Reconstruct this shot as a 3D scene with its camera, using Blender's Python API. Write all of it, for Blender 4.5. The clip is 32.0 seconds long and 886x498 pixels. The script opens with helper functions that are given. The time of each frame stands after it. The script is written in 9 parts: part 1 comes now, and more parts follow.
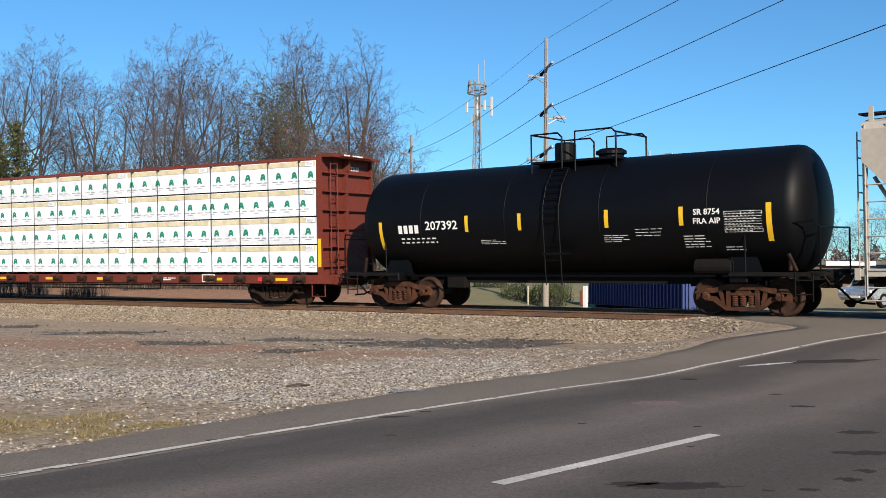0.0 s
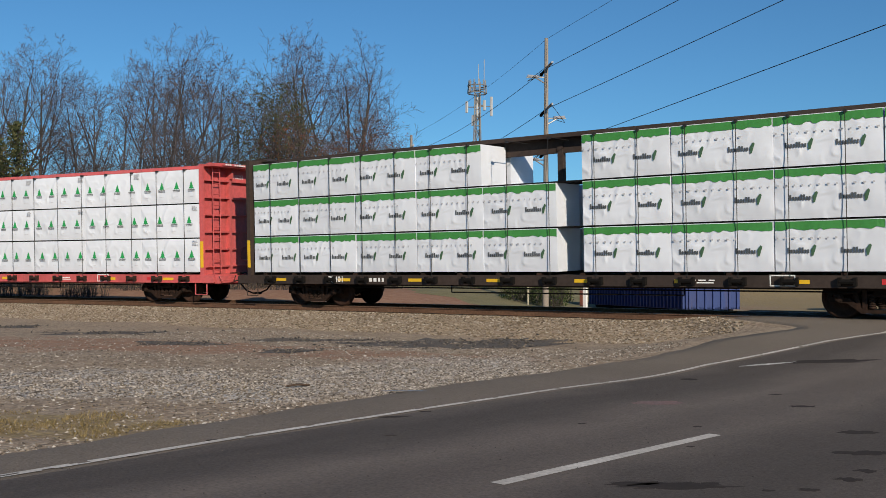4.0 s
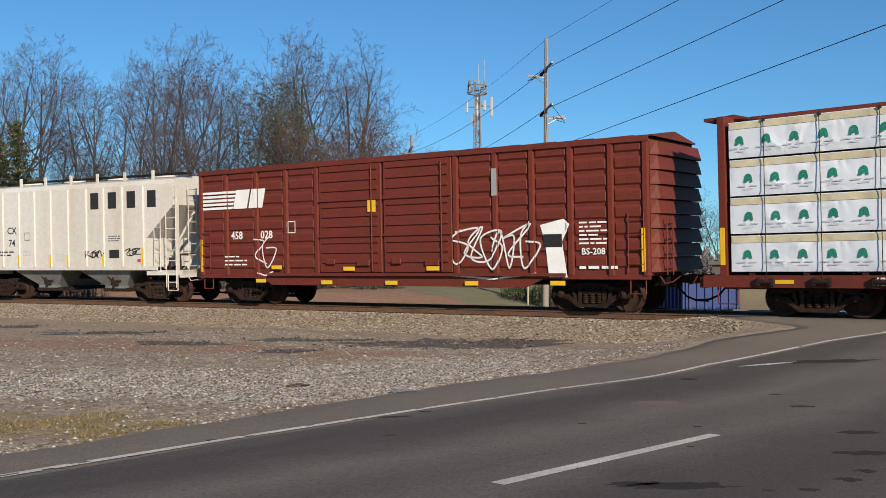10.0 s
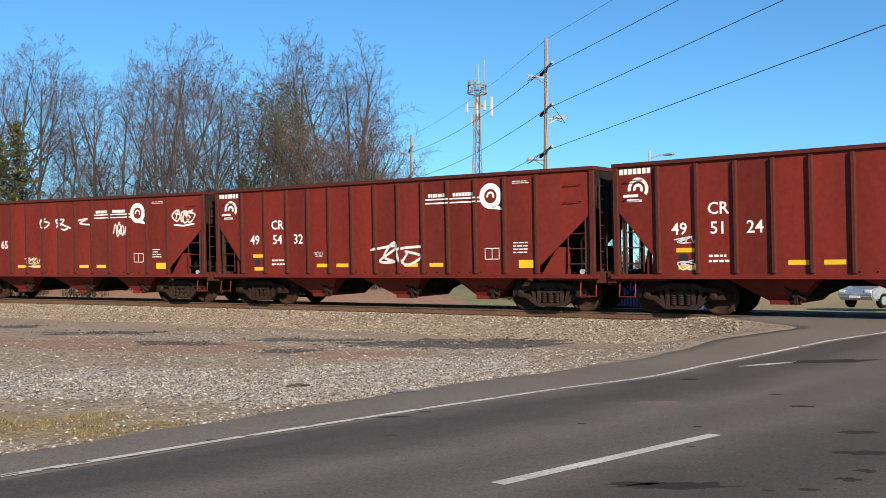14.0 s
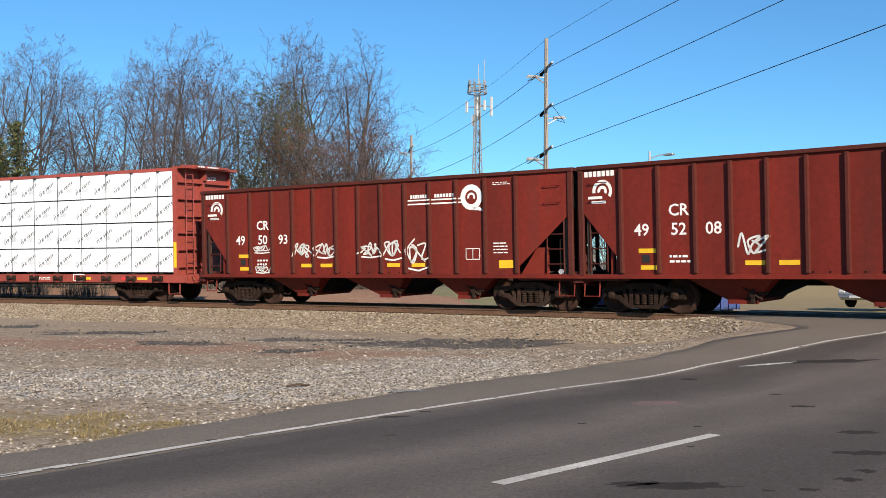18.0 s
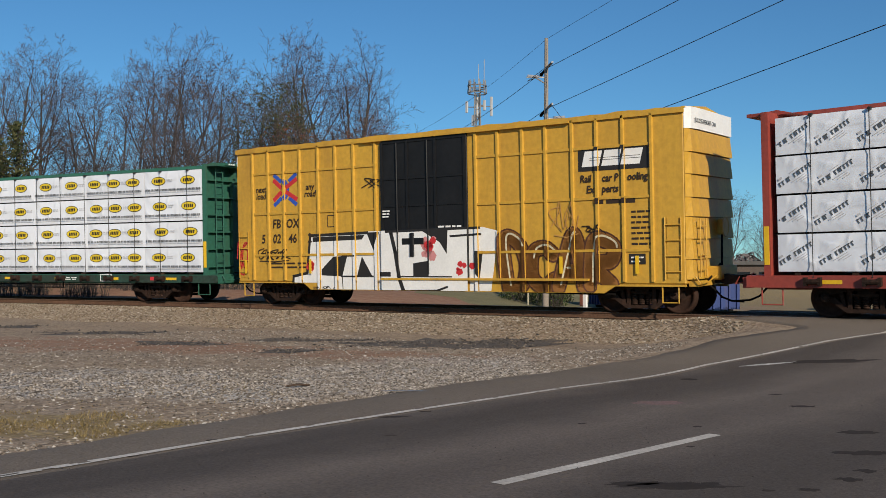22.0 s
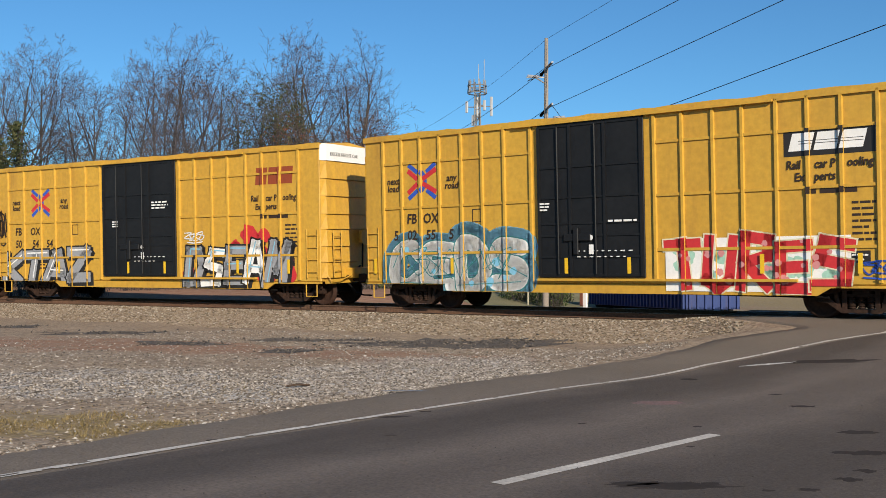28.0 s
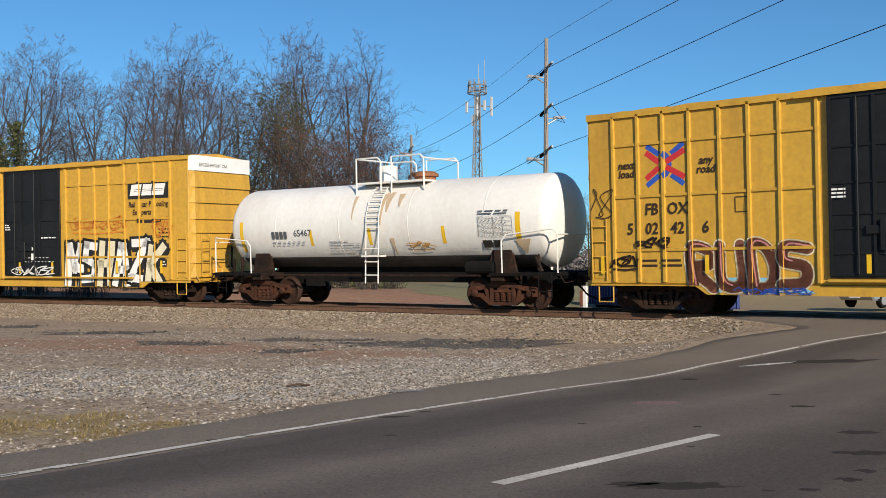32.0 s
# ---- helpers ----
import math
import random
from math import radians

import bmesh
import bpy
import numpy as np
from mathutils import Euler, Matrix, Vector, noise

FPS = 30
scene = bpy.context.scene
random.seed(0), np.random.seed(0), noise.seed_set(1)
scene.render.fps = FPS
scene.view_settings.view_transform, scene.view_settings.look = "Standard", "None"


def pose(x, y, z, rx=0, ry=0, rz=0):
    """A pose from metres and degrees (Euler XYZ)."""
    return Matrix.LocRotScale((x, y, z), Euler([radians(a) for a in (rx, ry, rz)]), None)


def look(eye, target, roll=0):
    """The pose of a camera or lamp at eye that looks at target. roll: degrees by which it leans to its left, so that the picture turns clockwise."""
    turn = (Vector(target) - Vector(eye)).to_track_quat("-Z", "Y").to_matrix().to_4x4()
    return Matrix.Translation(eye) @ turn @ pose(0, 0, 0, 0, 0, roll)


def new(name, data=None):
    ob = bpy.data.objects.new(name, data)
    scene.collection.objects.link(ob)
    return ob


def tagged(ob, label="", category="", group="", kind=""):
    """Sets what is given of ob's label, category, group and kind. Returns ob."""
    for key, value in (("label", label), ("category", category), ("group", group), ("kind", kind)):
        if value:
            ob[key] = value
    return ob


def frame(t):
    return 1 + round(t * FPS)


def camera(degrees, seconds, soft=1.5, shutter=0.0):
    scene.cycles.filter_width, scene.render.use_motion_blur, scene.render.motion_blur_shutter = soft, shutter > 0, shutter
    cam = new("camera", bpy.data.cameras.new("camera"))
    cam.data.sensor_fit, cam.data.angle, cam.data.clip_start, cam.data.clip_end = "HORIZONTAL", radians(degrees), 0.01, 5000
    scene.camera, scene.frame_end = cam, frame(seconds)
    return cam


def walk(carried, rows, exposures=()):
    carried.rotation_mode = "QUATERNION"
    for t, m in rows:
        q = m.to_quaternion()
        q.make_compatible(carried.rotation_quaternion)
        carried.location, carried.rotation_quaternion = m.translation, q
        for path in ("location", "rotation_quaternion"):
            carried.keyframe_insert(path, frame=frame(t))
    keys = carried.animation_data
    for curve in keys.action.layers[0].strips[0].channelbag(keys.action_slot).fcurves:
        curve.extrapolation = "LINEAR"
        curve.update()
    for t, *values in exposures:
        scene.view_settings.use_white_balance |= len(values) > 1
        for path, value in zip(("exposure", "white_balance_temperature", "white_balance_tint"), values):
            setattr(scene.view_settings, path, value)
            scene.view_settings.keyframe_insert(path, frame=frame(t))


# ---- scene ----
from collections import defaultdict

# ---- camera: it stands still beside the road ----
cam = camera(48.49, 32.0, soft=0.78)
CAM_Z = 0.7025
YAW, PITCH = -0.72568, 0.03473
EYE = Vector((0, 0, CAM_Z))
AIM = EYE + 30 * Vector((math.sin(YAW) * math.cos(PITCH), math.cos(YAW) * math.cos(PITCH), math.sin(PITCH)))
STAND = look(EYE, AIM, 0.40)
EXPOSURES = [(0, 0.58), (1, 0.34), (2, 0.03), (3, -0.06), (6, 0.08), (7, -0.06), (8, -0.16), (9, -0.13), (10, 0.26), (11, 0.48), (12, 0.53), (13, 0.55), (14, 0.65), (17, 0.71), (18, 0.65), (19, 0.55), (20, 0.08), (21, -0.05), (22, -0.07), (23, 0.08), (24, 0.13), (25, 0.09), (28, 0.3), (30, 0.3), (31, 0.3), (32, 0.28)]
walk(cam, [(0, STAND), (32, STAND)], EXPOSURES)

# ---- light: a low winter sun from the near right, clear sky ----
SUN = Vector((1.556, -0.90, 0.77)).normalized()
world = bpy.data.worlds.new("sky")
scene.world = world
world.use_nodes = True
wn = world.node_tree.nodes
sky = wn.new("ShaderNodeTexSky")
sky.sky_type, sky.sun_disc = "NISHITA", False
sky.sun_elevation = math.asin(SUN.z)
sky.sun_rotation = math.atan2(SUN.x, SUN.y)
sky.air_density, sky.dust_density, sky.ozone_density = 1.0, 0.0, 3.0
wn["Background"].inputs[1].default_value = 0.079
deep = wn.new("ShaderNodeMix")
deep.data_type, deep.blend_type = "RGBA", "MULTIPLY"
deep.inputs["Factor"].default_value = 1.0
deep.inputs["B"].default_value = (0.54, 0.955, 1.21, 1)
world.node_tree.links.new(sky.outputs[0], deep.inputs["A"])
world.node_tree.links.new(deep.outputs["Result"], wn["Background"].inputs[0])
lamp = bpy.data.lights.new("sun", "SUN")
lamp.energy, lamp.angle, lamp.color = 5.0, radians(0.55), (1.0, 0.87, 0.7)
new("sun", lamp).matrix_world = look(SUN * 60, (0, 0, 0))

# ---- track line: a curve bent towards the camera side, straight beyond ----
BEND, TRACK_Y, BANK = -0.00635, 23.88, 0.0456
S_MIN, S_MAX = -75.0, 25.0


def line(s):
    """Place and heading of the track centre at arc length s."""
    c = min(max(s, S_MIN), S_MAX)
    x, y, a = math.sin(c * BEND) / BEND, TRACK_Y + (1 - math.cos(c * BEND)) / BEND, c * BEND
    return x + (s - c) * math.cos(a), y + (s - c) * math.sin(a), a


def beside(s, n, z=0.0):
    """World place at arc length s, n metres beyond the track centre, z above the rails."""
    x, y, a = line(s)
    nn, zz = n * math.cos(BANK) - z * math.sin(BANK), z * math.cos(BANK) + n * math.sin(BANK)
    return Vector((x - math.sin(a) * nn, y + math.cos(a) * nn, zz))


def track_side(x, y):
    """Arc length and offset beyond the track of a ground place."""
    s = x
    for _ in range(6):
        px, py, a = line(s)
        s += (x - px) * math.cos(a) + (y - py) * math.sin(a)
    px, py, a = line(s)
    return s, -(x - px) * math.sin(a) + (y - py) * math.cos(a)


def step(a, b, v):
    t = min(max((v - a) / (b - a), 0.0), 1.0)
    return t * t * (3 - 2 * t)


# ---- materials ----
MATS = {}


def link(nt, a, b):
    nt.links.new(a, b)


def mat(name, base, rough=0.6, metal=0.0, dark=None, big=0.6, fine=12.0, amount=0.35, bump=0.15, coords="Object", vary=0.0,
        streak=False, dist=0.02, rust=None, rust_amount=0.0, fine_mix=0.35, spec=0.5, ridged=False):
    """A surface with stains at a large scale, grain at a fine one, relief, and optional rust or grime that has run down."""
    if name in MATS:
        return MATS[name]
    m = bpy.data.materials.new(name)
    m.use_nodes = True
    nt = m.node_tree
    n = nt.nodes
    bs = n["Principled BSDF"]
    bs.inputs["Roughness"].default_value, bs.inputs["Metallic"].default_value = rough, metal
    bs.inputs["Specular IOR Level"].default_value = spec
    tc = n.new("ShaderNodeTexCoord")
    src = tc.outputs[coords]
    if streak:
        mp = n.new("ShaderNodeMapping")
        mp.inputs["Scale"].default_value = (1.0, 0.045, 1.0) if streak == "y" else (1.0, 1.0, 0.12)
        link(nt, src, mp.inputs[0])
        big_src = mp.outputs[0]
    else:
        big_src = src
    n1 = n.new("ShaderNodeTexNoise")
    n1.inputs["Scale"].default_value, n1.inputs["Detail"].default_value, n1.inputs["Roughness"].default_value = big, 6, 0.62
    link(nt, big_src, n1.inputs["Vector"])
    n2 = n.new("ShaderNodeTexNoise")
    n2.inputs["Scale"].default_value, n2.inputs["Detail"].default_value = fine, 5
    link(nt, src, n2.inputs["Vector"])
    if ridged:
        n2.noise_type = "RIDGED_MULTIFRACTAL"
        n2.inputs["Distortion"].default_value = 0.6
    if dark is None:
        dark = tuple(c * 0.55 for c in base)
    r1 = n.new("ShaderNodeMapRange")
    r1.inputs["From Min"].default_value, r1.inputs["From Max"].default_value = 0.35, 0.7
    r1.inputs["To Max"].default_value = amount
    link(nt, n1.outputs["Fac"], r1.inputs["Value"])
    mx = n.new("ShaderNodeMix")
    mx.data_type = "RGBA"
    mx.inputs["A"].default_value, mx.inputs["B"].default_value = (*base, 1), (*dark, 1)
    link(nt, r1.outputs[0], mx.inputs["Factor"])
    col = mx.outputs["Result"]
    r2 = n.new("ShaderNodeMapRange")
    r2.inputs["From Min"].default_value, r2.inputs["From Max"].default_value = 0.3, 0.7
    r2.inputs["To Min"].default_value, r2.inputs["To Max"].default_value = 1 - fine_mix, 1 + fine_mix * 0.6
    link(nt, n2.outputs["Fac"], r2.inputs["Value"])
    sc = n.new("ShaderNodeVectorMath")
    sc.operation = "SCALE"
    link(nt, col, sc.inputs[0])
    link(nt, r2.outputs[0], sc.inputs["Scale"])
    col = sc.outputs[0]
    if rust:
        n3 = n.new("ShaderNodeTexNoise")
        n3.inputs["Scale"].default_value, n3.inputs["Detail"].default_value, n3.inputs["Roughness"].default_value = big * 2.3, 8, 0.7
        link(nt, big_src, n3.inputs["Vector"])
        r3 = n.new("ShaderNodeMapRange")
        r3.inputs["From Min"].default_value, r3.inputs["From Max"].default_value = 0.52, 0.72
        r3.inputs["To Max"].default_value = rust_amount
        link(nt, n3.outputs["Fac"], r3.inputs["Value"])
        m3 = n.new("ShaderNodeMix")
        m3.data_type = "RGBA"
        m3.inputs["B"].default_value = (*rust, 1)
        link(nt, r3.outputs[0], m3.inputs["Factor"])
        link(nt, col, m3.inputs["A"])
        col = m3.outputs["Result"]
    if vary:
        oi = n.new("ShaderNodeObjectInfo")
        r4 = n.new("ShaderNodeMapRange")
        r4.inputs["To Min"].default_value, r4.inputs["To Max"].default_value = 1 - vary, 1 + vary
        link(nt, oi.outputs["Random"], r4.inputs["Value"])
        s4 = n.new("ShaderNodeVectorMath")
        s4.operation = "SCALE"
        link(nt, col, s4.inputs[0])
        link(nt, r4.outputs[0], s4.inputs["Scale"])
        col = s4.outputs[0]
    link(nt, col, bs.inputs["Base Color"])
    if bump:
        bp = n.new("ShaderNodeBump")
        bp.inputs["Strength"].default_value, bp.inputs["Distance"].default_value = bump, dist
        link(nt, n2.outputs["Fac"], bp.inputs["Height"])
        link(nt, bp.outputs[0], bs.inputs["Normal"])
    MATS[name] = m
    return m


YELLOW = mat("yellow_car_paint", (0.55, 0.32, 0.038), 0.5, dark=(0.45, 0.24, 0.032), big=0.5, fine=9, amount=0.5, bump=0.08, streak=True,
             rust=(0.2, 0.09, 0.03), rust_amount=0.35, fine_mix=0.12)
BLACK = mat("black_car_paint", (0.008, 0.009, 0.011), 0.5, dark=(0.02, 0.02, 0.021), big=0.6, fine=8, amount=0.6, bump=0.05, fine_mix=0.2, spec=0.25)
BROWN = mat("oxide_brown_paint", (0.145, 0.027, 0.017), 0.6, spec=0.25, dark=(0.09, 0.024, 0.017), big=0.5, fine=9, amount=0.6, bump=0.08, streak=True,
            rust=(0.06, 0.03, 0.02), rust_amount=0.5, fine_mix=0.15)
HOPPER = mat("faded_oxide_red_paint", (0.172, 0.0195, 0.0125), 0.6, spec=0.2, dark=(0.082, 0.0135, 0.0095), big=0.6, fine=9, amount=0.85, vary=0.12, bump=0.08, streak=True,
             rust=(0.06, 0.028, 0.02), rust_amount=0.5, fine_mix=0.15)
GRIMY_POST = mat("grimy_post_paint", (0.088, 0.0165, 0.0115), 0.7, spec=0.2, dark=(0.05, 0.018, 0.014), big=0.6, fine=10, amount=0.8, bump=0.1, streak=True, fine_mix=0.2)
RED = mat("faded_red_paint", (0.55, 0.09, 0.09), 0.6, dark=(0.45, 0.12, 0.12), big=0.5, fine=9, amount=0.6, bump=0.08, streak=True,
          rust=(0.12, 0.04, 0.03), rust_amount=0.6, fine_mix=0.15)
DEEP_RED = mat("red_brown_paint", (0.3, 0.05, 0.035), 0.6, dark=(0.17, 0.04, 0.03), big=0.5, fine=9, amount=0.6, bump=0.08, streak=True,
               rust=(0.07, 0.03, 0.02), rust_amount=0.5, fine_mix=0.15)
DARK_BROWN = mat("sooty_brown_paint", (0.055, 0.04, 0.034), 0.7, spec=0.15, dark=(0.03, 0.025, 0.023), big=0.5, fine=9, amount=0.7, bump=0.1, streak=True, fine_mix=0.2)
GREEN = mat("dull_green_paint", (0.03, 0.13, 0.088), 0.55, spec=0.3, dark=(0.03, 0.1, 0.075), big=0.5, fine=9, amount=0.6, bump=0.08, streak=True,
            rust=(0.08, 0.06, 0.04), rust_amount=0.45, fine_mix=0.15)
GRIMY_GREEN = mat("grimy_green_sill_paint", (0.024, 0.066, 0.05), 0.7, spec=0.2, dark=(0.035, 0.035, 0.03), big=0.8, fine=10, amount=0.9, bump=0.1, fine_mix=0.25)
WHITE_CAR = mat("grimy_white_paint", (0.6, 0.585, 0.55), 0.5, dark=(0.47, 0.41, 0.33), big=0.45, fine=9, amount=0.6, bump=0.05, streak=True,
                rust=(0.42, 0.28, 0.16), rust_amount=0.35, fine_mix=0.08)
TANK_WHITE = mat("white_tank_paint", (0.74, 0.73, 0.7), 0.42, dark=(0.6, 0.58, 0.54), big=0.4, fine=7, amount=0.5, bump=0.03, streak=True,
                 rust=(0.4, 0.3, 0.2), rust_amount=0.2, fine_mix=0.05)
TANK_BLACK = mat("satin_black_tank_paint", (0.0012, 0.0015, 0.0028), 0.52, dark=(0.0026, 0.0028, 0.0038), big=0.4, fine=7, amount=0.6, bump=0.03, fine_mix=0.15, spec=0.16)
STEEL = mat("grimy_truck_steel", (0.034, 0.019, 0.0135), 0.8, 0.0, spec=0.15, dark=(0.012, 0.009, 0.0075), big=2.0, fine=22, amount=0.9, bump=0.3, vary=0.25, fine_mix=0.35,
            rust=(0.09, 0.045, 0.03), rust_amount=0.6)
RUSTY_STEEL = mat("rusty_truck_steel", (0.095, 0.038, 0.021), 0.85, spec=0.15, dark=(0.03, 0.016, 0.012), big=2.5, fine=20, amount=0.9, bump=0.3, vary=0.2, fine_mix=0.35)
WHEEL = mat("rusty_wheel_steel", (0.05, 0.026, 0.018), 0.75, 0.1, spec=0.15, dark=(0.022, 0.014, 0.0115), big=2.0, fine=18, amount=0.8, bump=0.2, fine_mix=0.3)
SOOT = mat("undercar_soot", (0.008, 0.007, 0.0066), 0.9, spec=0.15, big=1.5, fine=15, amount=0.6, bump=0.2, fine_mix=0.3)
RAIL_HEAD = mat("polished_rail", (0.26, 0.22, 0.19), 0.5, 0.6, big=2, fine=20, amount=0.3, bump=0.02, fine_mix=0.1)
RAIL_RUST = mat("rusty_rail_web", (0.14, 0.08, 0.052), 0.85, spec=0.15, big=1.2, fine=18, amount=0.6, bump=0.3, fine_mix=0.35)
WRAP = mat("white_lumber_wrap", (0.76, 0.8, 0.87), 0.4, dark=(0.62, 0.65, 0.71), big=1.4, fine=2.6, amount=0.35, bump=0.5, dist=0.07, ridged=True, vary=0.07, fine_mix=0.08)
WHITE = mat("white_marking_paint", (0.8, 0.8, 0.78), 0.5, big=2, fine=20, amount=0.25, bump=0.02, fine_mix=0.06)
INK = mat("black_marking_paint", (0.02, 0.018, 0.017), 0.5, big=2, fine=20, amount=0.2, bump=0.02, fine_mix=0.1)
REFLECT = mat("yellow_reflector", (0.75, 0.46, 0.02), 0.35, big=3, fine=20, amount=0.25, bump=0.02, fine_mix=0.08)


def paint(name, rgb, rough=0.5):
    return mat("paint_" + name, rgb, rough, big=2.5, fine=16, amount=0.3, bump=0.02, fine_mix=0.08)


P_RED, P_BLUE, P_TEAL = paint("red", (0.55, 0.03, 0.035)), paint("blue", (0.03, 0.09, 0.45)), paint("teal", (0.04, 0.23, 0.25))
P_SKY, P_GREY, P_BROWN = paint("pale_blue", (0.22, 0.5, 0.68)), paint("grey", (0.3, 0.31, 0.33)), paint("chocolate", (0.12, 0.045, 0.025))
P_SAGE, P_PINK, P_CREAM = paint("sage", (0.3, 0.42, 0.25)), paint("pink", (0.6, 0.25, 0.25)), paint("cream", (0.7, 0.64, 0.45))
P_LILAC, P_TAN, P_ORANGE = paint("lilac", (0.42, 0.36, 0.5)), paint("tan", (0.5, 0.27, 0.08)), paint("orange", (0.6, 0.2, 0.03))
P_UMBER = paint("umber", (0.3, 0.13, 0.03))
P_RUSSET = paint("russet", (0.2, 0.075, 0.045))
P_PALE = paint("pale_grey", (0.5, 0.51, 0.52))
P_MINT = paint("mint", (0.36, 0.6, 0.48))
P_GREEN, P_DARKTXT = paint("green", (0.05, 0.3, 0.1)), paint("brown_black", (0.035, 0.02, 0.012))


# ---- building kit ----
def mesh_of(bm, name, material, smooth=False):
    me = bpy.data.meshes.new(name)
    bmesh.ops.recalc_face_normals(bm, faces=bm.faces)
    if smooth:
        for f in bm.faces:
            f.smooth = True
    bm.to_mesh(me)
    bm.free()
    for m in material if isinstance(material, (list, tuple)) else (material,):
        me.materials.append(m)
    return me


def part(name, bm, material, parent=None, label="", at=None, smooth=False):
    """One mesh object under a thing or part; bm may be a mesh that is already made."""
    me = bm if isinstance(bm, bpy.types.Mesh) else mesh_of(bm, name, material, smooth)
    ob = new(name, me)
    if parent is not None:
        ob.parent = parent
    if at is not None:
        ob.matrix_basis = at if isinstance(at, Matrix) else Matrix.Translation(at)
    if label:
        tagged(ob, label)
    return ob


def thing(name, label, category, group="", at=None, kind=""):
    ob = new(name)
    ob.empty_display_size = 0.2
    if at is not None:
        ob.matrix_basis = at
    return tagged(ob, label, category, group, kind)


def box(bm, x0, x1, y0, y1, z0, z1, bevel=0.0, mi=0):
    vs = [bm.verts.new((x, y, z)) for x in (x0, x1) for y in (y0, y1) for z in (z0, z1)]
    fs = []
    for q in ((0, 1, 3, 2), (4, 6, 7, 5), (0, 4, 5, 1), (2, 3, 7, 6), (0, 2, 6, 4), (1, 5, 7, 3)):
        f = bm.faces.new([vs[i] for i in q])
        f.material_index = mi
        fs.append(f)
    if bevel:
        bmesh.ops.bevel(bm, geom=list({e for f in fs for e in f.edges}), offset=bevel, segments=1, affect="EDGES")
    return bm


def boxes(*lots, bevel=0.0):
    bm = bmesh.new()
    for lot in lots:
        box(bm, *lot, bevel=bevel)
    return bm


def tube(bm, a, b, r0, r1=None, sides=8, caps=True):
    a, b = Vector(a), Vector(b)
    r1 = r0 if r1 is None else r1
    d = (b - a).normalized()
    u = d.orthogonal().normalized()
    w = d.cross(u)
    rings = []
    for p, r in ((a, r0), (b, r1)):
        rings.append([bm.verts.new(p + r * (math.cos(t) * u + math.sin(t) * w)) for t in (2 * math.pi * i / sides for i in range(sides))])
    for i in range(sides):
        j = (i + 1) % sides
        bm.faces.new((rings[0][i], rings[0][j], rings[1][j], rings[1][i]))
    if caps:
        bm.faces.new(rings[0][::-1])
        bm.faces.new(rings[1])
    return bm


def tubes(paths, r, sides=6):
    """Bent rods: each path is a run of points."""
    bm = bmesh.new()
    for path in paths:
        pts = [Vector(p) for p in path]
        u, last = None, None
        for i, p in enumerate(pts):
            fore, back = pts[min(i + 1, len(pts) - 1)] - p, p - pts[max(i - 1, 0)]
            d = (fore.normalized() + back.normalized())
            d = d.normalized() if d.length > 1e-4 else fore.normalized()
            u = d.orthogonal() if u is None else u - d * u.dot(d)
            u = u.normalized() if u.length > 1e-4 else d.orthogonal().normalized()
            w = d.cross(u)
            ring = [bm.verts.new(p + r * (math.cos(t) * u + math.sin(t) * w)) for t in (2 * math.pi * k / sides for k in range(sides))]
            if last:
                for k in range(sides):
                    bm.faces.new((last[k], last[(k + 1) % sides], ring[(k + 1) % sides], ring[k]))
            else:
                bm.faces.new(ring[::-1])
            last = ring
        bm.faces.new(last)
    return bm


def lathe(bm, profile, axis="y", sides=28, centre=(0, 0, 0)):
    """Turns (radius, along) pairs round an axis."""
    rings = []
    c = Vector(centre)
    for r, h in profile:
        ring = []
        for i in range(sides):
            a = 2 * math.pi * i / sides
            p = {"y": (r * math.cos(a), h, r * math.sin(a)), "x": (h, r * math.cos(a), r * math.sin(a)), "z": (r * math.cos(a), r * math.sin(a), h)}[axis]
            ring.append(bm.verts.new(c + Vector(p)))
        rings.append(ring)
    for a, b in zip(rings, rings[1:]):
        for i in range(sides):
            j = (i + 1) % sides
            bm.faces.new((a[i], a[j], b[j], b[i]))
    bm.faces.new(rings[0])
    bm.faces.new(rings[-1][::-1])
    return bm


def prism(bm, outline, y0, y1, mi=0):
    """An outline in x and z, given thickness from y0 to y1."""
    a = [bm.verts.new((x, y0, z)) for x, z in outline]
    b = [bm.verts.new((x, y1, z)) for x, z in outline]
    fs = [bm.faces.new(a), bm.faces.new(b[::-1])]
    for i in range(len(a)):
        j = (i + 1) % len(a)
        fs.append(bm.faces.new((a[i], b[i], b[j], a[j])))
    for f in fs:
        f.material_index = mi
    return bm


def plate(bm, outline, y, mi=0):
    """A flat painted shape facing the near side, 3 mm thick."""
    return prism(bm, outline, y, y + 0.003, mi)


def rect(x0, x1, z0, z1):
    return [(x0, z0), (x1, z0), (x1, z1), (x0, z1)]


TEXTS = {}


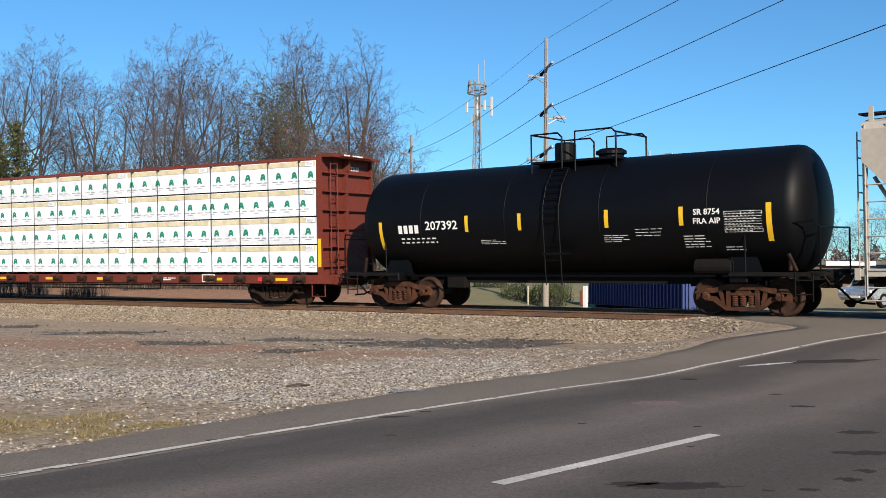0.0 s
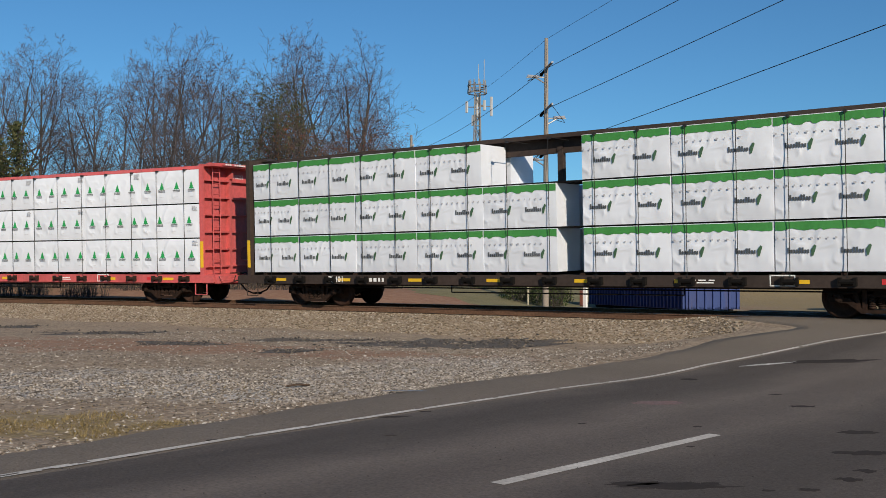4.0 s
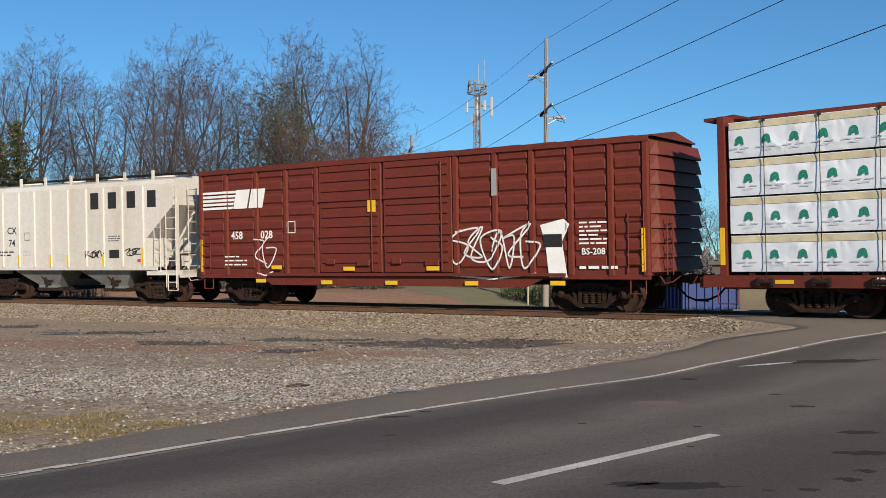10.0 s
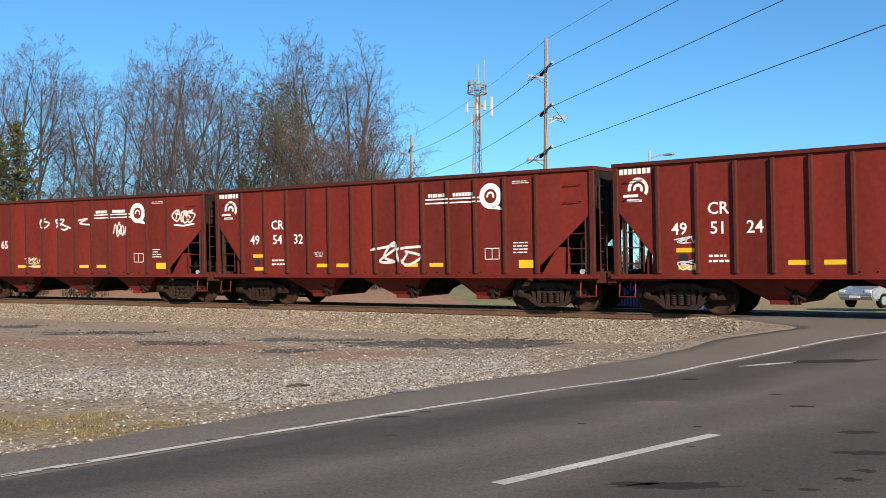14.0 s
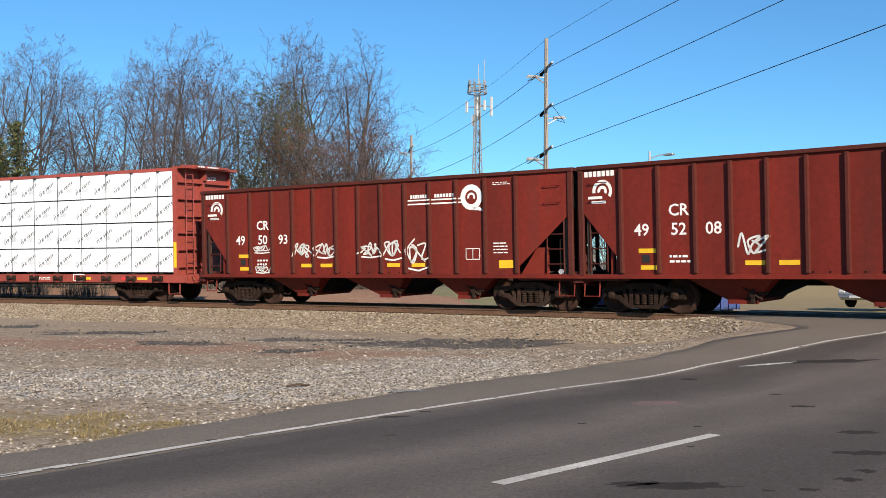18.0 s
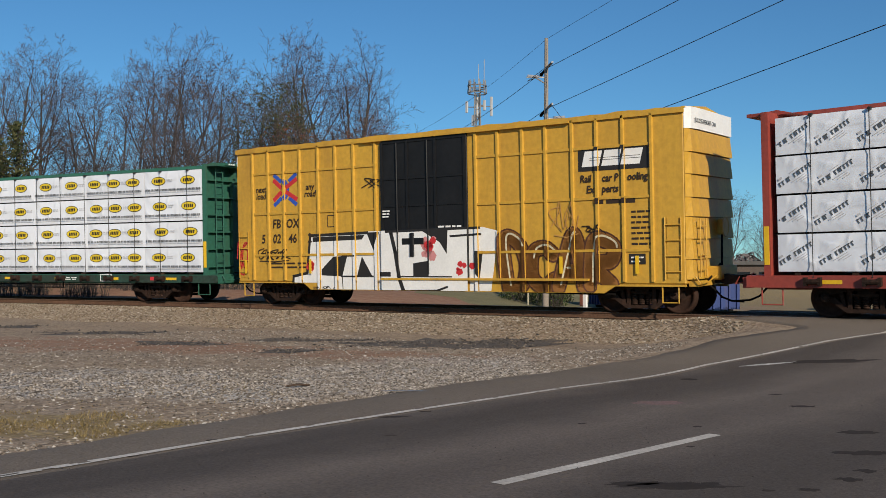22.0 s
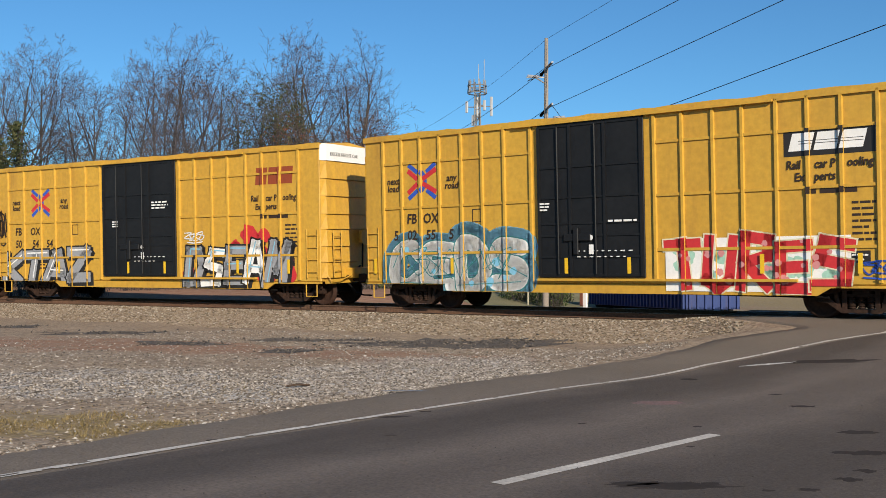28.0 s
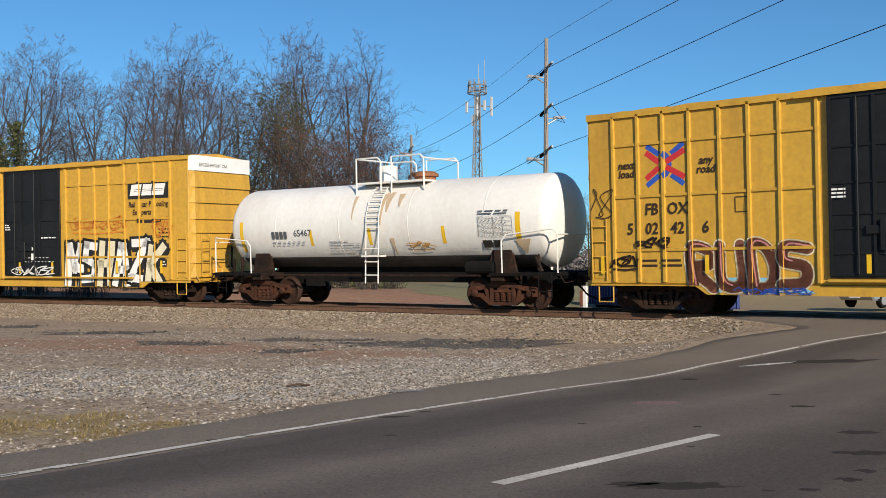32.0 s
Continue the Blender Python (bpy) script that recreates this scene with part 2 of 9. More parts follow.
def lettering(text, size, material, bold=0.0, squeeze=1.0, shear=0.0):
    """A flat mesh of a line of text, centred, readable from the near side."""
    key = (text, size, material.name, bold, squeeze, shear)
    if key not in TEXTS:
        cu = bpy.data.curves.new("lettering", "FONT")
        cu.body, cu.size, cu.align_x, cu.align_y = text, size, "CENTER", "CENTER"
        cu.offset, cu.extrude, cu.shear, cu.resolution_u = bold, 0.0015, shear, 2
        ob = bpy.data.objects.new("lettering", cu)
        scene.collection.objects.link(ob)
        me = bpy.data.meshes.new_from_object(ob.evaluated_get(bpy.context.evaluated_depsgraph_get()))
        bpy.data.objects.remove(ob)
        me.transform(Matrix.Rotation(math.pi / 2, 4, "X") @ Matrix.Diagonal((squeeze, 1, 1, 1)))
        me.materials.clear()
        me.materials.append(material)
        TEXTS[key] = me
    return TEXTS[key]


def sign(text, x, y, z, size, material, parent, name="lettering", label="", **how):
    return part(name, lettering(text, size, material, **how), None, parent, label, (x, y, z))


# ---- ground, road and track ----
ROAD_LEVEL = -0.64


def road_z(y):
    return ROAD_LEVEL + 0.60 * step(12, 22.3, y) - 0.25 * step(27, 42, y)


EDGE_KNOTS_Y = [-60, 3, 5.4, 7.7, 10.5, 14.4, 17.75, 19.2, 24, 30, 90]
EDGE_KNOTS_X = [-6.2, -6.73, -6.97, -7.13, -7.27, -7.2, -6.55, -6.05, -5.7, -5.6, -5.6]


def edge_x(y):
    return float(np.interp(y, EDGE_KNOTS_Y, EDGE_KNOTS_X))


def verge_x(y):
    ragged = 0.09 * noise.noise((3.1, y * 0.9, 0)) + 0.05 * noise.noise((3.1, y * 2.7, 5))
    return edge_x(y) - 0.95 - 0.75 * step(3, 13, y) - 0.45 * step(14, 18, y) - 2.6 * step(19.6, 22.0, y) + ragged


def wild_z(x, y):
    """Height of the ground away from the road."""
    s, n = track_side(x, y)
    near = ROAD_LEVEL + 0.05 * noise.noise((x * 0.35, y * 0.35, 0.3)) + 0.03 * noise.noise((x * 1.1, y * 1.1, 4))
    if n < 0:
        return near + (-0.22 - near) * step(-4.8, -1.7, n) if n < -1.7 else -0.22
    z = -0.22 + (-0.45 + 0.22) * step(1.9, 4.0, n)
    bank = 0.75 * step(5.5, 12, n) * step(-26, -36, x) + 0.6 * step(14, 45, n) * step(-18, -40, x)
    return z + bank + 0.06 * noise.noise((x * 0.2, y * 0.2, 2))


def ground_z(x, y):
    w = step(verge_x(y) - 2.4, verge_x(y) - 0.02, x)
    return wild_z(x, y) * (1 - w) + (road_z(y) - 0.03) * w


def soft_spot(x, y, cx, cy, rx, ry, turn=0.0):
    """1 inside a smooth oval with a ragged rim, 0 outside."""
    c, s = math.cos(radians(turn)), math.sin(radians(turn))
    u, v = ((x - cx) * c + (y - cy) * s) / rx, (-(x - cx) * s + (y - cy) * c) / ry
    return step(1.25, 0.6, math.hypot(u, v) + 0.35 * noise.noise((x * 0.8, y * 0.8, 9)) + 0.15 * noise.noise((x * 2.5, y * 2.5, 3)))


def soil_mix(x, y):
    """Shares of red clay, dry grass and pale stone at a place."""
    s, n = track_side(x, y)
    if n > 3.0:
        clay = step(-15, -24, x) * step(34, 22, n) * (0.85 + 0.3 * noise.noise((x * 0.3, y * 0.3, 1)))
        return clay, step(6, 10, n) * (1 - clay), 0.0
    red = 0.62 * max(soft_spot(x, y, -19.5, 10.6, 7.5, 2.2, 25), 0.9 * soft_spot(x, y, -12.8, 12.6, 3.2, 1.6, 20), 0.8 * soft_spot(x, y, -15.9, 12.6, 1.4, 0.6, 20))
    grass = 0.62 * soft_spot(x, y, -8.7, 4.6, 2.9, 0.85, 32)
    pale = max(soft_spot(x, y, -11.6, 7.3, 4.2, 2.0, 35), 0.75 * soft_spot(x, y, -10.0, 10.5, 2.2, 3.6, 10))
    return red, grass, pale


def sheet(name, xs, ys, height, material, kind="structure", label="", category="", soils=False):
    verts = [(x, y, height(x, y)) for y in ys for x in xs]
    w = len(xs)
    faces = [(j * w + i, j * w + i + 1, (j + 1) * w + i + 1, (j + 1) * w + i) for j in range(len(ys) - 1) for i in range(w - 1)]
    me = bpy.data.meshes.new(name)
    me.from_pydata(verts, [], faces)
    me.polygons.foreach_set("use_smooth", [True] * len(faces))
    me.materials.append(material)
    if soils:
        att = me.color_attributes.new("soil", "FLOAT_COLOR", "POINT")
        flat = []
        for x, y, z in verts:
            near = -70 < x < 10 and -5 < y < 80
            flat += [*(soil_mix(x, y) if near else (0.0, 0.8, 0.0)), 1.0]
        att.data.foreach_set("color", flat)
    return tagged(new(name, me), label, category, kind=kind)


def axis(*runs):
    """Grid lines from (from, to, spacing) runs."""
    out = []
    for a, b, d in runs:
        out += list(np.arange(a, b, d))
    return out + [runs[-1][1]]


def ground_material():
    m = bpy.data.materials.new("gravel_lot")
    m.use_nodes = True
    nt, n = m.node_tree, m.node_tree.nodes
    bs = n["Principled BSDF"]
    bs.inputs["Roughness"].default_value = 0.95
    bs.inputs["Specular IOR Level"].default_value = 0.2
    tc = n.new("ShaderNodeTexCoord")
    att = n.new("ShaderNodeAttribute")
    att.attribute_name = "soil"
    sep = n.new("ShaderNodeSeparateColor")
    link(nt, att.outputs["Color"], sep.inputs[0])

    def tex(scale, detail=6, rough=0.6):
        t = n.new("ShaderNodeTexNoise")
        t.inputs["Scale"].default_value, t.inputs["Detail"].default_value, t.inputs["Roughness"].default_value = scale, detail, rough
        link(nt, tc.outputs["Object"], t.inputs["Vector"])
        return t.outputs["Fac"]

    def ramp(fac, *stops):
        r = n.new("ShaderNodeValToRGB")
        e = r.color_ramp.elements
        while len(e) < len(stops):
            e.new(0.5)
        for el, (p, c) in zip(e, stops):
            el.position, el.color = p, (*c, 1)
        link(nt, fac, r.inputs[0])
        return r.outputs[0]

    def blend(a, b, fac):
        x = n.new("ShaderNodeMix")
        x.data_type = "RGBA"
        link(nt, a, x.inputs["A"])
        link(nt, b, x.inputs["B"])
        link(nt, fac, x.inputs["Factor"])
        return x.outputs["Result"]

    def hard(fac_a, noise_b):
        """A mask whose rim is broken up by grain."""
        a = n.new("ShaderNodeMath")
        a.operation = "MULTIPLY_ADD"
        a.inputs[1].default_value = 1.0
        link(nt, fac_a, a.inputs[0])
        s = n.new("ShaderNodeMath")
        s.operation = "MULTIPLY_ADD"
        s.inputs[1].default_value, s.inputs[2].default_value = 1.3, -0.65
        link(nt, noise_b, s.inputs[0])
        link(nt, s.outputs[0], a.inputs[2])
        r = n.new("ShaderNodeMapRange")
        r.inputs["From Min"].default_value, r.inputs["From Max"].default_value = 0.25, 0.75
        link(nt, a.outputs[0], r.inputs["Value"])
        return r.outputs[0]
    vor = n.new("ShaderNodeTexVoronoi")
    vor.inputs["Scale"].default_value = 16.0
    link(nt, tc.outputs["Object"], vor.inputs["Vector"])
    grain, patch = tex(22, 4, 0.7), tex(1.3, 6, 0.65)
    dust = ramp(patch, (0.3, (0.2, 0.142, 0.095)), (0.5, (0.27, 0.2, 0.14)), (0.7, (0.33, 0.255, 0.18)))
    stones = ramp(vor.outputs["Color"], (0.15, (0.12, 0.095, 0.07)), (0.5, (0.3, 0.245, 0.18)), (0.9, (0.45, 0.375, 0.29)))
    loose = blend(dust, stones, ramp(grain, (0.4, (0.15,) * 3), (0.62, (0.8,) * 3)))
    red = blend(ramp(tex(3, 6), (0.35, (0.24, 0.12, 0.075)), (0.65, (0.31, 0.185, 0.12))), loose, ramp(grain, (0.5, (0.05,) * 3), (0.75, (0.5,) * 3)))
    grass = blend(ramp(tex(7, 8, 0.75), (0.35, (0.17, 0.125, 0.06)), (0.5, (0.26, 0.195, 0.095)), (0.65, (0.36, 0.28, 0.14))), loose, ramp(tex(4), (0.45, (0.0,) * 3), (0.7, (0.5,) * 3)))
    pale = blend(ramp(vor.outputs["Color"], (0.1, (0.15, 0.135, 0.12)), (0.5, (0.33, 0.305, 0.275)), (0.9, (0.56, 0.53, 0.49))), loose, ramp(patch, (0.4, (0.0,) * 3), (0.7, (0.6,) * 3)))
    col = blend(loose, red, hard(sep.outputs[0], tex(2.2)))
    col = blend(col, pale, hard(sep.outputs[2], tex(2.6)))
    col = blend(col, grass, hard(sep.outputs[1], tex(3.1)))
    link(nt, col, bs.inputs["Base Color"])
    bp = n.new("ShaderNodeBump")
    bp.inputs["Strength"].default_value, bp.inputs["Distance"].default_value = 0.5, 0.035
    link(nt, vor.outputs["Distance"], bp.inputs["Height"])
    link(nt, bp.outputs[0], bs.inputs["Normal"])
    return m


GROUND = ground_material()
ASPHALT = mat("worn_asphalt", (0.19, 0.157, 0.124), 0.9, dark=(0.15, 0.124, 0.098), big=0.5, fine=60, amount=0.8, bump=0.5, fine_mix=0.4, spec=0.25)


def lane_material():
    """Asphalt with darker wheel tracks and paler strips running along the road."""
    m = mat("dark_lane_asphalt", (0.17, 0.14, 0.118), 0.85, dark=(0.11, 0.091, 0.078), big=0.8, fine=45, amount=0.9, bump=0.45, fine_mix=0.3, spec=0.25, streak="y")
    nt, n = m.node_tree, m.node_tree.nodes
    bs = n["Principled BSDF"]
    col = bs.inputs["Base Color"].links[0].from_socket
    tc, sep, wob = n.new("ShaderNodeTexCoord"), n.new("ShaderNodeSeparateXYZ"), n.new("ShaderNodeTexNoise")
    wob.inputs["Scale"].default_value, wob.inputs["Detail"].default_value = 0.55, 5
    link(nt, tc.outputs["Object"], wob.inputs["Vector"])
    link(nt, tc.outputs["Object"], sep.inputs[0])
    off, unit, ramp, sc = n.new("ShaderNodeMath"), n.new("ShaderNodeMapRange"), n.new("ShaderNodeValToRGB"), n.new("ShaderNodeMix")
    off.operation = "MULTIPLY_ADD"
    off.inputs[1].default_value = 1.5
    link(nt, wob.outputs["Fac"], off.inputs[0])
    link(nt, sep.outputs["X"], off.inputs[2])
    unit.inputs["From Min"].default_value, unit.inputs["From Max"].default_value = -6.45, 0.75
    link(nt, off.outputs[0], unit.inputs["Value"])
    e = ramp.color_ramp.elements
    stops = ((0.0, 0.85), (0.08, 0.52), (0.17, 0.6), (0.26, 1.0), (0.36, 0.8), (0.44, 0.95), (0.52, 0.6), (0.63, 0.5), (0.8, 0.75))
    while len(e) < len(stops):
        e.new(0.5)
    for el, (q, v) in zip(e, stops):
        el.position, el.color = q, (v, v, v, 1)
    link(nt, unit.outputs[0], ramp.inputs[0])
    sc.data_type, sc.blend_type = "RGBA", "MULTIPLY"
    sc.inputs["Factor"].default_value = 1.0
    link(nt, col, sc.inputs["A"])
    link(nt, ramp.outputs[0], sc.inputs["B"])
    link(nt, sc.outputs["Result"], bs.inputs["Base Color"])
    return m


LANE = lane_material()
TAR = mat("tar_stain", (0.045, 0.038, 0.035), 0.95, spec=0.1, big=2, fine=30, amount=0.5, bump=0.1, fine_mix=0.2)
OLD_TAR = mat("broken_asphalt", (0.055, 0.049, 0.046), 0.95, dark=(0.12, 0.098, 0.08), big=1.1, fine=16, amount=0.9, bump=0.6, fine_mix=0.5)
sheet("ground", axis((-2500, -300, 200), (-300, -62, 12), (-62, -30, 0.8), (-30, -5, 0.3), (-5, 6, 1.0), (6, 60, 6), (60, 300, 40), (300, 2500, 300)),
      axis((-2500, -200, 300), (-200, -10, 15), (-10, 2, 1.0), (2, 26, 0.3), (26, 60, 1.0), (60, 100, 4), (100, 400, 25), (400, 2500, 300)), ground_z, GROUND,
      label="gravel and dirt lot with red clay and dry grass", category="ground", soils=True)


def strip(name, left, right, ys, lift, material, label, cols=10, wear=0.0, skirt=0.0):
    verts, faces = [], []
    for y in ys:
        for i in range(cols + 1):
            x = left(y) + (right(y) - left(y)) * i / cols
            verts.append((x, y, road_z(y) + lift))
        if skirt:
            # the left rim slopes down into the ground
            verts[-cols - 1] = (left(y) - skirt, y, min(road_z(y) - 0.04, wild_z(left(y) - skirt, y) - 0.03))
    w = cols + 1
    for j in range(len(ys) - 1):
        for i in range(cols):
            if not wear or noise.noise((ys[j] * 3.7, i * 2.0, 8)) > -wear:
                faces.append((j * w + i, j * w + i + 1, (j + 1) * w + i + 1, (j + 1) * w + i))
    me = bpy.data.meshes.new(name)
    me.from_pydata(verts, [], faces)
    me.polygons.foreach_set("use_smooth", [True] * len(faces))
    me.materials.append(material)
    return tagged(new(name, me), label, "road", kind="structure")


ROAD_WHITE = mat("worn_road_paint", (0.62, 0.58, 0.52), 0.8, dark=(0.36, 0.33, 0.29), big=1.5, fine=30, amount=0.8, bump=0.1, fine_mix=0.3)
ROAD_YS = axis((-60, -4, 4), (-4, 30, 0.25), (30, 90, 4))
strip("road", verge_x, lambda y: 5.0, ROAD_YS, 0.0, ASPHALT, "worn grey asphalt road leading over the level crossing", 40, skirt=0.12)
strip("lane", lambda y: edge_x(y) + 0.12 + 0.05 * noise.noise((1, y * 0.7, 2)), lambda y: 4.0, [y for y in ROAD_YS if y < 21], 0.004, LANE, "darker driving lane of the asphalt road")
strip("edge_line", lambda y: edge_x(y) - 0.045, lambda y: edge_x(y) + 0.045, axis((-4, 22, 0.05)), 0.008, ROAD_WHITE, "worn white road edge line", 3, 0.42)
strip("centre_line", lambda y: -4.175 + 0.023 * (y - 5.2), lambda y: -4.055 + 0.023 * (y - 5.2), axis((5.2, 8.25, 0.06)), 0.008, ROAD_WHITE, "white dash of the road's centre line", 3, 0.75)


def blotch(name, cx, cy, rx, ry, turn, material, label, height, seed, lift=0.009, n=26, rough=0.3):
    """A thin ragged patch lying on the ground."""
    rnd = random.Random(seed)
    off = rnd.uniform(0, 90)
    c, s = math.cos(radians(turn)), math.sin(radians(turn))
    verts, faces = [], []
    rings = (0.0, 0.35, 0.7, 1.0)
    for q in rings:
        for i in range(n):
            a = 2 * math.pi * i / n
            k = q * (1 + rough * noise.noise((2.2 * math.cos(a) + off, 2.2 * math.sin(a), q)) + rough * 0.6 * noise.noise((6 * math.cos(a) + off, 6 * math.sin(a), 1)))
            u, v = rx * k * math.cos(a), ry * k * math.sin(a)
            x, y = cx + u * c - v * s, cy + u * s + v * c
            verts.append((x, y, height(x, y) + (lift if q < 1 else lift * 0.3)))
    for j in range(len(rings) - 1):
        for i in range(n):
            b = (i + 1) % n
            faces.append((j * n + i, j * n + b, (j + 1) * n + b, (j + 1) * n + i))
    me = bpy.data.meshes.new(name)
    me.from_pydata(verts, [], faces)
    me.materials.append(material)
    return tagged(new(name, me), label, "stain", kind="structure")


ON_ROAD = lambda x, y: road_z(y)
for i, (cx, cy, rx, ry, turn) in enumerate(((-3.21, 5.99, 0.42, 0.13, 43), (-3.43, 5.86, 0.23, 0.09, 46), (-2.74, 8.19, 0.28, 0.12, 44), (-2.44, 7.0, 0.1, 0.08, 44), (-2.46, 7.41, 0.08, 0.08, 44),
                                            (-2.51, 6.47, 0.08, 0.06, 44), (-3.16, 9.32, 0.19, 0.12, 44), (-4.29, 10.86, 0.15, 0.1, 45), (-6.64, 12.73, 0.14, 0.12, 37), (-6.9, 7.1, 0.18, 0.06, 66),
                                            (-6.97, 7.6, 0.1, 0.04, 80), (-6.85, 4.06, 0.11, 0.04, 60), (-6.99, 4.98, 0.07, 0.03, 60), (-2.7, 6.25, 0.05, 0.03, 44), (-5.3, 8.0, 0.05, 0.03, 60),
                                            (-6.1, 6.2, 0.06, 0.03, 50), (-5.69, 15.54, 0.85, 0.2, 36), (-4.4, 8.6, 0.05, 0.04, 50), (-3.9, 7.5, 0.04, 0.03, 40), (-5.0, 11.8, 0.09, 0.05, 40))):
    blotch("road_stain", cx, cy, rx, ry, turn, TAR, "dark oil stain on the asphalt", ON_ROAD, i, 0.0065, 40, 0.55)
blotch("paint_mark", -6.4, 14.88, 0.55, 0.06, 56, mat("worn_white", (0.5, 0.49, 0.47), 0.8, big=4, fine=30, amount=0.7, bump=0.1, fine_mix=0.4), "worn white road marking near the crossing", ON_ROAD, 40, 0.0075)
blotch("survey_mark", -5.6, 10.0, 0.34, 0.2, 50, mat("faded_red_mark", (0.19, 0.1, 0.09), 0.9, dark=(0.12, 0.1, 0.095), big=6, fine=30, amount=0.9), "faded red survey paint on the asphalt", ON_ROAD, 41, 0.0075)
blotch("survey_mark", -8.5, 8.9, 0.3, 0.03, 40, mat("faded_blue_mark", (0.16, 0.22, 0.3), 0.9, dark=(0.14, 0.14, 0.14), big=6, fine=30, amount=0.9), "faded blue survey paint on the shoulder", ON_ROAD, 42, 0.006)
REMNANTS = ((-14.6, 16.4, 2.0, 1.35, 48), (-13.9, 18.0, 1.1, 0.95, 48), (-17.5, 15.3, 1.3, 0.5, 48), (-23.7, 13.4, 1.4, 0.8, 49), (-28.0, 12.9, 0.8, 0.6, 50), (-18.5, 12.2, 0.8, 0.6, 48), (-14.7, 12.2, 0.5, 0.5, 47))
for i, (cx, cy, rx, ry, turn) in enumerate(REMNANTS):
    blotch("asphalt_remnant", cx, cy, rx, ry, turn, OLD_TAR, "broken dark asphalt remnant on the lot", ground_z, 60 + i, 0.014, 70, 0.7)

for side, n in (("near", -0.7525), ("far", 0.7525)):
    prof = ((-0.07, -0.16), (-0.07, -0.145), (-0.012, -0.12), (-0.012, -0.045), (-0.036, -0.03), (-0.036, 0.0), (0.036, 0.0), (0.036, -0.03),
            (0.012, -0.045), (0.012, -0.12), (0.07, -0.145), (0.07, -0.16))
    ss = axis((-260, -76, 8), (-76, 26, 1.0), (26, 200, 8))
    verts = [beside(s, n + a, z) for s in ss for a, z in prof]
    k = len(prof)
    faces = [(j * k + i, j * k + (i + 1) % k, (j + 1) * k + (i + 1) % k, (j + 1) * k + i) for j in range(len(ss) - 1) for i in range(k)]
    me = bpy.data.meshes.new("rail")
    me.from_pydata(verts, [], faces)
    me.materials.append(RAIL_RUST)
    me.materials.append(RAIL_HEAD)
    me.polygons.foreach_set("material_index", [1 if i % k == 5 else 0 for i in range(len(faces))])
    tagged(new("rail", me), "rusty steel rail with a polished head", "rail", "rails of the track", "structure")

# bed between and beside the rails, the shade under the train put into its colour
BED = mat("shade_dark_track_bed", (0.042, 0.031, 0.023), 0.95, spec=0.15, dark=(0.018, 0.014, 0.012), big=1.2, fine=30, amount=0.9, bump=0.6, fine_mix=0.4)
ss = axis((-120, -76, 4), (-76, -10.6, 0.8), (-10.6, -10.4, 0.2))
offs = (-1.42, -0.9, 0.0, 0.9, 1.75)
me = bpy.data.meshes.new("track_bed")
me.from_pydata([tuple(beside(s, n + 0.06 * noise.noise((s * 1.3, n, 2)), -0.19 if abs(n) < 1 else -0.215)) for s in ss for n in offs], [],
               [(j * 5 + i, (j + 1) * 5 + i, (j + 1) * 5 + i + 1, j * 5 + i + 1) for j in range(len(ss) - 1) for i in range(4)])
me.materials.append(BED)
tagged(new("track_bed", me), "stone bed under the sleepers, darkened for shade under the train", "track bed", kind="structure")

# sleepers, their ends showing above the ballast
TIE_WOOD = mat("creosoted_wood", (0.075, 0.05, 0.035), 0.9, spec=0.15, dark=(0.035, 0.026, 0.02), big=3, fine=25, amount=0.8, bump=0.4, vary=0.35, fine_mix=0.3)
tie_me = mesh_of(boxes((-0.11, 0.11, -1.3, 1.3, -0.335, -0.165), bevel=0.012), "sleeper", TIE_WOOD)
plate_me = mesh_of(boxes((-0.09, 0.09, -0.18, 0.18, -0.165, -0.155)), "tie_plate", RAIL_RUST)
track = thing("track_sleepers", "row of dark timber sleepers under the rails", "railway track", kind="structure")
for i in range(96):
    s = -47.0 + i * 0.535
    if -11.2 < s < 4.6:
        continue
    x, y, a = line(s)
    m = Matrix.Translation(beside(s, 0.0)) @ Euler((BANK, 0, a + random.uniform(-0.02, 0.02))).to_matrix().to_4x4()
    part("sleeper", tie_me, None, track, at=m)
# timber panels of the crossing between and beside the rails
panel_me = mesh_of(boxes((-1.2, 1.2, -0.3, 0.3, -0.1, -0.012), bevel=0.012), "crossing_panel", TIE_WOOD)
crossing = thing("level_crossing", "weathered timber and asphalt level crossing", "level crossing", kind="structure")
for i in range(7):
    for n in (-1.16, -0.36, 0.36, 1.16):
        s = -9.9 + i * 2.42
        x, y, a = line(s)
        part("crossing_panel", panel_me, None, crossing, at=Matrix.Translation(beside(s, n, 0.0)) @ Euler((BANK, 0, a)).to_matrix().to_4x4())


# ---- loose stones ----
def island_material(name, stops, rough=0.9):
    m = bpy.data.materials.new(name)
    m.use_nodes = True
    nt, n = m.node_tree, m.node_tree.nodes
    geo, r = n.new("ShaderNodeNewGeometry"), n.new("ShaderNodeValToRGB")
    e = r.color_ramp.elements
    while len(e) < len(stops):
        e.new(0.5)
    for el, (p, c) in zip(e, stops):
        el.position, el.color = p, (*c, 1)
    link(nt, geo.outputs["Random Per Island"], r.inputs[0])
    link(nt, r.outputs[0], n["Principled BSDF"].inputs["Base Color"])
    n["Principled BSDF"].inputs["Roughness"].default_value = rough
    n["Principled BSDF"].inputs["Specular IOR Level"].default_value = 0.25
    return m


